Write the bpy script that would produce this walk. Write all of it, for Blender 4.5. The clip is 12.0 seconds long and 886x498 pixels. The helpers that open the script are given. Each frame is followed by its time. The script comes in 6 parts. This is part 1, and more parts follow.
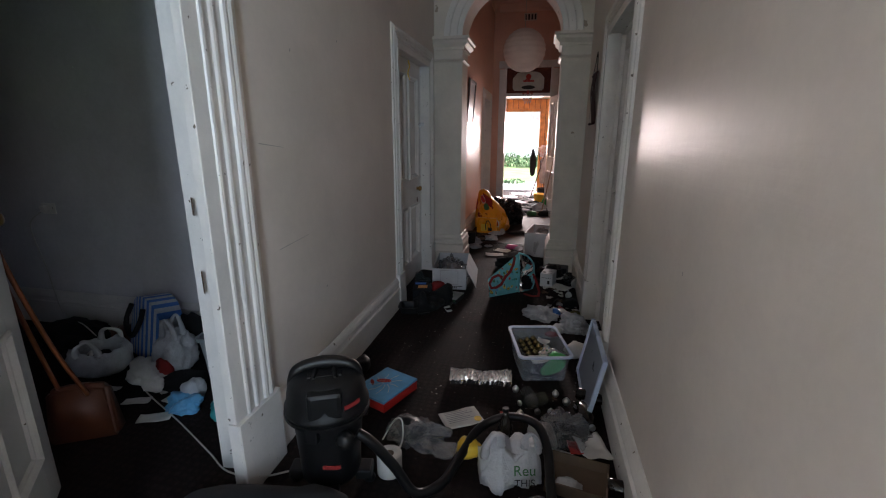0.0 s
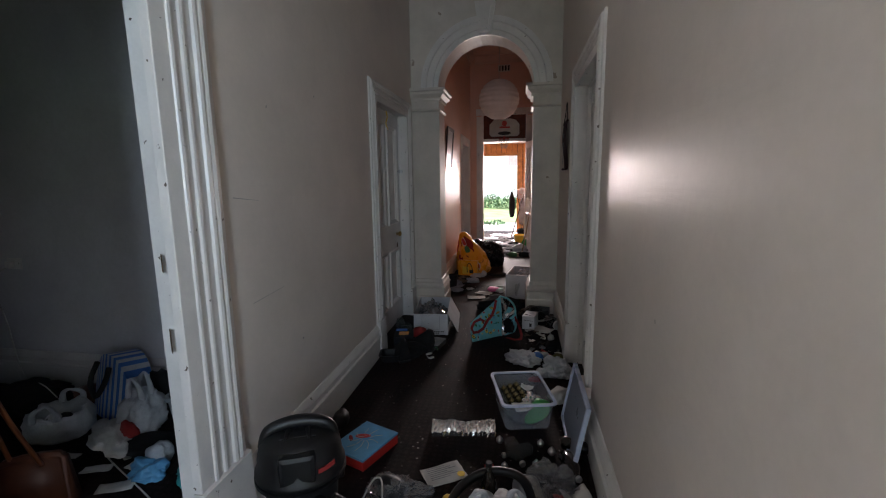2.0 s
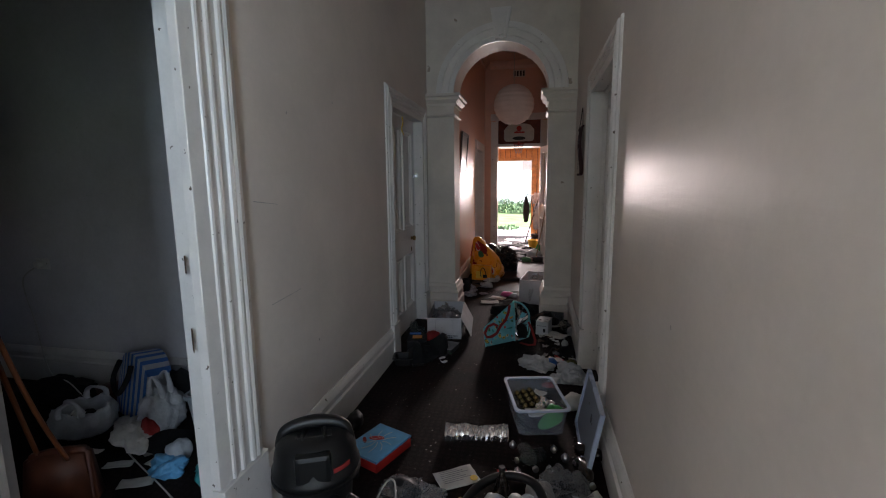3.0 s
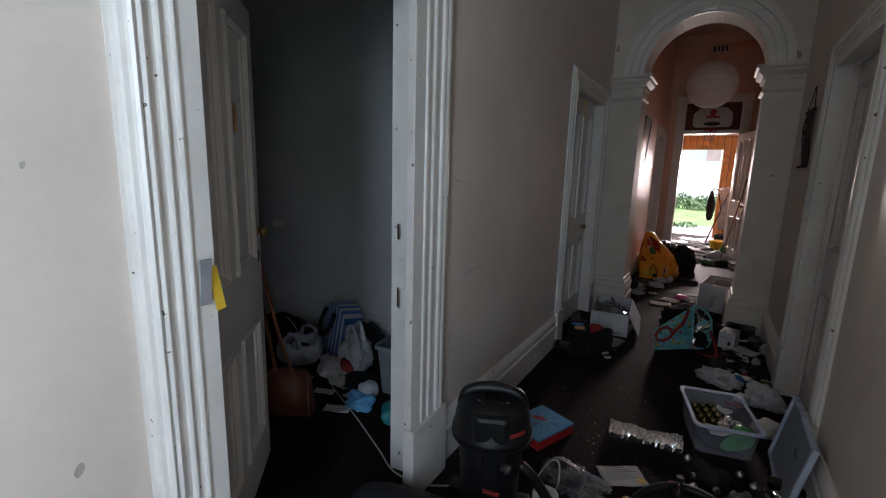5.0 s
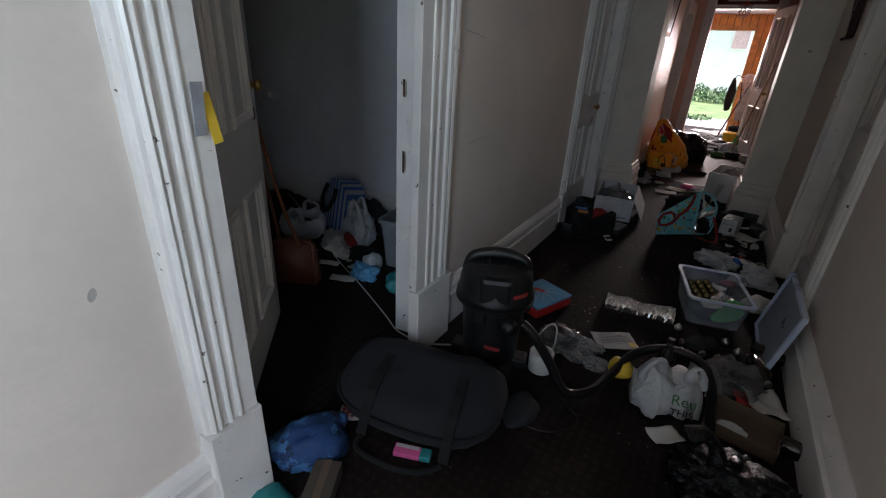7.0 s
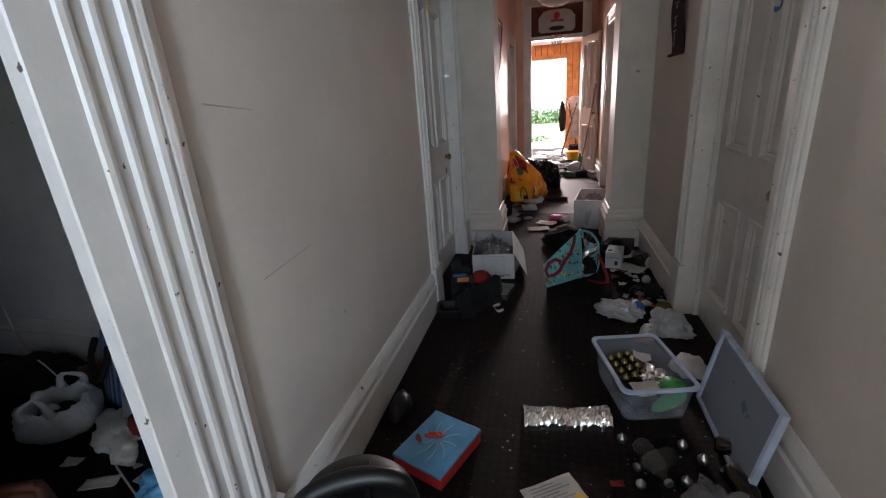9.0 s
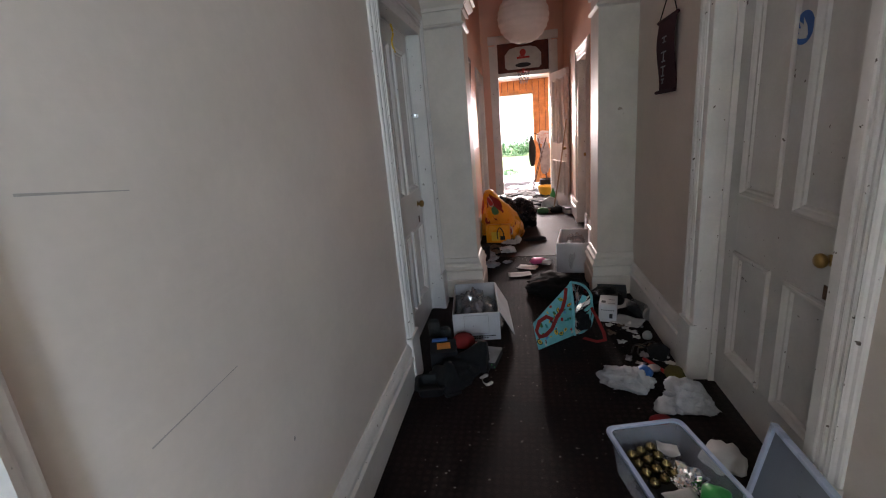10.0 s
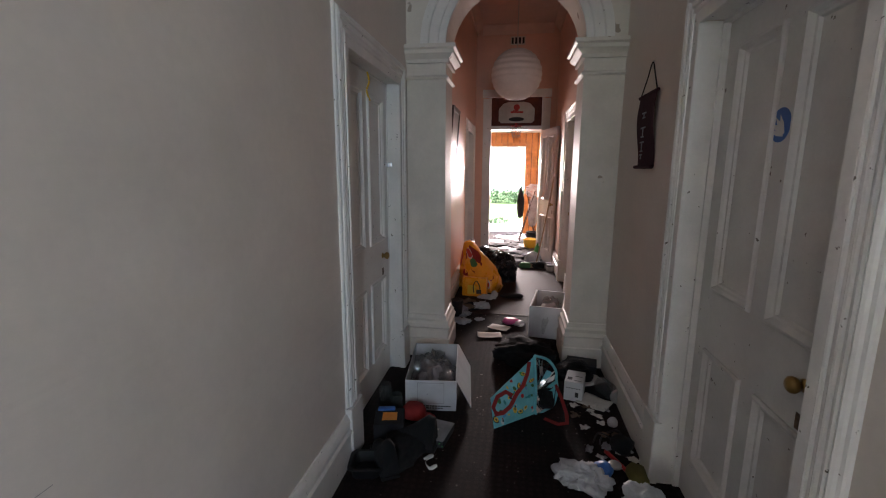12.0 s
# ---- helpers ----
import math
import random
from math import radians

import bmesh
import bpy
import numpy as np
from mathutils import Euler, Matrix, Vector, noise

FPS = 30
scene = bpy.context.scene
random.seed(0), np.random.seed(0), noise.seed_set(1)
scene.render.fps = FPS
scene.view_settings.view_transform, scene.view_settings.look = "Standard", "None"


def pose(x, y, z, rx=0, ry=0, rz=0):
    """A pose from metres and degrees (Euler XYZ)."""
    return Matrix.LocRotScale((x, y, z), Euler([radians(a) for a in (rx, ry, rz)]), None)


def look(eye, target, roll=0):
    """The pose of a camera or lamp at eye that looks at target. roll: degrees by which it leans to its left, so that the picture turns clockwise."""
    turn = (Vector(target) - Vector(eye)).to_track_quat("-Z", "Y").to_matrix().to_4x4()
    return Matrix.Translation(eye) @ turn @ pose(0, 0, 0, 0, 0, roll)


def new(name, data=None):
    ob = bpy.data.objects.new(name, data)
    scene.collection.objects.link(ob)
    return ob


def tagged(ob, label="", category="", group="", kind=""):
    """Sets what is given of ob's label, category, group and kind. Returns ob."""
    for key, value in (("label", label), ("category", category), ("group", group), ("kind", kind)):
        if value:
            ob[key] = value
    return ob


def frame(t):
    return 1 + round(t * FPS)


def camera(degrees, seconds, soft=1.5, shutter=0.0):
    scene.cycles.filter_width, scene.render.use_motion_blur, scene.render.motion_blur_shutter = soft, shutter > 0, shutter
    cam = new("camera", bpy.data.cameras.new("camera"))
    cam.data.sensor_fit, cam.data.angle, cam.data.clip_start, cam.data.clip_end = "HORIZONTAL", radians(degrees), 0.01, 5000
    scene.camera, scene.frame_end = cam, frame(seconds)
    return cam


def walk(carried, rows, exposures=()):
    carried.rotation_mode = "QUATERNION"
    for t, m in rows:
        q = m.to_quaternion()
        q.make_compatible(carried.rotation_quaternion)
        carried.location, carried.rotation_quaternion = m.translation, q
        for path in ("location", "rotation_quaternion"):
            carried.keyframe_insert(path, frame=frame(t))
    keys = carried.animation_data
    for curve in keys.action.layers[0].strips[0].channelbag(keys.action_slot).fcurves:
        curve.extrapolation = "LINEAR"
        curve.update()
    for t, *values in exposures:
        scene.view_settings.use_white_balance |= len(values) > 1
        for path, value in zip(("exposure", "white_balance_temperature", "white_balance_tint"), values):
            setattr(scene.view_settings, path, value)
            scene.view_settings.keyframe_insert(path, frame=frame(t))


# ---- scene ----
cam = camera(90.7, 12.0, soft=1.1)
PATH = [
    (0, (-0.16, -0.055, 1.445), (-0.571, 1.837, 0.943), 0.1),
    (0.5, (-0.144, -0.037, 1.476), (-0.515, 1.893, 1.104), -0.7),
    (1, (-0.134, -0.04, 1.482), (-0.496, 1.897, 1.137), -0.7),
    (1.5, (-0.132, -0.038, 1.48), (-0.485, 1.902, 1.146), -0.6),
    (2, (-0.131, -0.041, 1.481), (-0.475, 1.903, 1.161), -0.8),
    (2.5, (-0.129, -0.046, 1.482), (-0.467, 1.901, 1.17), -0.6),
    (2.7, (-0.13, -0.051, 1.483), (-0.483, 1.894, 1.178), -0.6),
    (4.3, (-0.207, -0.126, 1.483), (-0.999, 1.684, 1.175), 0.2),
    (4.5, (-0.224, -0.137, 1.476), (-1.083, 1.641, 1.157), 0.4),
    (5, (-0.268, -0.174, 1.466), (-1.295, 1.503, 1.1), 1.6),
    (5.5, (-0.301, -0.209, 1.453), (-1.457, 1.369, 1.037), 1.9),
    (6, (-0.314, -0.237, 1.413), (-1.51, 1.27, 0.866), 2.9),
    (6.5, (-0.325, -0.242, 1.349), (-1.544, 1.158, 0.603), 0.1),
    (7, (-0.305, -0.168, 1.326), (-1.239, 1.398, 0.505), 3.1),
    (7.2, (-0.313, -0.127, 1.322), (-1.195, 1.466, 0.495), 2.8),
    (8.8, (-0.454, 0.604, 1.386), (-0.899, 2.425, 0.689), -2.6),
    (9, (-0.513, 0.693, 1.387), (-0.994, 2.522, 0.734), -4.3),
    (9.5, (-0.64, 0.951, 1.438), (-1.098, 2.816, 0.878), -5.4),
    (10, (-0.63, 1.112, 1.448), (-0.98, 3.008, 0.919), -5.2),
    (10.5, (-0.543, 1.253, 1.472), (-1.112, 3.115, 1.014), -3.0),
    (11, (-0.495, 1.324, 1.512), (-0.919, 3.237, 1.115), -1.9),
    (11.5, (-0.483, 1.343, 1.526), (-0.82, 3.288, 1.202), -0.4),
    (12, (-0.477, 1.345, 1.531), (-0.785, 3.288, 1.169), 0.3),
]
EXPOSURE = [(t, e, 6200, 16) for t, e in ((0.0, 2.6), (0.7, 2.42), (2.7, 2.40), (4.5, 2.12), (5.5, 1.86), (7.2, 1.80), (8.8, 2.85), (10.0, 3.3), (11.0, 3.25), (12.0, 3.15))]
walk(cam, [(t, look(eye, target, roll)) for t, eye, target, roll in PATH], EXPOSURE)

# ---- light: overcast daylight ----
world = bpy.data.worlds.new("sky")
scene.world = world
world.use_nodes = True
nt = world.node_tree
sky = nt.nodes.new("ShaderNodeTexSky")
sky.sky_type = 'NISHITA'
sky.sun_disc = False
sky.sun_elevation = radians(48)
sky.sun_rotation = radians(95)
sky.air_density = 1.0
sky.dust_density = 4.0
nt.nodes["Background"].inputs["Strength"].default_value = 0.15
nt.links.new(sky.outputs["Color"], nt.nodes["Background"].inputs["Color"])


def sun_lamp():
    data = bpy.data.lights.new("sun", 'SUN')
    data.energy, data.angle, data.color = 3.0, radians(14), (1.0, 0.95, 0.88)
    ob = new("sun", data)
    az, el = radians(95), radians(48)
    d = Vector((math.sin(az) * math.cos(el), math.cos(az) * math.cos(el), math.sin(el)))
    ob.matrix_world = look(d * 30, (0, 0, 0))


def window_lamp(name, eye, target, w, h, watts, color, spread=180):
    """Area lamp in a wall opening, standing in for sky light."""
    data = bpy.data.lights.new(name, 'AREA')
    data.shape, data.size, data.size_y, data.energy, data.color, data.spread = 'RECTANGLE', w, h, watts, color, radians(spread)
    ob = new(name, data)
    ob.matrix_world = look(eye, target)
    return ob


sun_lamp()
window_lamp("front_door_daylight", (-0.03, -1.73, 1.90), (-1.43, -1.13, 2.0), 0.52, 1.5, 10.5, (0.66, 0.845, 1.0), 150)
# Added fill from an invented, unseen right-hand opening; brightens the left wall.
window_lamp("added_side_fill", (0.42, -0.95, 1.30), (-1.30, -0.30, 1.42), 0.80, 1.7, 1.1, (0.66, 0.845, 1.0), 150)
window_lamp("bedroom_window_daylight", (-3.45, -2.72, 1.5), (-3.1, 2, 1.3), 0.5, 0.5, 0.10, (0.70, 0.73, 1.0))
window_lamp("back_door_daylight", (-0.66, 12.25, 1.45), (-0.64, 10.25, 0.20), 0.85, 1.15, 36, (1.0, 0.84, 0.76), 130)

# ---- materials ----
def material(name, color, rough=0.6, metal=0.0, vary=0.12, scale=6.0, fine=120.0, bump=0.15, second=None, spots=None,
             spot_scale=40.0, spot_cut=0.72, alpha=1.0, transmission=0.0, sheen=0.0, island=0.0, coat=0.0, bump_dist=0.002, spec=0.5):
    """Principled paint, cloth or plastic: two scales of variation, chips or stains with a shape of their own, fine relief."""
    m = bpy.data.materials.new(name)
    m.use_nodes = True
    nt, b = m.node_tree, m.node_tree.nodes["Principled BSDF"]
    L = nt.links.new
    tc = nt.nodes.new("ShaderNodeTexCoord")
    src = tc.outputs["Object"]

    def noise_node(s, detail=4.0, rough_n=0.6):
        n = nt.nodes.new("ShaderNodeTexNoise")
        n.inputs["Scale"].default_value, n.inputs["Detail"].default_value, n.inputs["Roughness"].default_value = s, detail, rough_n
        L(src, n.inputs["Vector"])
        return n

    def mix(fac, a, c):
        x = nt.nodes.new("ShaderNodeMix")
        x.data_type = 'RGBA'
        for v, k in ((fac, 0), (a, 6), (c, 7)):
            if isinstance(v, (tuple, list)):
                x.inputs[k].default_value = (*v, 1.0)
            elif isinstance(v, float):
                x.inputs[k].default_value = v
            else:
                L(v, x.inputs[k])
        return x.outputs[2]

    def ramp(v, lo, hi):
        r = nt.nodes.new("ShaderNodeMapRange")
        r.inputs[1].default_value, r.inputs[2].default_value = lo, hi
        L(v, r.inputs[0])
        return r.outputs[0]

    big, small = noise_node(scale), noise_node(fine, 3.0)
    dark = tuple(c * (1 - vary * 1.6) for c in color)
    light = tuple(min(1, c * (1 + vary)) for c in color)
    col = mix(ramp(big.outputs[0], 0.3, 0.7), dark, light)
    if second:
        col = mix(ramp(noise_node(scale * 0.6, 5.0).outputs[0], 0.52, 0.62), col, second)
    grain = mix(ramp(small.outputs[0], 0.3, 0.7), tuple([1 - vary * 0.7] * 3), (1.0, 1.0, 1.0))
    mul = nt.nodes.new("ShaderNodeMix")
    mul.data_type, mul.blend_type = 'RGBA', 'MULTIPLY'
    mul.inputs[0].default_value = 1.0
    L(col, mul.inputs[6])
    L(grain, mul.inputs[7])
    col = mul.outputs[2]
    if spots:
        col = mix(ramp(noise_node(spot_scale, 3.0, 0.55).outputs[0], spot_cut, spot_cut + 0.02), col, spots)
    if island:
        oi = nt.nodes.new("ShaderNodeObjectInfo")
        h = nt.nodes.new("ShaderNodeHueSaturation")
        L(ramp(oi.outputs["Random"], 0.0, 1.0), h.inputs["Fac"])
        mr = nt.nodes.new("ShaderNodeMapRange")
        mr.inputs[3].default_value, mr.inputs[4].default_value = 1 - island, 1 + island
        L(oi.outputs["Random"], mr.inputs[0])
        L(mr.outputs[0], h.inputs["Value"])
        h.inputs["Fac"].default_value = 1.0
        for l in list(h.inputs["Fac"].links):
            nt.links.remove(l)
        L(col, h.inputs["Color"])
        col = h.outputs[0]
    L(col, b.inputs["Base Color"])
    rr = nt.nodes.new("ShaderNodeMapRange")
    rr.inputs[3].default_value, rr.inputs[4].default_value = max(0.02, rough - 0.08), min(1, rough + 0.08)
    L(big.outputs[0], rr.inputs[0])
    L(rr.outputs[0], b.inputs["Roughness"])
    b.inputs["Metallic"].default_value = metal
    b.inputs["Alpha"].default_value = alpha
    b.inputs["Specular IOR Level"].default_value = spec
    b.inputs["Transmission Weight"].default_value = transmission
    b.inputs["Sheen Weight"].default_value = sheen
    b.inputs["Coat Weight"].default_value = coat
    if bump:
        bp = nt.nodes.new("ShaderNodeBump")
        bp.inputs["Strength"].default_value, bp.inputs["Distance"].default_value = bump, bump_dist
        add = nt.nodes.new("ShaderNodeMath")
        add.operation = 'ADD'
        L(big.outputs[0], add.inputs[0])
        L(small.outputs[0], add.inputs[1])
        L(add.outputs[0], bp.inputs["Height"])
        L(bp.outputs[0], b.inputs["Normal"])
    return m


WALL = material("cream_wall_paint", (0.69, 0.61, 0.545), 0.36, vary=0.05, scale=2.2, fine=38, bump=0.10, bump_dist=0.004, spec=0.20)
WALL_PINK = material("salmon_wall_paint", (0.78, 0.48, 0.36), 0.42, vary=0.05, scale=2.2, fine=45, bump=0.12, bump_dist=0.004, spec=0.35)
WALL_BLUE = material("pale_grey_wall_paint", (0.60, 0.58, 0.595), 0.45, vary=0.10, scale=1.3, fine=40, bump=0.12, bump_dist=0.004)
TRIM = material("white_gloss_trim", (0.75, 0.72, 0.685), 0.32, vary=0.06, scale=5, fine=70, bump=0.25, spots=(0.10, 0.075, 0.055), spot_scale=34, spot_cut=0.70)
TRIM_GREY = material("dull_white_door_paint", (0.61, 0.58, 0.545), 0.4, vary=0.07, scale=4, fine=70, bump=0.25, spots=(0.12, 0.09, 0.07), spot_scale=30, spot_cut=0.71)
STONE = material("painted_plaster_arch", (0.68, 0.62, 0.55), 0.55, vary=0.06, scale=5, fine=60, bump=0.2, spots=(0.36, 0.29, 0.23), spot_scale=5, spot_cut=0.70)
PLASTER = material("ceiling_plaster", (0.76, 0.54, 0.44), 0.7, vary=0.06, scale=3, fine=60, bump=0.2)
PINE = material("varnished_pine", (0.66, 0.27, 0.06), 0.35, vary=0.22, scale=7, fine=60, bump=0.15, island=0.15)
BRASS = material("brass", (0.40, 0.26, 0.09), 0.30, metal=1.0, vary=0.15, bump=0.05)
RUST = material("rusty_iron", (0.16, 0.09, 0.05), 0.7, metal=0.4, vary=0.4, scale=60)
STEEL = material("galvanised_steel", (0.60, 0.60, 0.60), 0.35, metal=1.0, vary=0.1)
LINO = material("worn_brown_lino", (0.030, 0.018, 0.015), 0.66, vary=0.22, scale=3.0, fine=30, bump=0.3, second=(0.022, 0.014, 0.012), bump_dist=0.004, spec=0.08)
CONCRETE = material("pale_concrete", (0.55, 0.53, 0.50), 0.85, vary=0.15, scale=3, fine=80)
GRASS = material("grass_green", (0.17, 0.26, 0.085), 0.9, vary=0.35, scale=1.5, fine=40)
RENDERED = material("white_render", (0.80, 0.79, 0.77), 0.8, vary=0.05, scale=1)


def carpet_material():
    """Worn dark brown carpet with a faint woven lattice of small motifs."""
    m = material("worn_brown_carpet", (0.0185, 0.0112, 0.0100), 0.80, vary=0.3, scale=3.0, fine=220, bump=0.7, second=(0.0105, 0.0085, 0.008),
                 spots=(0.07, 0.06, 0.05), spot_scale=95, spot_cut=0.755, bump_dist=0.004, spec=0.14)
    nt, b = m.node_tree, m.node_tree.nodes["Principled BSDF"]
    old = b.inputs["Base Color"].links[0].from_socket
    tc = nt.nodes.new("ShaderNodeTexCoord")
    vor = nt.nodes.new("ShaderNodeTexVoronoi")
    vor.inputs["Scale"].default_value = 26
    vor.inputs["Randomness"].default_value = 0.25
    nt.links.new(tc.outputs["Object"], vor.inputs["Vector"])
    r = nt.nodes.new("ShaderNodeMapRange")
    r.inputs[1].default_value, r.inputs[2].default_value, r.inputs[3].default_value, r.inputs[4].default_value = 0.25, 0.42, 1.35, 0.8
    nt.links.new(vor.outputs["Distance"], r.inputs[0])
    v = nt.nodes.new("ShaderNodeVectorMath")
    v.operation = 'SCALE'
    nt.links.new(old, v.inputs[0])
    nt.links.new(r.outputs[0], v.inputs["Scale"])
    nt.links.new(v.outputs[0], b.inputs["Base Color"])
    return m




def brushed(m, strength=0.10):
    """Adds the long level brush and roller marks of hand-laid gloss paint."""
    nt, b = m.node_tree, m.node_tree.nodes["Principled BSDF"]
    tc, mp, n = nt.nodes.new("ShaderNodeTexCoord"), nt.nodes.new("ShaderNodeMapping"), nt.nodes.new("ShaderNodeTexNoise")
    mp.inputs["Scale"].default_value = (1.6, 1.6, 24)
    n.inputs["Scale"].default_value, n.inputs["Detail"].default_value = 1.0, 4.0
    bp = nt.nodes.new("ShaderNodeBump")
    bp.inputs["Strength"].default_value, bp.inputs["Distance"].default_value = strength, 0.006
    nt.links.new(tc.outputs["Object"], mp.inputs["Vector"])
    nt.links.new(mp.outputs[0], n.inputs["Vector"])
    nt.links.new(n.outputs[0], bp.inputs["Height"])
    nt.links.new(b.inputs["Normal"].links[0].from_socket, bp.inputs["Normal"])
    nt.links.new(bp.outputs[0], b.inputs["Normal"])


brushed(WALL, 0.28)
brushed(WALL_PINK, 0.3)
brushed(WALL_BLUE, 0.15)
CARPET = carpet_material()


# ---- mesh helpers ----
def link_mesh(name, bm, mat, smooth=False):
    bmesh.ops.recalc_face_normals(bm, faces=bm.faces)
    me = bpy.data.meshes.new(name)
    bm.to_mesh(me)
    bm.free()
    me.materials.append(mat)
    if smooth:
        for p in me.polygons:
            p.use_smooth = True
    return new(name, me)


def part(name, bm, mat, parent, label="", smooth=False):
    ob = link_mesh(name, bm, mat, smooth)
    ob.parent = parent
    return tagged(ob, label)


def structure(name, bm, mat, label, category, smooth=False):
    return tagged(link_mesh(name, bm, mat, smooth), label, category, kind="structure")


def root(name, label, category, m=None, group="", kind=""):
    ob = new(name)
    ob.empty_display_size = 0.05
    if m is not None:
        ob.matrix_basis = m
    return tagged(ob, label, category, group, kind)


def box(bm, x0, x1, y0, y1, z0, z1, bevel=0.0):
    vs = [bm.verts.new((x, y, z)) for x in (x0, x1) for y in (y0, y1) for z in (z0, z1)]
    fs = [bm.faces.new([vs[i] for i in f]) for f in ((0, 1, 3, 2), (4, 6, 7, 5), (0, 4, 5, 1), (2, 3, 7, 6), (0, 2, 6, 4), (1, 5, 7, 3))]
    if bevel:
        es = list({e for f in fs for e in f.edges})
        bmesh.ops.bevel(bm, geom=es, offset=bevel, segments=2, affect='EDGES', profile=0.6)
    return bm


def boxes(*args, bevel=0.0):
    bm = bmesh.new()
    for a in args:
        if bevel:
            b2 = bmesh.new()
            box(b2, *a, bevel=bevel)
            merge(bm, b2)
        else:
            box(bm, *a)
    return bm


def merge(bm, other, m=None):
    if m is not None:
        bmesh.ops.transform(other, matrix=m, verts=other.verts)
    me = bpy.data.meshes.new("tmp")
    other.to_mesh(me)
    other.free()
    bm.from_mesh(me)
    bpy.data.meshes.remove(me)
    return bm


def prism(bm, poly, f0, f1):
    """A closed profile swept straight from f0(a, b) to f1(a, b)."""
    lo = [bm.verts.new(f0(*p)) for p in poly]
    hi = [bm.verts.new(f1(*p)) for p in poly]
    n = len(poly)
    for i in range(n):
        bm.faces.new((lo[i], lo[(i + 1) % n], hi[(i + 1) % n], hi[i]))
    bm.faces.new(lo[::-1])
    bm.faces.new(hi)
    return bm


def lathe(bm, prof, n=24, m=None):
    """Turned shape round z from (radius, height) pairs."""
    rings = []
    for r, z in prof:
        rings.append([bm.verts.new((r * math.cos(2 * math.pi * i / n), r * math.sin(2 * math.pi * i / n), z)) for i in range(n)] if r > 1e-5 else [bm.verts.new((0, 0, z))])
    made = [v for r in rings for v in r]
    for a, b in zip(rings, rings[1:]):
        for i in range(n):
            j = (i + 1) % n
            q = [a[i % len(a)], a[j % len(a)], b[j % len(b)], b[i % len(b)]]
            q = [v for k, v in enumerate(q) if v not in q[:k]]
            if len(q) > 2:
                bm.faces.new(q)
    if m is not None:
        bmesh.ops.transform(bm, matrix=m, verts=made)
    return bm


def tube(bm, pts, r, n=8, cap=True):
    """A round tube along a smooth line of points."""
    pts = [Vector(p) for p in pts]
    fine = []
    for i in range(len(pts) - 1):
        p0, p1, p2, p3 = pts[max(i - 1, 0)], pts[i], pts[i + 1], pts[min(i + 2, len(pts) - 1)]
        for k in range(6):
            t = k / 6
            fine.append(0.5 * (2 * p1 + (p2 - p0) * t + (2 * p0 - 5 * p1 + 4 * p2 - p3) * t * t + (3 * p1 - p0 - 3 * p2 + p3) * t ** 3))
    fine.append(pts[-1])
    rings = []
    for i, p in enumerate(fine):
        d = (fine[min(i + 1, len(fine) - 1)] - fine[max(i - 1, 0)]).normalized()
        side = d.cross(Vector((0, 0, 1)))
        side = side.normalized() if side.length > 0.05 else Vector((1, 0, 0))
        up = side.cross(d)
        rr = r(i / (len(fine) - 1)) if callable(r) else r
        rings.append([bm.verts.new(p + rr * (math.cos(2 * math.pi * k / n) * side + math.sin(2 * math.pi * k / n) * up)) for k in range(n)])
    for a, b in zip(rings, rings[1:]):
        for k in range(n):
            bm.faces.new((a[k], a[(k + 1) % n], b[(k + 1) % n], b[k]))
    if cap:
        bm.faces.new(rings[0][::-1])
        bm.faces.new(rings[-1])
    return bm

# ---- the house: hall along y, arch, back hall, back porch; a bedroom beside it ----
XL, XR = -1.30, 0.27           # front hall walls
BL, BR = -1.16, 0.20           # back hall walls
Y0, YA, YB, YE, YP = -1.75, 4.74, 5.08, 9.20, 12.0
ZC, ZP = 3.86, 2.36

floor = structure("floor", boxes((-5.0, 2.0, -6.0, 12.2, -0.12, 0.0)), CARPET, "worn dark brown patterned carpet over the whole floor", "carpet")
structure("wall_left_front", boxes((-1.47, XL, -2.9, 0.385, 0, ZC), (-1.47, XL, 0.385, 1.38, 2.16, ZC), (-1.47, XL, 1.38, 3.46, 0, ZC),
                                   (-1.47, XL, 3.46, 4.48, 2.13, ZC), (-1.47, XL, 4.48, YA, 0, ZC)), WALL, "cream painted plaster hall wall with scuffs", "wall")
# The gap at y -1.40 to -0.50 is invented, to let the side fill in.
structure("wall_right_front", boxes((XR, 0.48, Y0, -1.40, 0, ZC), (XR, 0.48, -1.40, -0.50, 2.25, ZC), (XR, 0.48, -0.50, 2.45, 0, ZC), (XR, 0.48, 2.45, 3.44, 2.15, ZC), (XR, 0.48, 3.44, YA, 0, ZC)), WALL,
          "cream semi-gloss hall wall with scuffs", "wall")
structure("wall_left_back", boxes((-1.47, BL, YB, 7.80, 0, ZC), (-1.47, BL, 7.80, 8.78, 2.10, ZC), (-1.47, BL, 8.78, YE, 0, ZC)), WALL_PINK,
          "salmon painted glossy wall of the back hall", "wall")
structure("wall_right_back", boxes((BR, 0.48, YB, 6.62, 0, ZC), (BR, 0.48, 6.62, 7.42, 2.16, ZC), (BR, 0.48, 7.42, YE, 0, ZC)), WALL_PINK,
          "salmon painted glossy wall of the back hall", "wall")
structure("wall_end", boxes((-1.47, -0.93, YE, 9.36, 0, ZC), (-0.93, 0.0, YE, 9.36, 2.78, ZC), (0.0, 0.48, YE, 9.36, 0, ZC)), WALL_PINK,
          "salmon end wall with a door and fanlight opening", "wall")
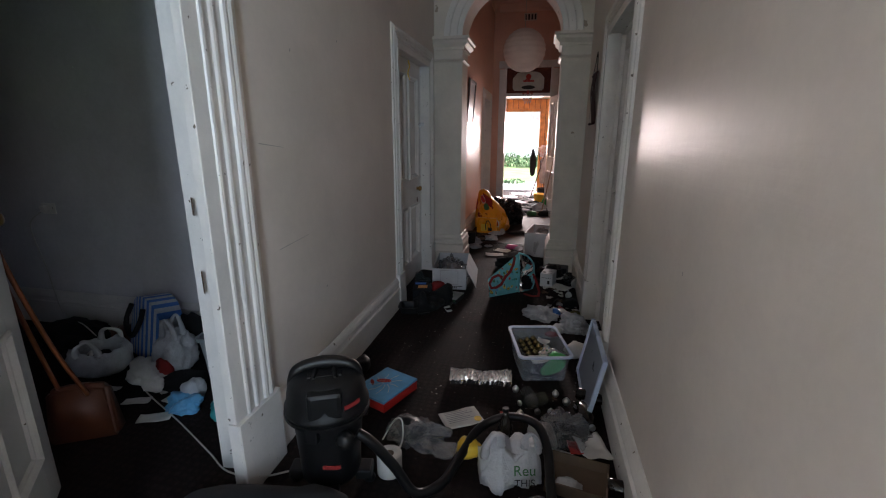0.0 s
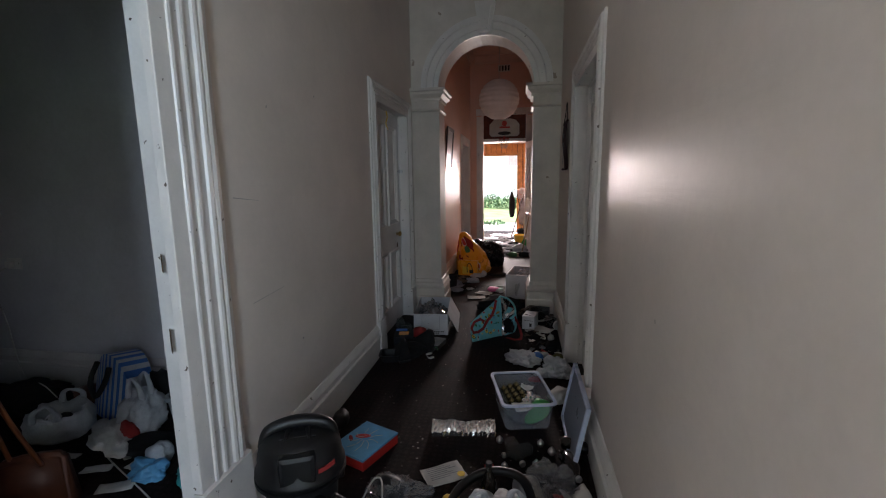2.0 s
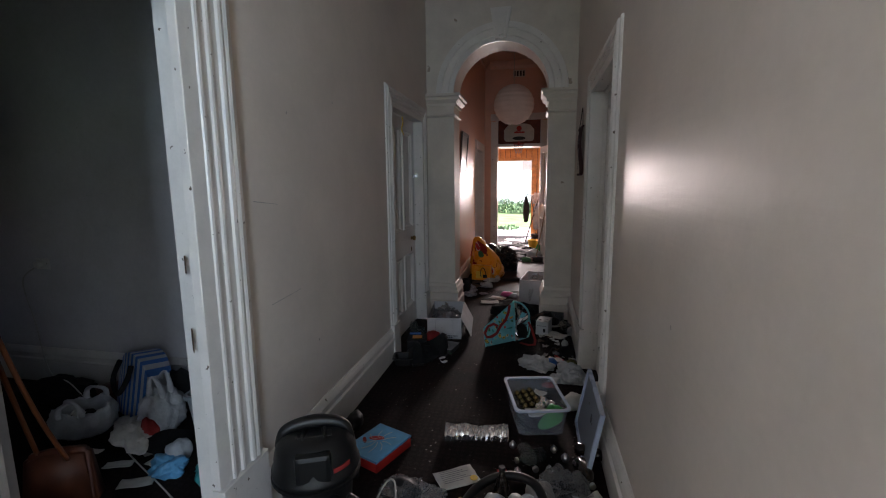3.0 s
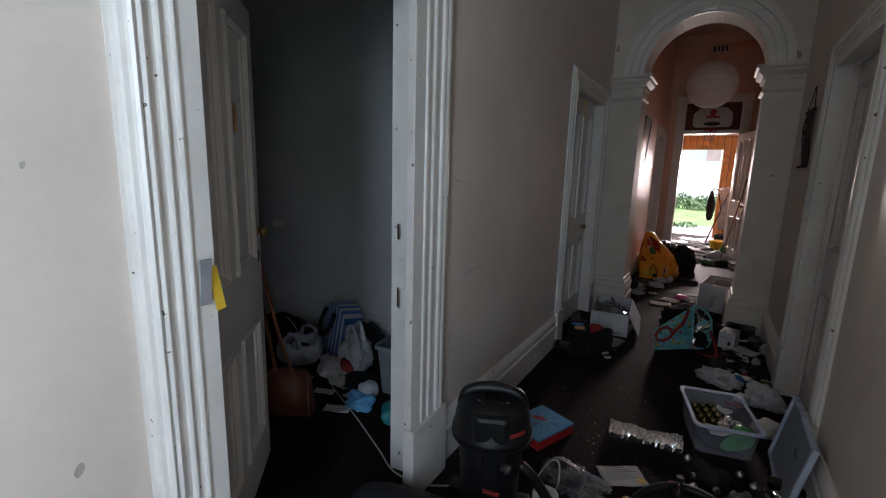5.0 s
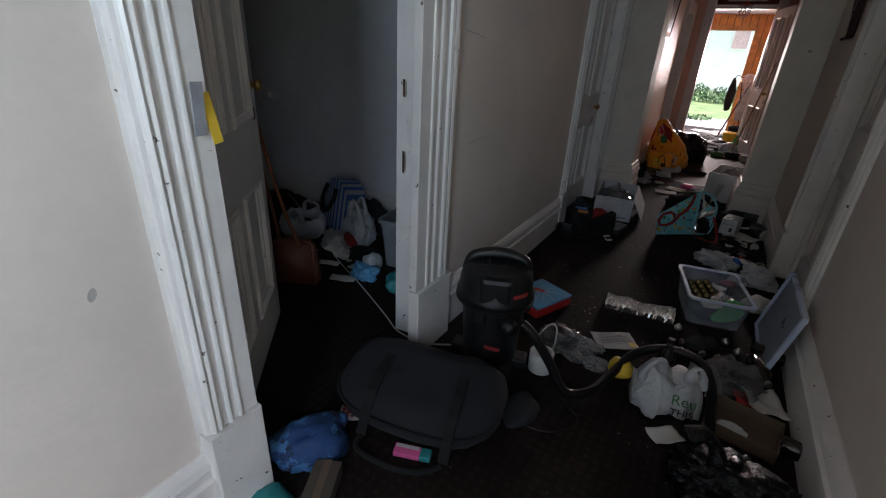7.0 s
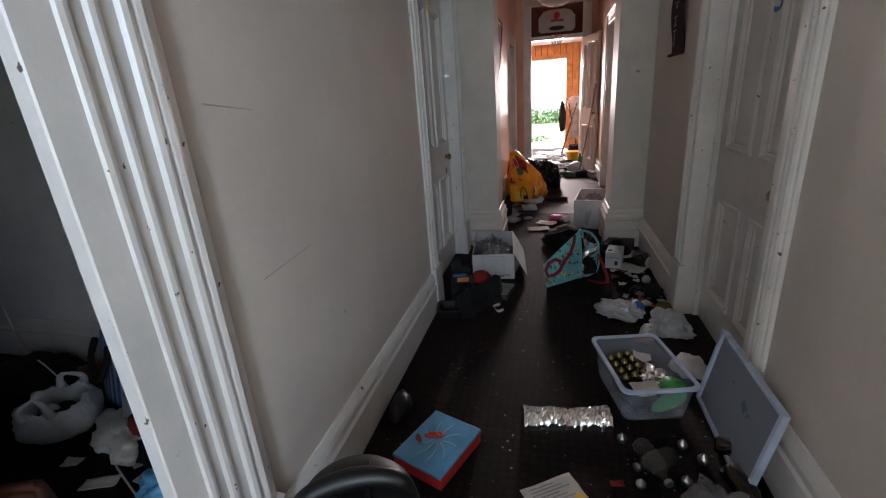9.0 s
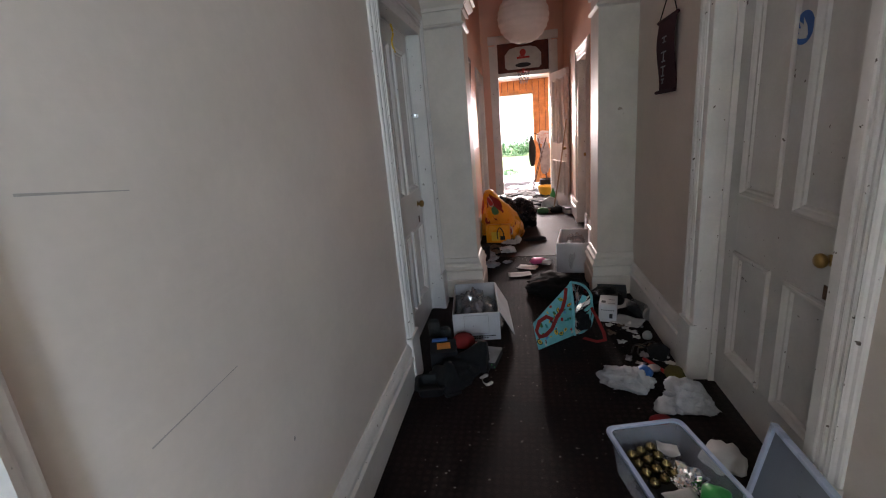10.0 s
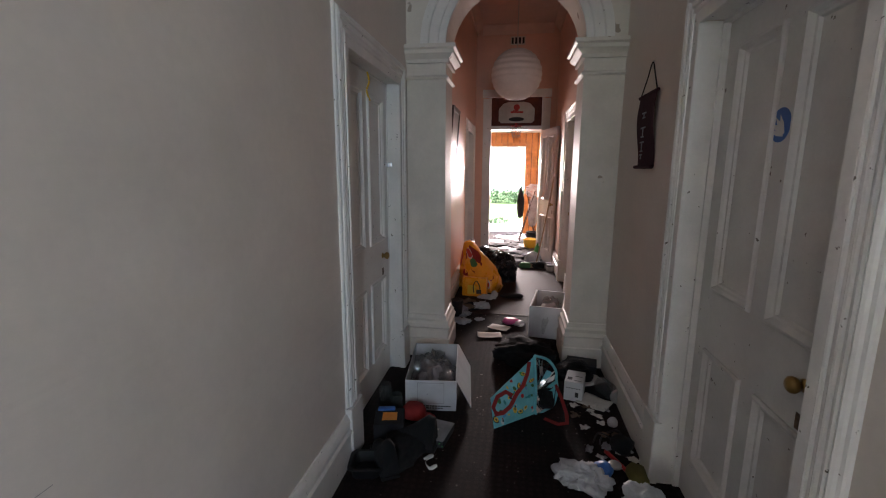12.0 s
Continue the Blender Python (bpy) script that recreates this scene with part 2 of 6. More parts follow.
structure("wall_front", boxes((XL, -1.02, Y0 - 0.2, Y0, 0, ZC),
                              (-1.02, -0.32, Y0 - 0.2, Y0, 0, ZC), (-0.32, 0.27, Y0 - 0.2, Y0, 2.7, ZC), (0.27, 0.48, Y0 - 0.2, Y0, 0, ZC)), WALL, "cream front wall with the entrance opening", "wall")
structure("bedroom_wall_front", boxes((-5.0, -3.75, -2.9, -2.7, 0, ZC), (-3.75, -3.15, -2.9, -2.7, 0, 1.20), (-3.75, -3.15, -2.9, -2.7, 1.75, ZC), (-3.15, -1.47, -2.9, -2.7, 0, ZC)), WALL_BLUE, "pale grey bedroom wall with a window opening", "wall")
structure("bedroom_wall_back", boxes((-5.0, -1.47, 2.46, 2.62, 0, ZC)), WALL_BLUE, "pale grey bedroom wall with nail holes", "wall")
structure("bedroom_wall_side", boxes((-5.16, -5.0, -2.9, 2.62, 0, ZC)), WALL_BLUE, "pale grey bedroom side wall", "wall")
structure("ceiling", boxes((-5.16, 0.48, -2.9, 9.36, ZC, ZC + 0.12)), PLASTER, "pinkish cream plaster ceiling", "ceiling")


def cornice():
    bm = bmesh.new()
    prof = [(0, 0), (0.10, 0), (0.10, -0.02), (0.07, -0.05), (0.03, -0.09), (0.02, -0.14), (0, -0.14)]
    prism(bm, prof, lambda a, b: (BL + a, YB, ZC + b), lambda a, b: (BL + a, YE, ZC + b))
    prism(bm, prof, lambda a, b: (BR - a, YB, ZC + b), lambda a, b: (BR - a, YE, ZC + b))
    prism(bm, prof, lambda a, b: (BL + 0.1, YE - a, ZC + b - 0.001), lambda a, b: (BR - 0.1, YE - a, ZC + b - 0.001))
    structure("trim", bm, PLASTER, "moulded plaster cornice under the ceiling", "cornice")


cornice()

SKIRT = [(0, 0), (0.026, 0), (0.026, 0.160), (0.034, 0.166), (0.034, 0.182), (0.022, 0.190), (0.022, 0.215), (0.029, 0.226), (0.021, 0.248), (0.008, 0.270), (0, 0.270)]


def skirting(runs, mat, label):
    """runs: wall position, outward sign, axis, start, end."""
    for w, s, ax, a0, a1 in runs:
        bm = bmesh.new()
        if ax == "y":
            prism(bm, SKIRT, lambda d, z: (w + s * d, a0, z), lambda d, z: (w + s * d, a1, z))
        else:
            prism(bm, SKIRT, lambda d, z: (a0, w + s * d, z), lambda d, z: (a1, w + s * d, z))
        structure("baseboard", bm, mat, label, "skirting board")


skirting([(XL, 1, "y", Y0, 0.250), (XL, 1, "y", 1.510, 3.325), (XR, -1, "y", -0.50, 2.31), (XR, -1, "y", 3.59, YA),
          (BL, 1, "y", YB, 7.66), (BR, -1, "y", YB, 6.48), (BL, 1, "y", 8.92, YE), (BR, -1, "y", 7.56, YE)], TRIM, "white painted moulded timber skirting board")
skirting([(2.46, -1, "x", -5.0, -1.47)], TRIM_GREY, "grey-white painted bedroom skirting board")

CASING = [(-0.028, 0), (-0.028, 0.016), (-0.025, 0.019), (0.022, 0.019), (0.024, 0.025), (0.029, 0.027), (0.034, 0.025), (0.036, 0.019), (0.050, 0.017), (0.053, 0.024),
          (0.058, 0.026), (0.063, 0.024), (0.066, 0.017), (0.082, 0.017), (0.085, 0.026), (0.091, 0.029), (0.097, 0.026), (0.099, 0.021), (0.102, 0.026), (0.108, 0.029), (0.114, 0.024),
          (0.118, 0.017), (0.127, 0.014), (0.131, 0.009), (0.131, 0)]


def wall_map(side):
    """World point from (along the wall, out of the wall, up)."""
    return {"L": lambda u, d, z: (XL + d, u, z), "R": lambda u, d, z: (XR - d, u, z), "BL": lambda u, d, z: (BL + d, u, z),
            "BR": lambda u, d, z: (BR - d, u, z), "E": lambda u, d, z: (u, YE - d, z)}[side]


def casing(name, side, u0, u1, top, plinth, depth, label, mat, proud=0.0, splay=None, wide=(1.0, 1.0)):
    """Door lining, fluted architrave legs with mitred head, and plinth blocks round the opening u0..u1 up to top."""
    f = wall_map(side)
    frame_ob = root(name, label, "door frame", kind="structure")
    stretch = lambda prof, k: [(a * k if a > 0 else a, d + proud if d > 0 else 0) for a, d in prof]
    for inner, sgn, nm in ((u0, -1, 0), (u1, 1, 1)):
        bm = bmesh.new()
        prism(bm, stretch(CASING, wide[nm]), lambda a, d: f(inner + sgn * a, d, plinth), lambda a, d: f(inner + sgn * a, d, top + a / wide[nm] if a > 0 else top + a))
        part("architrave", bm, mat, frame_ob)
        bm = bmesh.new()
        c = [(-0.031, 0), (-0.031, 0.034), (-0.026, 0.039), (0.130, 0.039), (0.135, 0.034), (0.135, 0)]
        prism(bm, stretch(c, wide[nm]), lambda a, d: f(inner + sgn * a, d, 0), lambda a, d: f(inner + sgn * a, d - (0.004 if d > 0.03 else 0), plinth - 0.004))
        part("plinth_block", bm, mat, frame_ob)
        bm = bmesh.new()
        j = [(-0.001, -0.003), (0.022, -0.003), (0.022, 0.075), (0.034, 0.075), (0.034, depth), (-0.001, depth)]
        if splay:
            e = splay[nm]
            j = [(0.0, -0.003), ((inner - e) * sgn, 0.085), ((inner - e) * sgn - 0.010, 0.088), ((inner - e) * sgn, depth), (-0.14, depth), (-0.14, -0.003)]
        prism(bm, j, lambda a, d: f(inner - sgn * a, -d, 0.0), lambda a, d: f(inner - sgn * a, -d, top - 0.022))
        part("jamb", bm, mat, frame_ob)
    bm = bmesh.new()
    prism(bm, stretch(CASING, 1.0), lambda a, d: f(u0 - a * (wide[0] if a > 0 else 1), d, top + a), lambda a, d: f(u1 + a * (wide[1] if a > 0 else 1), d, top + a))
    part("architrave_head", bm, mat, frame_ob)
    bm = bmesh.new()
    prism(bm, [(0.001, 0.003), (-0.022, 0.003), (-0.022, -0.075), (-0.034, -0.075), (-0.034, -depth), (0.001, -depth)],
          lambda z, d: f(u0 + 0.034, d, top + z), lambda z, d: f(u1 - 0.034, d, top + z))
    part("head_jamb", bm, mat, frame_ob)
    return frame_ob


def panel_door(name, m, W, H, mat, label, knob_x, knob_z, both=True):
    """Four-panel door; local x across the leaf, y its thickness (0 to 0.04), z up."""
    d = root(name, label, "door", m, kind="structure")
    T, st, lock = 0.040, 0.115, 0.86
    rails = [(0.006, 0.22), (lock - 0.09, lock + 0.17), (H - 0.115, H)]
    mid = (W / 2 - 0.05, W / 2 + 0.05)
    for x0, x1 in ((0, st), (W - st, W)):
        part("stile", boxes((x0, x1, 0, T, 0.006, H), bevel=0.002), mat, d)
    for z0, z1 in rails:
        part("rail", boxes((st, W - st, 0.0005, T - 0.0005, z0, z1)), mat, d)
    for z0, z1 in ((rails[0][1], rails[1][0]), (rails[1][1], rails[2][0])):
        part("muntin", boxes((mid[0], mid[1], 0.001, T - 0.001, z0, z1)), mat, d)
        for x0, x1 in ((st, mid[0]), (mid[1], W - st)):
            p = part("panel", boxes((x0 - 0.004, x1 + 0.004, 0.014, T - 0.014, z0 - 0.004, z1 + 0.004)), mat, d)
            for y, s in ((0.014, -1), (T - 0.014, 1)):
                bm = bmesh.new()
                prof = [(0, 0), (0, 0.021), (0.006, 0.028), (0.014, 0.028), (0.022, 0.020), (0.028, 0.011), (0.036, 0.009), (0.042, 0)]
                for a, b, c, e in ((x0, z0, x1, z0), (x1, z0, x1, z1), (x1, z1, x0, z1), (x0, z1, x0, z0)):
                    dx, dz = (c > a) - (c < a), (e > b) - (e < b)
                    nx, nz = -dz, dx
                    prism(bm, prof, lambda q, h: (a + nx * q + dx * q, y + s * h, b + nz * q + dz * q), lambda q, h: (c + nx * q - dx * q, y + s * h, e + nz * q - dz * q))
                part("moulding", bm, mat, p)
    for s, y in ((-1, 0), (1, T))[:2 if both else 1]:
        bm = bmesh.new()
        lathe(bm, [(0, 0), (0.020, 0), (0.020, 0.004), (0.010, 0.007), (0.012, 0.014), (0.021, 0.020), (0.0255, 0.030), (0.024, 0.040), (0.016, 0.047), (0, 0.049)], 20,
              pose(knob_x, y, knob_z, 90 if s < 0 else -90))
        part("knob", bm, BRASS, d, "round metal door knob", True)
        part("keyhole_plate", boxes((knob_x - 0.014, knob_x + 0.014, min(y, y + s * 0.003), max(y, y + s * 0.003), knob_z - 0.14, knob_z - 0.09), bevel=0.001), RUST, d)
    return d


casing("door_frame_1", "L", 0.385, 1.253, 2.16, 0.345, 0.175, "white chipped fluted door frame with rusty strike plates", TRIM, 0.016, (0.425, 1.355), (1.0, 1.9))
casing("door_frame_2", "L", 3.46, 4.48, 2.13, 0.30, 0.175, "white fluted door frame with chipped paint", TRIM)
casing("door_frame_3", "R", 2.45, 3.44, 2.15, 0.33, 0.205, "white fluted door frame with chipped paint", TRIM)
casing("door_frame_4", "BL", 7.80, 8.78, 2.10, 0.30, 0.30, "white fluted back hall door frame", TRIM)
casing("door_frame_5", "BR", 6.62, 7.42, 2.16, 0.30, 0.275, "white fluted back hall door frame", TRIM)

hx, hy = -1.462, 0.432
ang = math.degrees(math.atan2(1.15 - hy, -2.10 - hx))
panel_door("door_1", pose(hx, hy, 0.0, 0, 0, ang), 0.90, 2.10, TRIM_GREY, "open grey-white four-panel bedroom door, scuffed", 0.84, 1.16, both=False)
panel_door("door_2", pose(-1.42, 3.485, 0.0, 0, 0, 90) @ pose(0, -0.04, 0), 0.97, 2.10, TRIM, "closed dirty white four-panel door", 0.81, 0.92)
panel_door("door_3", pose(0.372, 2.475, 0.0, 0, 0, 90) @ pose(0, -0.04, 0), 0.94, 2.12, TRIM_GREY, "closed off-white four-panel door with a blue sticker", 0.19, 0.92)
panel_door("door_4", pose(BL - 0.12, 7.825, 0.0, 0, 0, 90), 0.93, 2.07, TRIM, "closed white back hall door", 0.07, 0.95)
panel_door("door_5", pose(BR + 0.10, 6.645, 0.0, 0, 0, 90) @ pose(0, -0.04, 0), 0.75, 2.13, TRIM, "closed pinkish white back hall door", 0.68, 0.95)
la = math.degrees(math.atan2(8.36 - 9.14, 0.145 - (-0.03)))
panel_door("door_6", pose(-0.03, 9.15, 0.0, 0, 0, la), 0.82, 2.17, TRIM, "open white four-panel back door, scuffed", 0.76, 0.98)


def arch():
    n, cx, r, sp = 28, -0.505, 0.495, 2.42
    bm = bmesh.new()
    top = ZC
    ang = [math.pi * i / n for i in range(n + 1)]
    pts = [(cx - r * math.cos(a), sp + r * math.sin(a)) for a in ang]
    for (xa, za), (xb, zb) in zip(pts, pts[1:]):
        for y in (YA, YB):
            bm.faces.new([bm.verts.new(p) for p in ((xa, y, za), (xb, y, zb), (xb, y, top), (xa, y, top))])
        bm.faces.new([bm.verts.new(p) for p in ((xa, YA, za), (xb, YA, zb), (xb, YB, zb), (xa, YB, za))])
    bmesh.ops.remove_doubles(bm, verts=bm.verts, dist=0.0005)
    w = structure("wall_arch", bm, STONE, "painted plaster arch wall dividing the hall", "arch")
    for x0, x1 in ((-1.47, cx - r), (cx + r, 0.48)):
        part("pier", boxes((x0, x1, YA, YB, 0, top)), STONE, w)
    # archivolt ring with stepped moulding
    prof = [(0.0, 0.0), (0.0, 0.030), (0.050, 0.030), (0.056, 0.040), (0.120, 0.040), (0.130, 0.052), (0.185, 0.052), (0.195, 0.0)]
    bm = bmesh.new()
    rings = [[bm.verts.new((cx - (r + a) * math.cos(t), YA - d, sp + (r + a) * math.sin(t))) for a, d in prof] for t in ang]
    for a, b in zip(rings, rings[1:]):
        for k in range(len(prof) - 1):
            bm.faces.new((a[k], a[k + 1], b[k + 1], b[k]))
    part("archivolt", bm, TRIM, w, "white moulded arch band")
    bm = bmesh.new()
    prism(bm, [(-0.055, 2.925), (0.055, 2.925), (0.105, 3.22), (-0.105, 3.22)], lambda a, z: (cx + a, YA, z), lambda a, z: (cx + a, YA - 0.085, z))
    part("keystone", bm, TRIM, w)
    bm = bmesh.new()
    prism(bm, [(-0.030, 2.95), (0.030, 2.95), (0.060, 3.17), (-0.060, 3.17)], lambda a, z: (cx + a, YA - 0.084, z), lambda a, z: (cx + a, YA - 0.105, z))
    part("keystone_face", bm, TRIM, w)
    # capital, necking and base: profiles swept round the three sides of each pier
    cap = [(0, 2.30), (0.022, 2.30), (0.022, 2.325), (0.045, 2.345), (0.060, 2.36), (0.060, 2.385), (0.078, 2.395), (0.078, 2.42), (0, 2.42)]
    neck = [(0, 2.185), (0.014, 2.19), (0.022, 2.20), (0.014, 2.212), (0, 2.217)]
    base = [(0, 0.0), (0.045, 0.0), (0.045, 0.15), (0.035, 0.158), (0.035, 0.235), (0.045, 0.25), (0.030, 0.275), (0.030, 0.30), (0.016, 0.315), (0.010, 0.345), (0, 0.35)]
    for nm, prof in (("capital", cap), ("necking", neck), ("pilaster_base", base)):
        for edge, inn in ((XL, cx - r), (XR, cx + r)):
            s = 1 if inn > edge else -1
            bm = bmesh.new()
            path = [lambda d: (edge, YA - d), lambda d: (inn + s * d, YA - d), lambda d: (inn + s * d, YB + d), lambda d: (edge, YB + d)]
            rows = [[bm.verts.new((*q(d), z)) for d, z in prof] for q in path]
            for a, b in zip(rows, rows[1:]):
                for k in range(len(prof) - 1):
                    bm.faces.new((a[k], a[k + 1], b[k + 1], b[k]))
            part(nm, bm, STONE, w)


arch()


def end_door_frame():
    f = root("door_frame_6", "white door frame with a fanlight at the end of the hall", "door frame", kind="structure")
    for x0, x1 in ((-1.03, -0.89), (-0.04, 0.10)):
        part("architrave", boxes((x0, x1, YE - 0.035, YE, 0, 2.70), bevel=0.006), TRIM, f)
        xi = (-0.93, -0.89) if x0 < -0.5 else (-0.04, 0.0)
        part("jamb", boxes((*xi, YE, 9.36, 0, 2.78)), TRIM, f)
    part("architrave_head", boxes((-1.04, 0.11, YE - 0.040, YE, 2.72, 2.85), bevel=0.008), TRIM, f)
    part("transom_bar", boxes((-0.889, -0.041, YE - 0.02, 9.30, 2.19, 2.255), bevel=0.004), TRIM, f)
    part("fanlight_board", boxes((-0.889, -0.041, YE + 0.03, 9.25, 2.256, 2.74)), material("dark_red_brown_board", (0.13, 0.030, 0.018), 0.75, vary=0.25, scale=8), f, "dark red-brown board filling the fanlight")


end_door_frame()


# ---- back porch clad in pine boards, open to the garden ----
def back_porch():
    w = structure("wall_porch_back", boxes((-2.6, -1.13, YP + 0.03, 12.18, 0, ZP), (-1.13, -0.22, YP + 0.03, 12.18, 2.05, ZP), (-0.22, 1.6, YP + 0.03, 12.18, 0, ZP)),
                  material("dark_gap_timber", (0.09, 0.035, 0.012), 0.6), "varnished orange pine board wall of the porch", "wall")
    x = -2.6
    while x < 1.6:
        x1 = x + 0.14
        z0 = 2.10 if (x1 > -1.20 and x < -0.22) else 0.0
        part("board", boxes((x + 0.006, x1 - 0.006, YP, YP + 0.028, z0, ZP - 0.002), bevel=0.004), PINE, w)
        x = x1
    fr = root("door_frame_7", "brown timber frame of the open garden doorway", "door frame", kind="structure")
    for a in ((-1.20, -1.13, YP - 0.01, 12.19, 0, 2.12), (-0.22, -0.15, YP - 0.01, 12.19, 0, 2.12), (-1.13, -0.22, YP - 0.01, 12.19, 2.05, 2.12)):
        part("post" if a[5] - a[4] > 1 else "lintel", boxes(a, bevel=0.004), PINE, fr)
    structure("wall_porch_right", boxes((1.6, 1.74, 9.36, 12.18, 0, ZP)), PINE, "pine clad porch side wall", "wall")
    structure("wall_porch_left", boxes((-2.74, -2.6, 9.36, 12.18, 0, ZP)), PINE, "pine clad porch side wall", "wall")
    structure("wall_porch_inner", boxes((-2.6, -1.47, 9.22, 9.36, 0, ZP), (0.48, 1.6, 9.22, 9.36, 0, ZP)), WALL, "cream house wall inside the porch", "wall")
    structure("ceiling_porch", boxes((-2.74, 1.74, 9.362, 12.18, ZP, ZP + 0.1)), RENDERED, "white porch ceiling", "ceiling")


back_porch()


# ---- garden ----
def garden():
    # Out-of-view slabs, added only to keep direct sun out of front and side openings.
    structure("verandah_roof", boxes((-7, 3, -7.0, -2.91, 2.75, 2.9), (-1.46, 3, -2.91, Y0 - 0.21, 2.75, 2.9), (0.49, 3.4, Y0 - 0.21, 1.5, 2.75, 2.9)), CONCRETE, "added unseen roof slabs that block the sun from the openings", "roof")
    structure("ground", boxes((-600, 600, -600, 600, -0.40, -0.13)), GRASS, "green lawn", "lawn")
    structure("pavement", boxes((-9, 9, 12.19, 15.2, -0.128, -0.06)), CONCRETE, "pale concrete yard outside the doorway", "paving")
    LEAF = material("shrub_leaf", (0.075, 0.15, 0.055), 0.6, vary=0.3, scale=5)
    STEM = material("shrub_stem", (0.12, 0.08, 0.05), 0.8)
    rng = random.Random(4)

    def shrub(name, x, y, r, h, n):
        s = root(name, "low leafy green garden shrub", "shrub", pose(x, y, -0.13), group="garden shrubs")
        bm = bmesh.new()
        for k in range(6):
            a = k * 1.05 + rng.random()
            tube(bm, [(0, 0, -0.02), (0.3 * r * math.cos(a), 0.3 * r * math.sin(a), h * 0.4), (0.6 * r * math.cos(a), 0.6 * r * math.sin(a), h * 0.8)], 0.012, 5)
        part("stem", bm, STEM, s)
        bm = bmesh.new()
        for k in range(n):
            a, q = rng.random() * 6.283, rng.random() ** 0.5
            z = h * (0.1 + 0.9 * rng.random() * (1 - 0.5 * q * q))
            c = Vector((r * q * math.cos(a), r * q * math.sin(a), z))
            e = Euler((rng.random() * 3, rng.random() * 3, rng.random() * 6)).to_matrix()
            L = 0.05 + 0.05 * rng.random()
            bm.faces.new([bm.verts.new(c + e @ Vector(p)) for p in ((-L, 0, 0), (0, L * 0.45, 0.01), (L, 0, 0), (0, -L * 0.45, 0.01))])
        part("crown", bm, LEAF, s)

    for i in range(9):
        shrub("shrub", -5.2 + i * 1.1 + rng.uniform(-.3, .3), 23.5 + rng.uniform(-.8, .8), rng.uniform(.6, .9), rng.uniform(.55, .95), 520)
    shrub("shrub", -1.0, 14.6, 0.45, 0.18, 160)
    h = root("outbuilding", "white rendered building across the garden", "house", pose(-1.5, 34, -0.13))
    part("wall", boxes((-9, 9, 0, 6, 0, 4.6)), RENDERED, h)
    bm = bmesh.new()
    prism(bm, [(-0.5, 4.55), (6.5, 4.55), (3, 6.8)], lambda a, z: (-9.4, a, z), lambda a, z: (9.4, a, z))
    part("roof", bm, CONCRETE, h)
    w = part("window", boxes((0.45, 1.25, -0.05, 0.02, 2.5, 3.5)), material("faded_pink_blind", (0.62, 0.42, 0.42), 0.6), h, "window with a faded pink blind")
    part("frame", boxes((0.40, 0.45, -0.07, 0.02, 2.45, 3.55), (1.25, 1.30, -0.07, 0.02, 2.45, 3.55), (0.45, 1.25, -0.07, 0.02, 2.45, 2.5), (0.45, 1.25, -0.07, 0.02, 3.5, 3.55)), RENDERED, w)


garden()

structure("floor_lino", boxes((-1.14, 0.21, 5.85, 8.86, 0.0, 0.004)), LINO, "worn brown lino on the back hall floor", "lino")

# ---- materials of the loose things ----
BLACK_PLASTIC = material("black_moulded_plastic", (0.005, 0.005, 0.0055), 0.50, vary=0.2, scale=12, fine=200, bump=0.1)
BLACK_BAG = material("black_bin_liner", (0.006, 0.006, 0.007), 0.24, vary=0.2, scale=28, fine=70, bump=0.7, bump_dist=0.012, spec=0.25)
BLACK_CLOTH = material("black_cloth", (0.005, 0.005, 0.0055), 0.95, vary=0.3, scale=10, fine=300, bump=0.5)
GREY_CLOTH = material("dark_grey_canvas", (0.012, 0.013, 0.016), 0.95, vary=0.15, scale=7, fine=400, bump=0.5)
PALE_CLOTH = material("faded_grey_fabric", (0.30, 0.30, 0.32), 0.9, vary=0.2, scale=8, fine=300, bump=0.5)
WHITE_BAG = material("thin_white_plastic", (0.60, 0.62, 0.64), 0.30, vary=0.06, scale=30, fine=90, bump=0.6, alpha=0.72, bump_dist=0.012)
CLEAR = material("clear_crinkled_plastic", (0.34, 0.34, 0.35), 0.06, vary=0.05, scale=26, bump=0.4, alpha=0.30, coat=1.0)
TUB = material("milky_clear_plastic", (0.66, 0.74, 0.86), 0.22, vary=0.04, bump=0.05, alpha=0.17)
TUB_RIM = material("milky_plastic_rim", (0.50, 0.58, 0.74), 0.28, vary=0.04, bump=0.05, alpha=0.92)
TUB_LID = material("milky_plastic_lid", (0.27, 0.31, 0.38), 0.30, vary=0.05, bump=0.08, alpha=0.72)
FILM = material("glossy_crinkled_film", (0.20, 0.20, 0.205), 0.10, vary=0.08, scale=26, bump=0.5, alpha=0.50, coat=1.0, bump_dist=0.008)
GREY_TUB = material("grey_translucent_plastic", (0.22, 0.24, 0.25), 0.35, vary=0.1, alpha=0.9)
PAPER = material("white_paper", (0.58, 0.57, 0.54), 0.8, vary=0.08, scale=9, fine=120, bump=0.1)
CARD = material("brown_cardboard", (0.13, 0.09, 0.06), 0.85, vary=0.12, scale=8, fine=150, bump=0.15)
WHITE_CARD = material("white_carton", (0.56, 0.57, 0.59), 0.7, vary=0.08, scale=6, fine=100, bump=0.1, spots=(0.40, 0.36, 0.30), spot_scale=18, spot_cut=0.78)
INK = material("black_ink", (0.02, 0.02, 0.022), 0.6, vary=0.1, bump=0)
FOIL = material("crumpled_aluminium_foil", (0.86, 0.86, 0.87), 0.14, metal=1.0, vary=0.05, scale=40, bump=0.2)
GOLD = material("gold_bauble_gloss", (0.26, 0.20, 0.085), 0.2, metal=0.9, vary=0.1, bump=0.03)
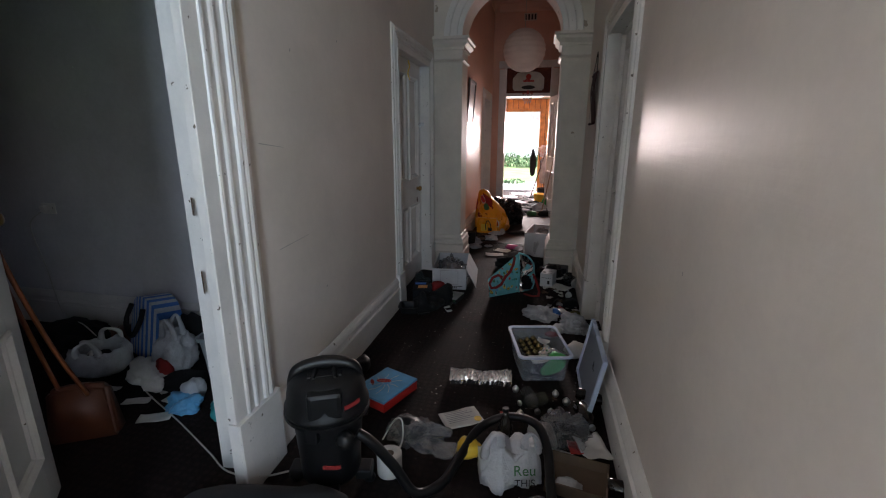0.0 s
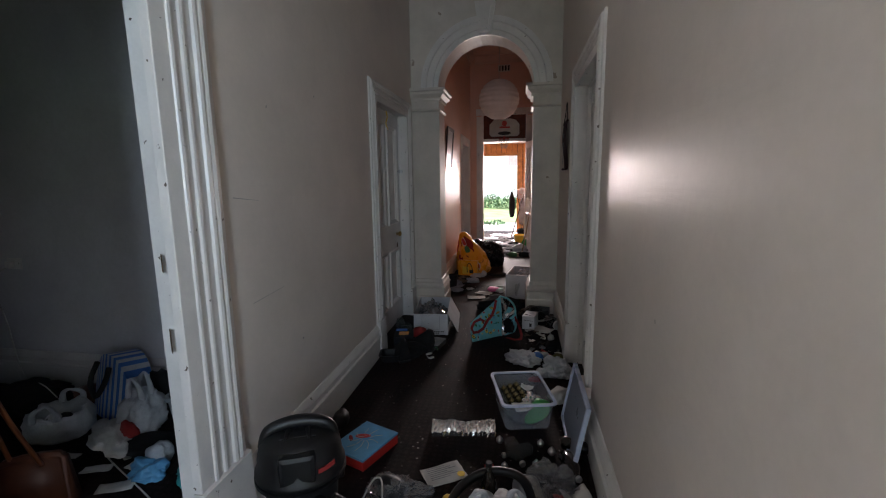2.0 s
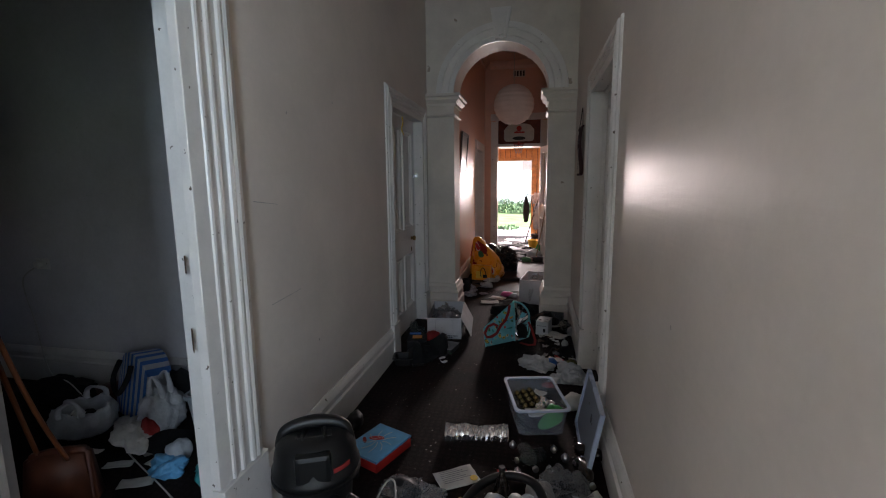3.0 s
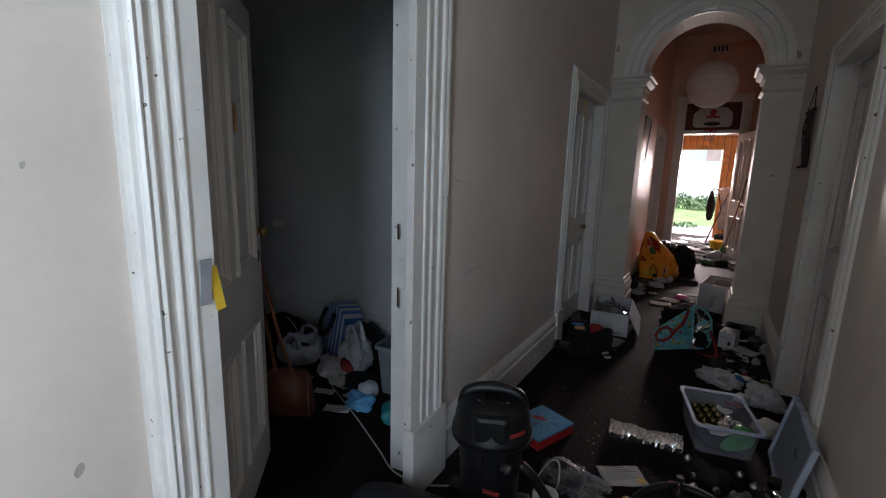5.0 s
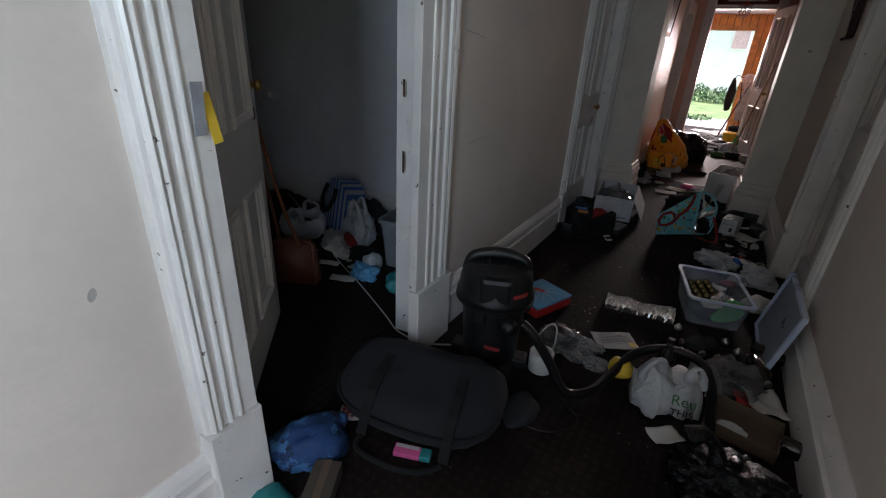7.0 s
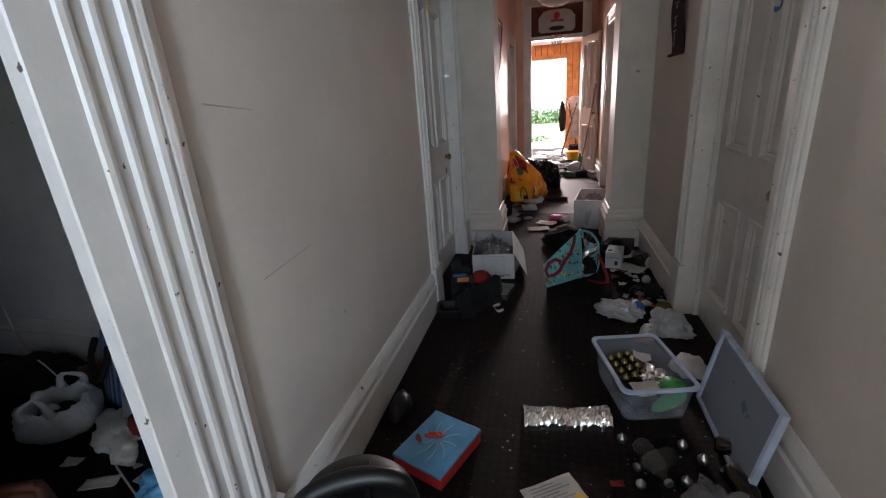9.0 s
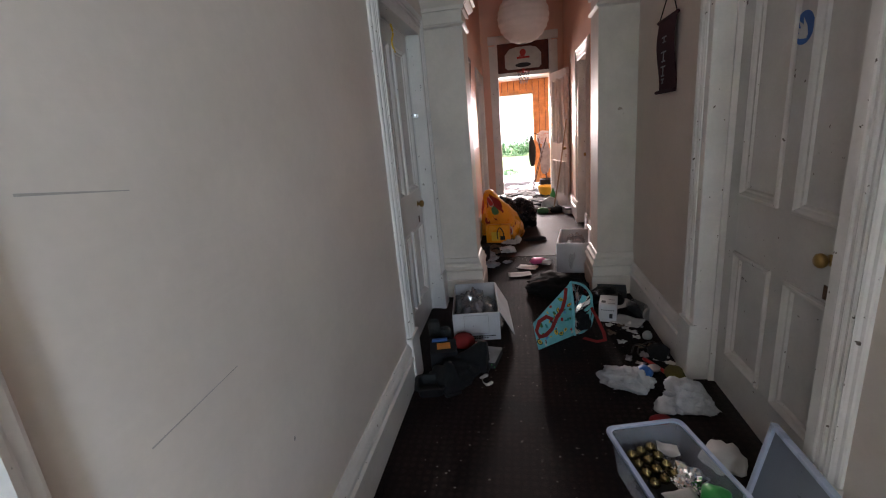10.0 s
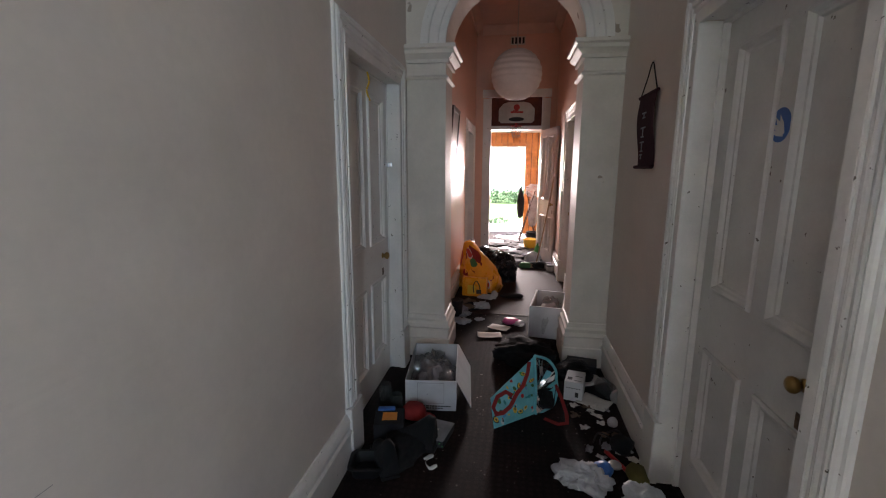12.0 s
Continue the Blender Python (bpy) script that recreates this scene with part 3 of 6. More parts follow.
RED = material("red_plastic", (0.48, 0.025, 0.02), 0.4, vary=0.12, bump=0.05)
RED_CLOTH = material("red_cloth", (0.27, 0.017, 0.015), 0.85, vary=0.15, fine=300, bump=0.3)
PINK = material("pink_plastic", (0.75, 0.12, 0.33), 0.45, vary=0.1, bump=0.05)
BLUE = material("blue_plastic", (0.03, 0.13, 0.42), 0.45, vary=0.15, bump=0.1)
TIN_BLUE = material("printed_sky_blue_card", (0.12, 0.36, 0.60), 0.35, vary=0.1, scale=14)
AQUA = material("aqua_printed_fabric", (0.16, 0.50, 0.55), 0.5, vary=0.1, scale=20, bump=0.15)
GREEN = material("green_plastic", (0.05, 0.36, 0.08), 0.4, vary=0.1, bump=0.08)
DARK_GREEN = material("dark_green_print", (0.04, 0.16, 0.05), 0.55, vary=0.2)
TEAL = material("teal_plastic", (0.03, 0.26, 0.27), 0.5, vary=0.1)
OLIVE = material("olive_cloth", (0.14, 0.13, 0.03), 0.85, vary=0.2)
ORANGE = material("orange_yellow_packaging", (0.85, 0.30, 0.02), 0.32, vary=0.1, scale=9, bump=0.15)
YELLOW = material("yellow_plastic", (0.82, 0.55, 0.05), 0.4, vary=0.1)
LEATHER = material("tan_brown_leather", (0.11, 0.034, 0.015), 0.5, vary=0.2, scale=10, fine=200, bump=0.3)
STRAP = material("orange_leather_strap", (0.19, 0.06, 0.02), 0.55, vary=0.15, fine=150)
GLASS = material("clear_glass", (0.10, 0.11, 0.105), 0.04, vary=0.02, bump=0, alpha=0.25)
BROWN_GLASS = material("dark_brown_glass", (0.020, 0.014, 0.010), 0.08, vary=0.05, bump=0)
RICE_PAPER = material("white_rice_paper", (0.80, 0.74, 0.70), 0.85, vary=0.04, scale=8, fine=90, bump=0.2)
MAROON = material("maroon_banner_cloth", (0.045, 0.008, 0.015), 0.95, vary=0.15, fine=300, bump=0.3)
DARK_WOOD = material("dark_frame_wood", (0.05, 0.022, 0.014), 0.35, vary=0.2)
PICTURE = material("hazy_picture_print", (0.22, 0.17, 0.15), 0.35, vary=0.4, scale=6, bump=0)
WOOD = material("pale_broom_wood", (0.42, 0.30, 0.20), 0.6, vary=0.15)
CABLE = material("off_white_cable", (0.52, 0.50, 0.46), 0.5, vary=0.08, bump=0)
BLACK_RUBBER = material("black_rubber", (0.004, 0.004, 0.0045), 0.45, vary=0.1, bump=0)


# ---- shapes of loose things ----
def place(ob, m):
    ob.matrix_basis = m
    return ob


def thing(name, bm, mat, label, category, m=None, smooth=False, group=""):
    ob = link_mesh(name, bm, mat, smooth)
    if m is not None:
        ob.matrix_basis = m
    return tagged(ob, label, category, group)


def crumple_mesh(rx, ry, h, seed, amp=0.28, freq=2.6, level=4, flat=0.55):
    """A crumpled, sagging bag or cloth heap that rests on z = 0."""
    bm = bmesh.new()
    bmesh.ops.create_icosphere(bm, subdivisions=level, radius=1.0)
    off = Vector((seed * 3.17, seed * 1.93, seed * 0.71))
    for v in bm.verts:
        p = v.co.copy()
        r = 1.0
        for o, (f, a) in enumerate(((freq * 0.5, amp), (freq, amp * 0.55), (freq * 2.1, amp * 0.32), (freq * 4.3, amp * 0.16))):
            n = noise.noise(Vector((p.x, p.y, p.z * 0.5)) * f + off * (o + 1))
            r += a * ((1 - 2 * abs(n)) - 0.55 if o else n)
        p *= r
        z = max(p.z, -flat * (0.9 + 0.1 * noise.noise(p * 3 + off)))
        v.co = Vector((p.x * rx, p.y * ry, z))
    lo, hi = min(v.co.z for v in bm.verts), max(v.co.z for v in bm.verts)
    for v in bm.verts:
        v.co.z = (v.co.z - lo) / (hi - lo) * h
    return bm


def crumple(name, label, cat, x, y, rx, ry, h, mat, seed, rz=0.0, handles=0, z=0.001, group="", amp=0.28, freq=2.6, level=4):
    ob = thing(name, crumple_mesh(rx, ry, h, seed, amp, freq, level), mat, label, cat, pose(x, y, z, 0, 0, rz), mat not in (CLEAR, FILM, FOIL), group)
    for k in range(handles):
        bm = bmesh.new()
        s = (k - 0.5) * ry * 0.5
        pts = [(-rx * 0.38, s, h * 0.72), (-rx * 0.30, s * 1.2, h * 1.10), (0, s * 1.5, h * 1.32), (rx * 0.28, s * 1.2, h * 1.08), (rx * 0.38, s, h * 0.72)]
        tube(bm, pts, lambda t: 0.008 + 0.014 * abs(2 * t - 1), 6)
        part("handle", bm, mat, ob, smooth=True)
    return ob


def open_bag(name, label, x, y, r, h, mat, seed, rz=0.0, group=""):
    """A thin carrier bag standing open, with a slack crumpled wall and a rolled-in mouth."""
    bm = bmesh.new()
    prof = [(0.0, 0.0), (0.72, 0.0), (0.92, 0.12), (1.0, 0.35), (0.98, 0.6), (0.93, 0.82), (0.86, 1.0), (0.76, 0.96), (0.74, 0.8), (0.72, 0.55)]
    n, rings = 56, []
    for k, (q, z) in enumerate(prof):
        row = []
        for i in range(n if q else 1):
            a = 2 * math.pi * i / n
            c = Vector((math.cos(a), math.sin(a), 0))
            f = 1 + 0.16 * noise.noise(c * 1.7 + Vector((seed, 0, z * 2))) + 0.09 * noise.noise(c * 6 + Vector((0, seed, z * 4))) + 0.05 * noise.noise(c * 14 + Vector((0, seed, z * 7)))
            top = 1 + 0.28 * noise.noise(c * 1.5 + Vector((seed * 2, 3, 0))) + 0.12 * noise.noise(c * 5 + Vector((seed, 5, 0)))
            row.append(bm.verts.new((c.x * r * q * f, c.y * r * q * f * 0.85, h * z * (top if z > 0.5 else 1))))
        rings.append(row)
    for a, b in zip(rings, rings[1:]):
        for i in range(n):
            q = [a[i % len(a)], a[(i + 1) % len(a)], b[(i + 1) % n], b[i]]
            bm.faces.new([v for k, v in enumerate(q) if v not in q[:k]])
    ob = thing(name, bm, mat, label, "plastic bag", pose(x, y, 0.001, 0, 0, rz), True, group)
    for sgn in (-1, 1):
        pts = [(-0.3 * r, sgn * 0.7 * r, h * 0.9), (-0.26 * r, sgn * 0.75 * r, h * 1.22), (0.05 * r, sgn * 0.62 * r, h * 1.38), (0.34 * r, sgn * 0.72 * r, h * 1.2), (0.36 * r, sgn * 0.66 * r, h * 0.9)]
        part("handle", tube(bmesh.new(), pts, lambda t: 0.007 + 0.014 * abs(2 * t - 1), 7), mat, ob, smooth=True)
    return ob


def patch(bm, a, b, c, d, n, bulge, seed, normal):
    """A sagging cloth panel between four corners; returns its point finder."""
    a, b, c, d, normal = Vector(a), Vector(b), Vector(c), Vector(d), Vector(normal).normalized()

    def at(u, v):
        p = a * (1 - u) * (1 - v) + b * u * (1 - v) + c * u * v + d * (1 - u) * v
        w = 16 * max(0, u * (1 - u) * v * (1 - v))
        return p + normal * (bulge * w + 0.35 * bulge * w * noise.noise(Vector((u * 5 + seed, v * 5, seed))))
    g = [[bm.verts.new(at(i / n, j / n)) for j in range(n + 1)] for i in range(n + 1)]
    for i in range(n):
        for j in range(n):
            bm.faces.new((g[i][j], g[i + 1][j], g[i + 1][j + 1], g[i][j + 1]))
    return at


def ribbon(bm, pts, side, w, t=0.003):
    """A flat webbing strap through the points, w wide."""
    side = Vector(side).normalized()
    rows = []
    for k, p in enumerate(pts):
        p = Vector(p)
        d = (Vector(pts[min(k + 1, len(pts) - 1)]) - Vector(pts[max(k - 1, 0)])).normalized()
        e = d.cross(side).normalized() * w / 2
        rows.append([bm.verts.new(q) for q in (p - e, p + e, p + e + side * t, p - e + side * t)])
    for a, b in zip(rows, rows[1:]):
        for i in range(4):
            bm.faces.new((a[i], a[(i + 1) % 4], b[(i + 1) % 4], b[i]))
    bm.faces.new(rows[0][::-1])
    bm.faces.new(rows[-1])
    return bm


def sheet_mesh(w, d, bend, seed, n=9, thick=0.0012, tear=0.04):
    bm = bmesh.new()
    grid = []
    for s in (1, 0):
        rows = []
        for i in range(n):
            for j in range(n):
                u, v = i / (n - 1) - 0.5, j / (n - 1) - 0.5
                z = bend * (0.5 + 0.5 * noise.noise(Vector((u * 2.2 + seed, v * 2.2 - seed, seed * 0.37)))) + bend * 0.7 * abs(u) * abs(v)
                e = tear * noise.noise(Vector((u * 4 + seed * 2, v * 4, seed)))
                rows.append(bm.verts.new((w * u * (1 + e), d * v * (1 - e), z + s * thick)))
        grid.append(rows)
    top, bot = grid
    for i in range(n - 1):
        for j in range(n - 1):
            a, b, c, e = i * n + j, (i + 1) * n + j, (i + 1) * n + j + 1, i * n + j + 1
            bm.faces.new((top[a], top[b], top[c], top[e]))
            bm.faces.new((bot[e], bot[c], bot[b], bot[a]))
    rim = [i * n for i in range(n)] + [(n - 1) * n + j for j in range(1, n)] + [i * n + n - 1 for i in range(n - 2, -1, -1)] + [j for j in range(n - 2, 0, -1)]
    for a, b in zip(rim, rim[1:] + rim[:1]):
        bm.faces.new((top[a], bot[a], bot[b], top[b]))
    return bm


def sheet(name, label, cat, x, y, w, d, rz, mat, seed, bend=0.02, z=0.001, group="", tear=0.04):
    return thing(name, sheet_mesh(w, d, bend, seed, tear=tear), mat, label, cat, pose(x, y, z, 0, 0, rz), True, group)


def text_part(body, size, mat, parent, m, depth=0.0006):
    c = bpy.data.curves.new("lettering", 'FONT')
    c.body, c.size, c.extrude, c.align_x = body, size, depth, 'CENTER'
    tmp = bpy.data.objects.new("lettering", c)
    me = bpy.data.meshes.new_from_object(tmp)
    bpy.data.objects.remove(tmp)
    me.materials.clear()
    me.materials.append(mat)
    ob = new("lettering", me)
    ob.parent = parent
    ob.matrix_basis = m
    return ob


def carton(name, label, x, y, w, d, h, rz, mat, flaps=(), t=0.005, group=""):
    """Open box, w by d by h, with bottom and walls; flaps: (side, open angle, length)."""
    b = root(name, label, "box", pose(x, y, 0.001, 0, 0, rz), group)
    part("base", boxes((-w / 2, w / 2, -d / 2, d / 2, 0, t)), mat, b)
    for a in ((-w / 2, w / 2, -d / 2, -d / 2 + t, t, h), (-w / 2, w / 2, d / 2 - t, d / 2, t, h), (-w / 2, -w / 2 + t, -d / 2 + t, d / 2 - t, t, h), (w / 2 - t, w / 2, -d / 2 + t, d / 2 - t, t, h)):
        part("wall", boxes(a), mat, b)
    for side, ang, ln in flaps:
        f = part("flap", boxes((0, ln, -d / 2 + 0.004, d / 2 - 0.004, 0, 0.004) if side in "LR" else (-w / 2 + 0.004, w / 2 - 0.004, 0, ln, 0, 0.004)), mat, b)
        if side == "R":
            f.matrix_basis = pose(w / 2, 0, h) @ pose(0, 0, 0, 0, ang, 0)
        elif side == "L":
            f.matrix_basis = pose(-w / 2, 0, h) @ pose(0, 0, 0, 0, 0, 180) @ pose(0, 0, 0, 0, ang, 0)
        else:
            f.matrix_basis = pose(0, d / 2, h) @ pose(0, 0, 0, -ang, 0, 0)
    return b


def bottle(name, label, x, y, r, ln, mat, cap_mat, rz=0.0, lying=True, z=0.0, group=""):
    m = pose(x, y, z + (r + 0.001 if lying else 0.001), 90 if lying else 0, 0, rz) if not lying else pose(x, y, z + r + 0.001, 0, 0, rz) @ pose(0, 0, 0, 90, 0, 0)
    bm = lathe(bmesh.new(), [(0, 0.004), (r * 0.8, 0), (r, 0.008), (r, ln * 0.55), (r * 0.96, ln * 0.62), (r * 0.5, ln * 0.78), (r * 0.36, ln * 0.84), (r * 0.36, ln * 0.92), (0, ln * 0.92)], 20)
    ob = thing(name, bm, mat, label, "bottle", m, True, group)
    part("cap", lathe(bmesh.new(), [(0, ln * 0.925), (r * 0.42, ln * 0.925), (r * 0.42, ln * 0.99), (r * 0.38, ln), (0, ln)], 16), cap_mat, ob)
    return ob


def jar(name, label, x, y, r, h, lid_mat, rz=0, lying=False, group=""):
    m = pose(x, y, r + 0.001, 0, 0, rz) @ pose(0, 0, 0, 90, 0, 0) if lying else pose(x, y, 0.001)
    bm = lathe(bmesh.new(), [(0, 0.004), (r * 0.85, 0), (r, 0.012), (r, h * 0.76), (r * 0.8, h * 0.86), (r * 0.8, h * 0.95), (r * 0.74, h * 0.95), (r * 0.74, h * 0.85), (r * 0.93, h * 0.75), (r * 0.93, 0.02), (0, 0.012)], 22)
    ob = thing(name, bm, GLASS, label, "jar", m, True, group)
    if lid_mat:
        part("lid", lathe(bmesh.new(), [(0, h * 0.90), (r * 0.86, h * 0.90), (r * 0.86, h * 0.99), (r * 0.8, h), (0, h)], 20), lid_mat, ob)
    return ob


def tray_tub(name, label, x, y, w, d, h, rz, mat, rim_mat, taper=0.88, t=0.003, cat="storage box", foot=0.001):
    """Thin-walled moulded tub with taper, rounded corners, rolled rim and a floor."""
    b = root(name, label, cat, pose(x, y, foot, 0, 0, rz))

    def ring(bm, k, z, off=0.0):
        out = []
        rw, rd, rad = w / 2 * k + off, d / 2 * k + off, 0.035
        for cx, cy, a0 in ((rw - rad, rd - rad, 0), (-rw + rad, rd - rad, 90), (-rw + rad, -rd + rad, 180), (rw - rad, -rd + rad, 270)):
            for i in range(5):
                a = radians(a0 + 22.5 * i)
                out.append(bm.verts.new((cx + rad * math.cos(a), cy + rad * math.sin(a), z)))
        return out

    def skin(bm, rings, close):
        for a, c in zip(rings, rings[1:]):
            for i in range(len(a)):
                bm.faces.new((a[i], a[(i + 1) % len(a)], c[(i + 1) % len(a)], c[i]))
        if close:
            bm.faces.new(rings[0][::-1])
            bm.faces.new(rings[-1])
        return bm

    bm = bmesh.new()
    skin(bm, [ring(bm, taper, 0), ring(bm, (taper + 1) / 2, h * 0.55), ring(bm, 1.0, h * 0.94), ring(bm, 1.0, h * 0.94, -t), ring(bm, (taper + 1) / 2, h * 0.55, -t), ring(bm, taper, 0.004, -t)], True)
    part("body", bm, mat, b, smooth=False)
    bm = bmesh.new()
    rr = [ring(bm, 1.0, h * 0.93, 0.001), ring(bm, 1.0, h * 0.93, 0.012), ring(bm, 1.0, h, 0.012), ring(bm, 1.0, h, -0.004), ring(bm, 1.0, h * 0.95, -0.004)]
    skin(bm, rr, False)
    part("rim", bm, rim_mat, b)
    return b


def loft(rows, ang=28, seed=0.0, wrinkle=0.012):
    """A soft closed body lofted through sections (centre x, y, half width, height, lean); returns the mesh and a surface finder."""
    def point(s, a):
        f = s * (len(rows) - 1)
        i = min(int(f), len(rows) - 2)
        q = f - i
        q = q * q * (3 - 2 * q)
        x, y, w, h, ln = (rows[i][k] * (1 - q) + rows[i + 1][k] * q for k in range(5))
        x2, y2 = rows[-1][0] - rows[0][0], rows[-1][1] - rows[0][1]
        L = math.hypot(x2, y2)
        nx, ny = -y2 / L, x2 / L
        c, d = math.cos(a), math.sin(a)
        u = w * abs(c) ** 0.62 * (1 if c > 0 else -1)
        z = h * (0.5 + 0.5 * abs(d) ** 0.7 * (1 if d > 0 else -1))
        u *= 1 - 0.45 * (z / max(h, 0.01)) ** 2
        n = noise.noise(Vector((s * 5, c * 1.6 + seed, d * 1.6))) * wrinkle + noise.noise(Vector((s * 13, c * 4, d * 4 + seed))) * wrinkle * 0.5
        p = Vector((x + nx * u + nx * n + ln * z, y + ny * u + ny * n, max(0.0, z + n * (z > 0.02))))
        return p
    bm = bmesh.new()
    N = 4 * (len(rows) - 1)
    grid = [[bm.verts.new(point(k / N, 2 * math.pi * j / ang)) for j in range(ang)] for k in range(N + 1)]
    for a, b in zip(grid, grid[1:]):
        for j in range(ang):
            bm.faces.new((a[j], a[(j + 1) % ang], b[(j + 1) % ang], b[j]))
    bm.faces.new(grid[0][::-1])
    bm.faces.new(grid[-1])
    return bm, point


def decal(point, s, a, r, aspect, mat, parent, name="printed_shape", sides=10, lift=0.002):
    """A thin printed shape lying on a lofted surface."""
    e = 0.012
    p = point(s, a)
    ds, da = (point(min(1, s + e), a) - point(max(0, s - e), a)), (point(s, a + 0.05) - point(s, a - 0.05))
    n = ds.cross(da)
    if n.length < 1e-9:
        return
    n.normalize()
    c = Vector((0, 0, 0))
    for q in (0.25, 0.5, 0.75):
        c += point(q, math.pi / 2) / 3
    c.z = 0.1
    if n.dot(p - c) < 0:
        n = -n
    bm = bmesh.new()
    us, ua = r / max(ds.length, 1e-4) * 2 * e, r * aspect / max(da.length, 1e-4) * 0.1
    mid = bm.verts.new(p + n * lift * 1.6)
    rim = [bm.verts.new(point(min(1, max(0, s + us * math.cos(t))), a + ua * math.sin(t)) + n * lift) for t in [2 * math.pi * k / sides for k in range(sides)]]
    for k in range(sides):
        bm.faces.new((mid, rim[k], rim[(k + 1) % sides]))
    part(name, bm, mat, parent)

# ---- things: front of the hall ----
def vacuum():
    v = root("vacuum_cleaner", "black wet and dry drum vacuum cleaner with hose", "vacuum cleaner", pose(-0.955, 1.385, 0.0, 0, 0, -28) @ Matrix.Diagonal((0.87, 0.87, 0.89, 1)))
    part("drum", lathe(bmesh.new(), [(0, 0.075), (0.128, 0.075), (0.140, 0.09), (0.145, 0.20), (0.158, 0.36), (0.166, 0.40), (0.166, 0.425), (0, 0.425)], 36), BLACK_PLASTIC, v, smooth=True)
    head = part("motor_head", lathe(bmesh.new(), [(0, 0.426), (0.180, 0.426), (0.192, 0.436), (0.193, 0.455), (0.182, 0.470), (0.179, 0.515), (0.166, 0.565), (0.140, 0.597), (0.09, 0.611), (0, 0.611)], 36), BLACK_PLASTIC, v, smooth=True)
    bm = tube(bmesh.new(), [(-0.155, 0.0, 0.545), (-0.128, 0.0, 0.612), (-0.05, 0.01, 0.634), (0.05, 0.01, 0.634), (0.128, 0.0, 0.612), (0.155, 0.0, 0.545)], lambda t: 0.030 - 0.010 * abs(2 * t - 1), 10)
    part("carry_handle", bm, BLACK_RUBBER, head, smooth=True)
    for s in (-1, 1):
        part("side_rib", tube(bmesh.new(), [(s * 0.07, -0.155, 0.46), (s * 0.062, -0.125, 0.56), (s * 0.045, -0.06, 0.608), (s * 0.04, 0.06, 0.608)], 0.012, 8), BLACK_RUBBER, head, smooth=True)
    part("front_panel", boxes((-0.075, 0.075, -0.180, -0.10, 0.455, 0.585), bevel=0.022), BLACK_RUBBER, head)
    for s in (-1, 1):
        part("vent_ridge", boxes((s * 0.045 - 0.004, s * 0.045 + 0.004, -0.09, 0.09, 0.600, 0.616), bevel=0.003), BLACK_RUBBER, head)
    part("grip_recess", boxes((-0.075, 0.075, -0.075, -0.030, 0.598, 0.6125), bevel=0.004), BLACK_RUBBER, head)
    part("seam_ring", lathe(bmesh.new(), [(0.176, 0.412), (0.196, 0.416), (0.196, 0.428), (0.176, 0.434)], 36), BLACK_RUBBER, head)
    part("switch", boxes((-0.02, 0.02, -0.10, -0.065, 0.592, 0.606), bevel=0.003), BLACK_RUBBER, head)
    bm = bmesh.new()
    for a in range(-8, 9, 4):
        t = radians(a * 1.2 - 50)
        x, y = 0.184 * math.cos(t), 0.184 * math.sin(t)
        merge(bm, boxes((-0.012, 0.012, -0.002, 0.002, -0.009, 0.009)), pose(x, y, 0.500, -8, 0, math.degrees(t) + 90))
    part("red_badge", bm, RED_CLOTH, head, "red brand strip left as a plain shape")
    head.matrix_basis = pose(0, 0, 0, 0, 0, 52)
    bm = bmesh.new()
    for a in range(-2, 3):
        t = radians(a * 5.5 - 34)
        merge(bm, boxes((-0.010, 0.010, -0.002, 0.002, -0.008 - 0.003 * a, 0.010 - 0.003 * a)), pose(0.151 * math.cos(t), 0.151 * math.sin(t), 0.20, 0, 0, math.degrees(t) + 90))
    part("red_stripe", bm, RED_CLOTH, v)
    for a in (60, 180, 300):
        t = radians(a)
        part("latch", boxes((-0.032, 0.032, -0.014, 0.026, 0.345, 0.450), bevel=0.009), BLACK_RUBBER, v).matrix_basis = pose(0.17 * math.cos(t), 0.17 * math.sin(t), 0, 0, 0, a + 90)
    for a in (40, 140, 220, 320):
        t = radians(a)
        c = part("caster_bracket", boxes((-0.045, 0.045, -0.03, 0.05, 0.05, 0.10), bevel=0.010), BLACK_PLASTIC, v)
        c.matrix_basis = pose(0.15 * math.cos(t), 0.15 * math.sin(t), 0, 0, 0, a - 90)
        part("caster_wheel", lathe(bmesh.new(), [(0, -0.011), (0.026, -0.011), (0.030, -0.006), (0.030, 0.006), (0.026, 0.011), (0, 0.011)], 18, pose(0, 0.03, 0.0305, 0, 90, 0)), BLACK_RUBBER, c, smooth=True)
    part("hose_port", lathe(bmesh.new(), [(0, 0), (0.040, 0), (0.040, 0.05), (0.030, 0.055), (0.030, 0.075), (0, 0.075)], 20, pose(0.14, -0.03, 0.335, 0, 78, -12)), BLACK_PLASTIC, v, smooth=True)
    inv = v.matrix_basis.inverted()
    line = [(-0.785, 1.285, 0.345), (-0.735, 1.30, 0.30), (-0.66, 1.34, 0.17), (-0.58, 1.36, 0.040), (-0.49, 1.44, 0.032), (-0.44, 1.60, 0.04), (-0.38, 1.76, 0.075),
            (-0.26, 1.83, 0.115), (-0.12, 1.81, 0.12), (-0.06, 1.70, 0.09), (-0.045, 1.52, 0.05), (-0.035, 1.32, 0.028), (-0.03, 1.12, 0.026)]
    bm = tube(bmesh.new(), [inv @ Vector(p) for p in line], lambda t: 0.0235 + 0.0022 * math.sin(t * 72 * 6.283), 10)
    part("hose", bm, BLACK_RUBBER, v, "ribbed black suction hose", True)


vacuum()


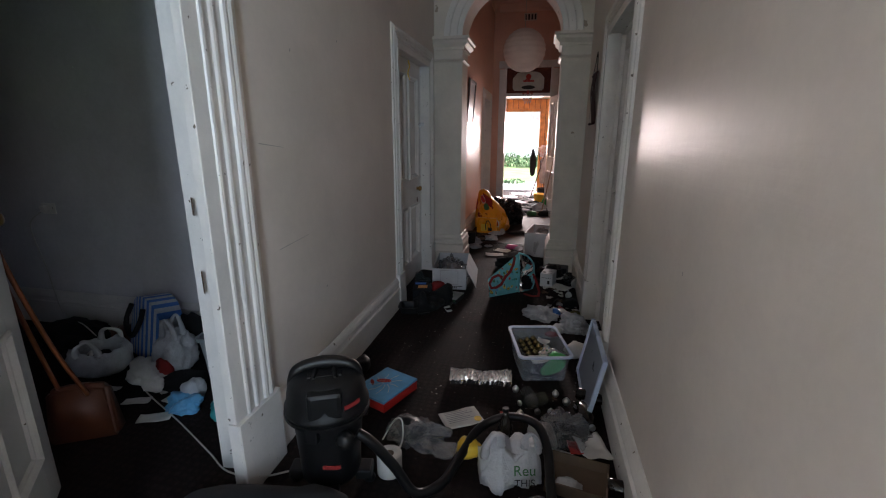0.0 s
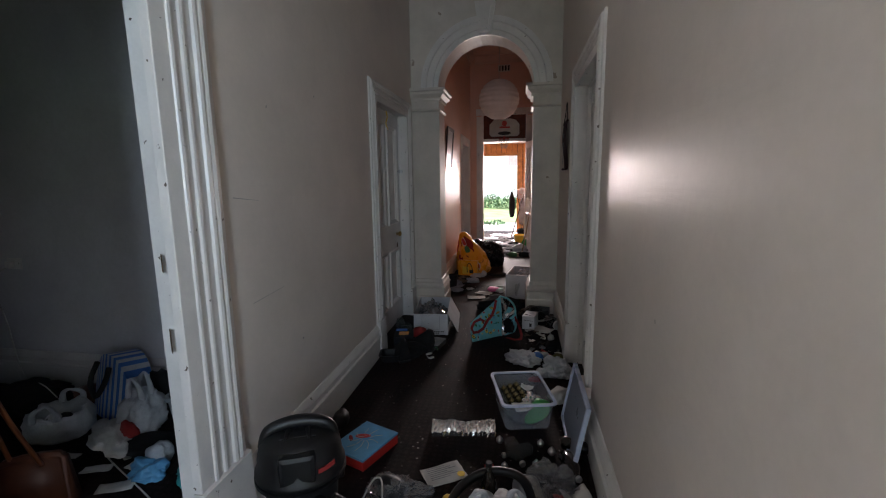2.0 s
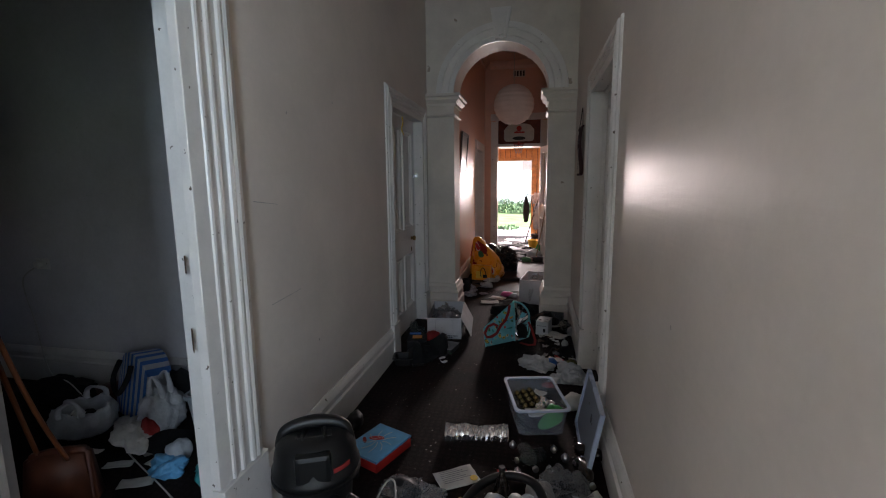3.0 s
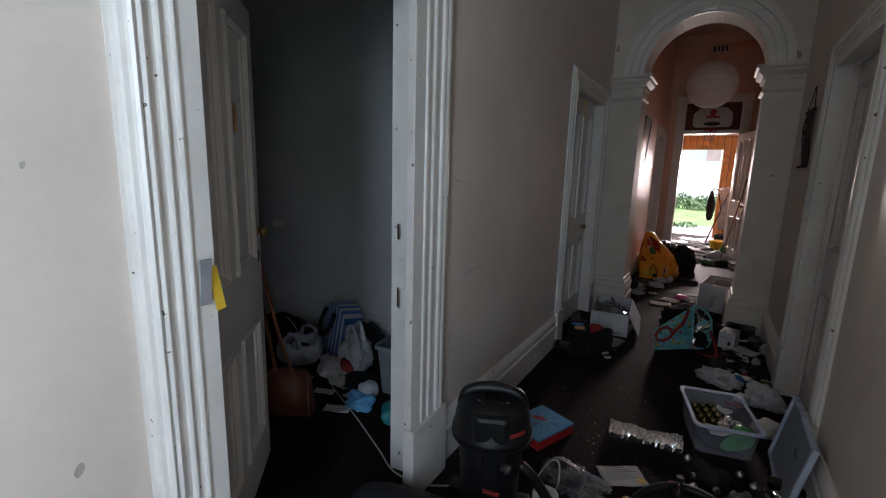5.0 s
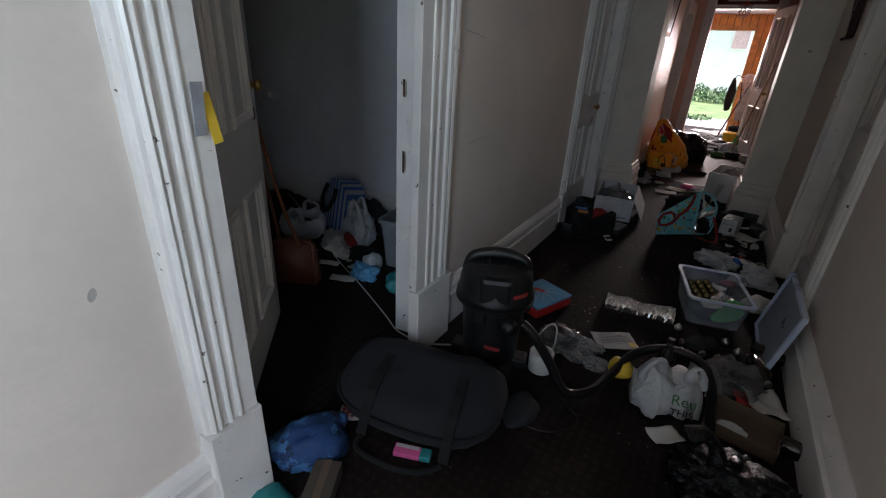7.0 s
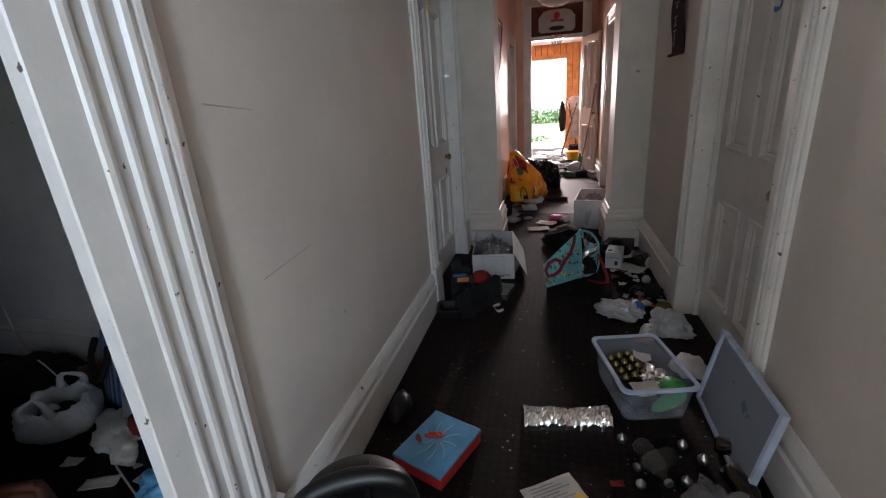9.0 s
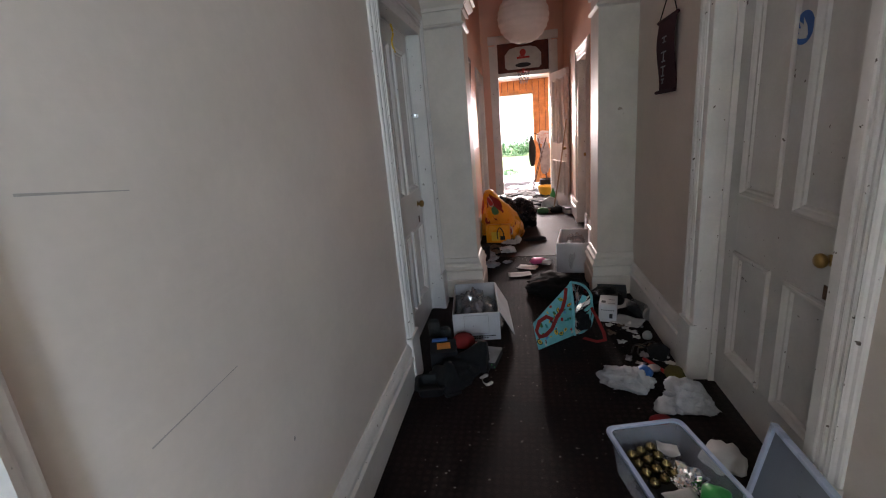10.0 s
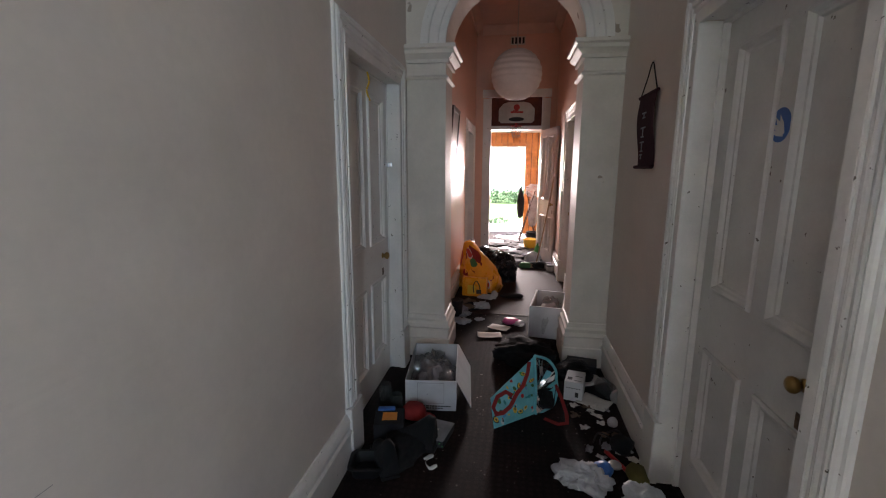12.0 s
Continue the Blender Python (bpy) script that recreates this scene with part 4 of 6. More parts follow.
def near_things():
    # grey holdall lying on its side, D shaped
    d = root("holdall", "dark grey canvas holdall lying flat with black straps", "bag", pose(-1.07, 1.01, 0.001, 0, 0, 11))
    n = 30
    bm = bmesh.new()
    outline = []
    for i in range(n):
        a = 2 * math.pi * i / n
        x, y = math.cos(a), math.sin(a)
        outline.append((0.335 * (abs(x) ** (0.38 if y > 0 and x > 0 else 0.7)) * (1 if x > 0 else -1), (0.17 * min(1, abs(y) ** 0.42) if y > 0 else -0.235 * abs(y) ** 0.85)))
    levels = [(0.90, 0.0), (1.0, 0.03), (1.02, 0.075), (0.97, 0.115), (0.84, 0.145), (0.55, 0.165), (0.25, 0.17)]
    rings = [[bm.verts.new((x * k, y * k, z + (0.016 * noise.noise(Vector((x * 9, y * 9, k * 3))) + 0.008 * noise.noise(Vector((x * 24, y * 18, k * 5)))) * (z > 0.02) + (0.03 * y / 0.2 if z > 0.1 else 0))) for x, y in outline] for k, z in levels]
    for a, b in zip(rings, rings[1:]):
        for i in range(n):
            bm.faces.new((a[i], a[(i + 1) % n], b[(i + 1) % n], b[i]))
    bm.faces.new(rings[0][::-1])
    bm.faces.new(rings[-1])
    part("body", bm, GREY_CLOTH, d, smooth=True)
    part("piping", tube(bmesh.new(), [(x * 1.03, y * 1.03, 0.075) for x, y in outline[16:30]], 0.007, 6), BLACK_CLOTH, d, smooth=True)
    for x, top in ((-0.15, 0.02), (0.175, 0.0)):
        pts = [(x, top, 0.163), (x + 0.01, -0.10, 0.158), (x + 0.015, -0.17, 0.135), (x + 0.02, -0.235, 0.08), (x + 0.02, -0.27, 0.012)]
        bm = bmesh.new()
        for k in range(len(pts) - 1):
            p, q = Vector(pts[k]), Vector(pts[k + 1])
            bm.faces.new([bm.verts.new(r) for r in (p + Vector((-0.019, 0, 0.006)), p + Vector((0.019, 0, 0.006)), q + Vector((0.019, 0, 0.006)), q + Vector((-0.019, 0, 0.006)))])
        bmesh.ops.remove_doubles(bm, verts=bm.verts, dist=0.001)
        bmesh.ops.solidify(bm, geom=bm.faces[:], thickness=0.004)
        part("strap", bm, BLACK_CLOTH, d, "black webbing strap")
    part("carry_loop", tube(bmesh.new(), [(-0.13, -0.27, 0.012), (-0.11, -0.33, 0.012), (0.02, -0.35, 0.012), (0.13, -0.33, 0.012), (0.19, -0.28, 0.012)], 0.011, 6), BLACK_CLOTH, d, smooth=True)
    crumple("side_pocket", "dark grey fabric flap beside the holdall", "cloth", -0.70, 1.18, 0.07, 0.10, 0.06, GREY_CLOTH, 8, level=3)

    # toilet roll
    bm = lathe(bmesh.new(), [(0.021, 0.002), (0.050, 0), (0.055, 0.004), (0.055, 0.096), (0.050, 0.10), (0.021, 0.098), (0.021, 0.002)], 28)
    t = thing("toilet_roll", bm, PAPER, "white toilet paper roll standing on the carpet", "toilet roll", pose(-0.735, 1.49, 0.001), True)
    part("core", lathe(bmesh.new(), [(0.0205, 0.003), (0.0205, 0.097), (0.019, 0.097), (0.019, 0.003)], 20), CARD, t)

    # red and blue printed box
    b = root("toy_tin", "red box with a sky-blue printed lid", "box", pose(-0.955, 2.06, 0.001, 0, 0, -22))
    part("base", boxes((-0.115, 0.115, -0.145, 0.145, 0, 0.052), bevel=0.004), RED, b)
    lid = part("lid", boxes((-0.117, 0.117, -0.147, 0.147, 0.0525, 0.066), bevel=0.003), TIN_BLUE, b, "sky-blue printed lid")
    rng = random.Random(3)
    bm = bmesh.new()
    for k in range(9):
        a = k * 0.7
        tube(bm, [(0.02 * math.cos(a), 0.02 * math.sin(a) + 0.01, 0.0672), (0.05 * math.cos(a + 0.3), 0.06 * math.sin(a + 0.3), 0.0672), (0.085 * math.cos(a + 0.1), 0.11 * math.sin(a + 0.1), 0.0672)], 0.0016, 4)
    part("white_print", bm, PAPER, lid)
    part("red_print", lathe(bmesh.new(), [(0, 0.0664), (0.034, 0.0664), (0.03, 0.0678), (0, 0.0678)], 14, pose(-0.03, 0.02, 0, 0, 0, 30) @ Matrix.Diagonal((1.3, 0.6, 1, 1))), RED, lid)
    part("red_print", lathe(bmesh.new(), [(0, 0.0664), (0.022, 0.0664), (0.02, 0.0680), (0, 0.0680)], 12, pose(-0.075, -0.03, 0, 0, 0, -40) @ Matrix.Diagonal((1.4, 0.5, 1, 1))), RED_CLOTH, lid)
    crumple("hand_brush", "small black brush head against the skirting", "brush", -1.19, 2.28, 0.05, 0.09, 0.09, BLACK_PLASTIC, 5, level=3)

    # foil tray, paper, plastics
    bm = bmesh.new()
    nx, ny = 74, 24
    vs = [[None] * ny for _ in range(nx)]
    for i in range(nx):
        for j in range(ny):
            u, v = i / (nx - 1), j / (ny - 1)
            prof = math.sin(math.pi * v) ** 0.5 * (0.046 + 0.014 * noise.noise(Vector((u * 5, 0.3, 4.0))) - 0.016 * math.exp(-((u - 0.55) / 0.12) ** 2))
            c = (0.5 - abs(noise.noise(Vector((u * 13 + v * 2, v * 4.5, 2.0))))) * 0.9 + (0.3 - abs(noise.noise(Vector((u * 27, v * 9 - u * 5, 7.0))))) * 0.7
            vs[i][j] = bm.verts.new(((u - 0.5) * 0.37 + c * 0.008, (v - 0.5) * 0.115 * (1 + 0.25 * abs(2 * u - 1) ** 3) + c * 0.008, max(0.0, prof + c * 0.022) if 0 < j < ny - 1 else 0.0))
    for i in range(nx - 1):
        for j in range(ny - 1):
            bm.faces.new((vs[i][j], vs[i + 1][j], vs[i + 1][j + 1], vs[i][j + 1]))
    bm.faces.new([vs[i][0] for i in range(nx)] + [vs[nx - 1][j] for j in range(1, ny)] + [vs[i][ny - 1] for i in range(nx - 2, -1, -1)] + [vs[0][j] for j in range(ny - 2, 0, -1)])
    thing("foil_parcel", bm, FOIL, "long crumpled silver foil parcel on the carpet", "foil", pose(-0.445, 2.33, 0.001, 0, 0, 8))

    p = sheet("letter", "white printed letter sheet lying on the carpet", "paper", -0.49, 1.925, 0.21, 0.145, 32, PAPER, 2.0, 0.012)
    bm = bmesh.new()
    for k in range(7):
        box(bm, -0.08, 0.02 + 0.05 * ((k * 7) % 3) / 2, 0.045 - k * 0.014, 0.049 - k * 0.014, 0.0175, 0.0181)
    part("print_line", bm, PALE_CLOTH, p)
    part("yellow_mark", lathe(bmesh.new(), [(0, 0.0185), (0.020, 0.0182), (0.020, 0.016)], 14, pose(0.075, -0.045, 0)), YELLOW, p)
    crumple("plastic_wrapping", "clear crinkled plastic wrapping with dark parts inside", "wrapping", -0.69, 1.74, 0.13, 0.10, 0.09, FILM, 11, amp=0.62, freq=3.4)
    crumple("hose_attachment", "black vacuum hose attachment under plastic", "attachment", -0.72, 1.76, 0.10, 0.06, 0.08, BLACK_PLASTIC, 12, rz=-35, level=3)
    crumple("plastic_scrap", "small clear plastic scrap on the carpet", "wrapping", -0.52, 1.66, 0.06, 0.05, 0.04, CLEAR, 13, level=3, amp=0.4)
    thing("thin_cable", tube(bmesh.new(), [(-0.70, 1.30, 0.004), (-0.72, 1.20, 0.004), (-0.66, 1.13, 0.004), (-0.55, 1.16, 0.004), (-0.49, 1.27, 0.004), (-0.56, 1.31, 0.03), (-0.62, 1.42, 0.004)], 0.003, 6),
          BLACK_RUBBER, "thin black cable looped on the carpet", "cable", smooth=True)
    thing("looped_cable", tube(bmesh.new(), [(-0.83, 1.66, 0.02), (-0.79, 1.72, 0.09), (-0.74, 1.69, 0.12), (-0.72, 1.63, 0.06), (-0.74, 1.60, 0.005)], 0.004, 6), CABLE, "white cord loop beside the vacuum cleaner", "cable", smooth=True)

    # carrier bag with printed words
    bag = root("carrier_bag", "full white plastic carrier bag with green lettering", "carrier bag", None)
    bm, bp = loft([(-0.345, 1.545, 0.075, 0.12, 0), (-0.315, 1.552, 0.10, 0.165, 0), (-0.265, 1.565, 0.11, 0.185, 0), (-0.21, 1.58, 0.11, 0.165, 0), (-0.155, 1.595, 0.105, 0.185, 0), (-0.115, 1.605, 0.09, 0.16, 0), (-0.095, 1.61, 0.07, 0.11, 0)], 44, 5.0, 0.030)
    part("body", bm, WHITE_BAG, bag, smooth=True)
    for sa, sb in ((0.10, 0.36), (0.62, 0.90)):
        p0, p1 = bp(sa, 2.0), bp(sb, 2.0)
        mid = (p0 + p1) / 2
        pts = [p0, p0 + Vector((0.004, -0.005, 0.05)), mid + Vector((0, -0.02, 0.085)), p1 + Vector((-0.004, -0.01, 0.05)), p1]
        part("handle", tube(bmesh.new(), pts, lambda t: 0.006 + 0.015 * abs(2 * t - 1), 8), WHITE_BAG, bag, smooth=True)
    text_part("Reu", 0.060, DARK_GREEN, bag, pose(-0.150, 1.482, 0.098, 74, 0, 14))
    text_part("THIS", 0.042, INK, bag, pose(-0.148, 1.472, 0.055, 80, 0, 14))
    crumple("orange_cloth", "crumpled orange yellow cloth behind the carrier bag", "cloth", -0.41, 1.69, 0.055, 0.06, 0.075, YELLOW, 22, level=3)
    bottle("bottle", "dark brown glass bottle in the carrier bag pile", -0.25, 1.72, 0.035, 0.24, BROWN_GLASS, BLACK_PLASTIC, lying=False)
    sheet("torn_paper", "torn white paper scrap on the carpet", "paper", -0.185, 1.385, 0.12, 0.08, 40, PAPER, 5.5, 0.02)

    # clear bag, tray with bottle, papers by the right wall
    crumple("clear_bag", "crumpled clear plastic bag by the wall", "plastic bag", 0.03, 1.90, 0.12, 0.12, 0.12, FILM, 31, amp=0.62, freq=3.4)
    crumple("white_wrapper", "creased white wrapper beside the clear bag", "wrapper", -0.075, 1.86, 0.06, 0.09, 0.07, WHITE_BAG, 32, rz=30, level=3)
    c = carton("cardboard_tray", "shallow brown cardboard tray with a bottle in it", 0.07, 1.60, 0.25, 0.20, 0.055, -10, CARD)
    bottle("wine_bottle", "dark glass wine bottle lying in the tray", 0.185, 1.56, 0.036, 0.24, BROWN_GLASS, FOIL, 82, z=0.007)
    crumple("pill_sheet", "crumpled pale blister wrapper in the tray", "wrapper", 0.03, 1.555, 0.06, 0.03, 0.05, WHITE_BAG, 34, level=3, z=0.007)
    sheet("folded_paper", "folded white paper bag against the skirting", "paper", 0.155, 1.81, 0.13, 0.17, 20, PAPER, 7.7, 0.05)
    sheet("red_card", "small red card among the papers", "card", 0.075, 1.80, 0.06, 0.09, 10, RED, 3.0, 0.02, z=0.01)
    sheet("cream_card", "cream printed card on the carpet", "card", 0.0, 1.755, 0.13, 0.06, -8, PAPER, 9.1, 0.01)
    bb = crumple("bin_bag", "shiny black bin bag slumped on the carpet", "bin bag", 0.02, 1.20, 0.19, 0.17, 0.17, BLACK_BAG, 41, amp=0.42, freq=2.7, level=5)
    part("tied_neck", tube(bmesh.new(), [(-0.05, 0.02, 0.13), (-0.07, 0.03, 0.18), (-0.11, 0.035, 0.205), (-0.15, 0.02, 0.185)], lambda t: 0.020 + 0.016 * abs(2 * t - 0.8), 9), BLACK_BAG, bb, "gathered neck of the bin bag", True)

    # storage tub and contents
    t = tray_tub("storage_tub", "clear plastic storage tub full of decorations", -0.105, 2.585, 0.305, 0.43, 0.175, 13, TUB, TUB_RIM)
    tray = root("bauble_pack", "pack of gold baubles in the storage tub", "baubles", pose(-0.15, 2.66, 0.070, 10, -8, 24) @ Matrix.Diagonal((0.9, 0.9, 0.9, 1)))
    part("tray", boxes((-0.08, 0.08, -0.10, 0.10, -0.002, 0.004), bevel=0.002), CLEAR, tray)
    for i in range(3):
        for j in range(4):
            bm = bmesh.new()
            lathe(bm, [(0, 0), (0.014, 0.003), (0.0225, 0.013), (0.024, 0.023), (0.021, 0.035), (0.012, 0.044), (0.006, 0.046), (0.006, 0.052), (0, 0.052)], 14)
            part("bauble", bm, GOLD, tray, smooth=True).matrix_basis = pose((i - 1) * 0.05, (j - 1.5) * 0.049, 0.0045)
    crumple("foil_scrap", "crumpled silver foil in the storage tub", "foil", -0.045, 2.60, 0.075, 0.065, 0.085, FOIL, 51, z=0.045, amp=0.4, freq=3.5)
    crumple("tub_filling", "mixed dark decorations filling the storage tub", "decorations", -0.10, 2.585, 0.115, 0.17, 0.07, BLACK_CLOTH, 52, rz=14, z=0.006)
    sheet("white_note", "white card standing in the storage tub", "card", -0.095, 2.475, 0.12, 0.09, 20, PAPER, 6.1, 0.03, z=0.085)
    sheet("tub_paper", "white paper slip in the storage tub", "paper", -0.07, 2.735, 0.08, 0.08, -10, PAPER, 4.1, 0.03, z=0.085)
    crumple("green_bag", "bright green plastic bag inside the tub", "plastic bag", 0.01, 2.485, 0.05, 0.045, 0.08, GREEN, 53, z=0.08, level=3)
    bm = bmesh.new()
    pts = [(0.075 * math.cos(a) * (1 - 0.25 * math.sin(a)), 0.052 * math.sin(a) + 0.012 * math.cos(a)) for a in [2 * math.pi * i / 22 for i in range(22)]]
    prism(bm, pts, lambda a, b: (a, 0, b), lambda a, b: (a, 0.0025, b))
    leaf = thing("green_leaf", bm, GREEN, "flat green plastic leaf inside the tub front", "leaf decoration", pose(-0.018, 2.408, 0.095, 7, -14, 14))

    # lid of the tub leaning on the wall
    lid = root("plastic_cover", "milky plastic storage lid leaning on the wall", "lid", pose(0.148, 2.30, 0.003, 0, 0, 0) @ pose(0, 0, 0, 0, 10.5, 0))
    part("panel", boxes((0.0, 0.006, -0.255, 0.255, 0.004, 0.352), bevel=0.002), TUB_LID, lid)
    for a in ((-0.012, 0.012, -0.275, -0.255, 0.0035, 0.365), (-0.012, 0.012, 0.255, 0.275, 0.0035, 0.365), (-0.012, 0.012, -0.255, 0.255, 0.350, 0.365), (-0.012, 0.012, -0.255, 0.255, 0.0035, 0.02)):
        part("edge", boxes(a, bevel=0.004), TUB_RIM, lid)

    # bottles and oddments in front of the tub
    for k, (x, y, r, ln, rz, m, cm, lab) in enumerate(((-0.165, 2.20, 0.038, 0.20, 20, GLASS, STEEL, "empty clear plastic bottle on the carpet"), (-0.055, 2.16, 0.036, 0.17, -60, GLASS, STEEL, "empty clear plastic bottle on the carpet"),
                                                       (0.115, 2.25, 0.034, 0.20, 70, BROWN_GLASS, STEEL, "dark glass bottle lying by the wall"), (0.12, 2.12, 0.038, 0.19, 15, BROWN_GLASS, STEEL, "dark glass bottle lying by the wall"))):
        bottle("bottle", lab, x, y, r, ln, m, cm, rz, group="bottles before the tub")
    for x, y, r in ((-0.225, 2.24, 0.02), (-0.19, 2.02, 0.018), (-0.03, 2.06, 0.019), (0.055, 2.17, 0.022), (0.0, 2.24, 0.02)):
        thing("bauble", lathe(bmesh.new(), [(0, 0), (r * 0.6, r * 0.12), (r, r * 0.8), (r * 0.95, r * 1.3), (r * 0.5, r * 1.85), (r * 0.25, r * 1.95), (r * 0.25, r * 2.2), (0, r * 2.2)], 16), STEEL,
              "small shiny silver bauble on the carpet", "bauble", pose(x, y, 0.001), True, "loose baubles")
    sheet("red_scrap", "dull red scrap on the carpet", "scrap", -0.27, 2.02, 0.05, 0.03, 10, RED_CLOTH, 1.4, 0.01)

    # camouflage bag, box, cards by the near door frame
    crumple("camouflage_bag", "crumpled blue patterned fabric bag with pale lettering", "bag", -1.255, 0.575, 0.10, 0.135, 0.13, BLUE_CAMO, 61, rz=-20)
    b = root("brown_box", "scuffed brown cardboard parcel on the floor", "box", pose(-1.09, 0.47, 0.001, 0, 0, 28))
    part("body", boxes((-0.045, 0.045, -0.09, 0.09, 0, 0.06), bevel=0.004), material("old_brown_board", (0.075, 0.058, 0.045), 0.8, vary=0.2), b)
    part("tape", boxes((-0.012, 0.012, -0.0905, 0.0905, 0.0602, 0.0612)), CARD, b)
    crumple("teal_cloth", "teal striped cloth on the floor", "cloth", -1.20, 0.36, 0.07, 0.06, 0.05, TEAL, 62, level=3)
    c = sheet("dotted_card", "white card printed with red dots", "card", -1.255, 0.785, 0.09, 0.075, 30, PAPER, 8.2, 0.012)
    for i in range(4):
        for j in range(4):
            part("dot", lathe(bmesh.new(), [(0, 0.0145), (0.006, 0.0145), (0.006, 0.0155), (0, 0.0155)], 8, pose((i - 1.5) * 0.019, (j - 1.5) * 0.016, 0)), RED, c)
    c = root("marker_case", "pink and teal marker case on the carpet", "case", pose(-0.945, 0.765, 0.001, 0, 0, 20))
    part("body", boxes((-0.065, 0.03, -0.022, 0.022, 0, 0.022), bevel=0.003), PINK, c)
    part("end", boxes((0.0305, 0.07, -0.022, 0.022, 0, 0.022), bevel=0.005), TEAL, c)
    part("label", boxes((-0.06, 0.025, 0.004, 0.018, 0.0222, 0.0230)), PAPER, c)


def camo():
    m = material("blue_camouflage_fabric", (0.012, 0.05, 0.16), 0.75, vary=0.15, scale=24, fine=250, bump=0.3, second=(0.004, 0.008, 0.022), spots=(0.035, 0.12, 0.26), spot_scale=17, spot_cut=0.56)
    return m


BLUE_CAMO = camo()
near_things()


# ---- things: bedroom seen through the open door ----
def bedroom_things():
    open_bag("white_sack", "open white plastic bag full of rubbish", -2.80, 1.93, 0.175, 0.17, WHITE_BAG, 71, 20)
    crumple("dark_filling", "dark rubbish in the open white bag", "rubbish", -2.80, 1.93, 0.10, 0.085, 0.13, BLACK_CLOTH, 72, z=0.003, level=3)
    crumple("paper_filling", "crumpled white paper in the open bag", "paper", -2.83, 1.90, 0.055, 0.05, 0.16, PAPER, 70, z=0.003, level=3, amp=0.5)
    s = root("striped_bag", "tall blue and white striped fabric bag", "bag", pose(-2.66, 2.22, 0.001, -9, 0, -18))
    n = 18
    for k in range(n):
        x0, x1 = -0.19 + 0.38 * k / n, -0.19 + 0.38 * (k + 1) / n
        bm = bmesh.new()

        def edge(x):
            u = abs(x) / 0.19
            return 0.16 + 0.24 * math.sqrt(max(0.0, 1 - u * u)) if u < 1 else 0.16
        prism(bm, [(x0, 0.0), (x1, 0.0), (x1, edge(x1)), (x0, edge(x0))], lambda a, z: (a, -0.08 - 0.05 * math.cos(a * 7) + 0.03 * z, z), lambda a, z: (a, 0.06, z))
        part("stripe", bm, WHITE_BAG if k % 2 else BLUE, s)
    part("handle", tube(bmesh.new(), [(-0.08, -0.135, 0.34), (-0.10, -0.16, 0.22), (-0.02, -0.165, 0.14), (0.05, -0.15, 0.24), (0.06, -0.135, 0.33)], 0.016, 6), BLACK_CLOTH, s, smooth=True)
    crumple("carrier_bag", "bulging white carrier bag with loop handles", "carrier bag", -2.36, 2.06, 0.13, 0.12, 0.26, WHITE_BAG, 73, handles=2, amp=0.3)
    crumple("black_purse", "black bag on top of the pile", "bag", -2.40, 2.28, 0.15, 0.07, 0.30, BLACK_CLOTH, 74, level=3)
    crumple("crumpled_paper", "white crumpled papers and plastic on the floor", "paper", -2.42, 1.90, 0.20, 0.09, 0.10, PAPER, 75, rz=-30, amp=0.45, freq=3.5)
    crumple("pink_cloth", "small pink cloth among the rubbish", "cloth", -2.33, 1.93, 0.05, 0.04, 0.14, RED_CLOTH, 76, level=3)
    tray_tub("grey_tub", "grey translucent plastic storage tub", -1.86, 2.10, 0.36, 0.42, 0.33, 8, GREY_TUB, GREY_TUB)
    crumple("tub_clothes", "dark clothes inside the grey tub", "clothes", -1.86, 2.10, 0.13, 0.15, 0.31, BLACK_CLOTH, 77, z=0.007, level=3)
    crumple("blue_pack", "blue and white plastic packet", "packet", -1.98, 1.70, 0.09, 0.07, 0.09, TIN_BLUE, 78, amp=0.5, freq=3.4)
    crumple("white_pack", "white torn plastic packet", "packet", -2.00, 1.78, 0.06, 0.06, 0.13, WHITE_BAG, 79, level=3)
    crumple("teal_shirt", "dark teal striped cloth by the door jamb", "cloth", -1.72, 1.72, 0.09, 0.10, 0.10, TEAL, 80)
    for k, (x, y, w, d, rz) in enumerate(((-2.06, 1.58, 0.16, 0.07, 25), (-2.28, 1.68, 0.14, 0.06, 20), (-2.20, 1.82, 0.10, 0.06, 60), (-2.12, 1.74, 0.07, 0.05, 80), (-2.52, 1.75, 0.08, 0.05, 10), (-2.95, 1.55, 0.1, 0.07, 45))):
        sheet("paper_scrap", "torn white paper scrap on the bedroom carpet", "paper", x, y, w, d, rz, PAPER, 10.3 + k, 0.018, group="bedroom scraps")
    crumple("dark_clothes", "dark brown clothes heaped by the wall", "clothes", -3.35, 2.18, 0.32, 0.18, 0.17, BLACK_CLOTH, 81)
    crumple("brown_clothes", "brown clothes heaped by the wall", "clothes", -2.95, 2.28, 0.16, 0.10, 0.14, LEATHER, 82, level=3)
    crumple("dark_rubbish", "dark rubbish on the bedroom floor", "rubbish", -2.18, 1.90, 0.14, 0.12, 0.05, BLACK_CLOTH, 83, level=3)
    hb = root("handbag", "tan leather handbag hanging by its strap from the knob", "handbag", pose(-2.27, 1.40, 0.001, 0, 0, 30))
    bm = bmesh.new()
    prism(bm, [(-0.15, 0.0), (0.15, 0.0), (0.125, 0.27), (0.06, 0.285), (-0.06, 0.285), (-0.125, 0.27)], lambda a, z: (a, -0.055 + 0.08 * z, z), lambda a, z: (a, 0.055 - 0.08 * z, z))
    bmesh.ops.bevel(bm, geom=bm.edges[:], offset=0.02, segments=3, affect='EDGES')
    part("body", bm, LEATHER, hb, smooth=True)
    inv = hb.matrix_basis.inverted()
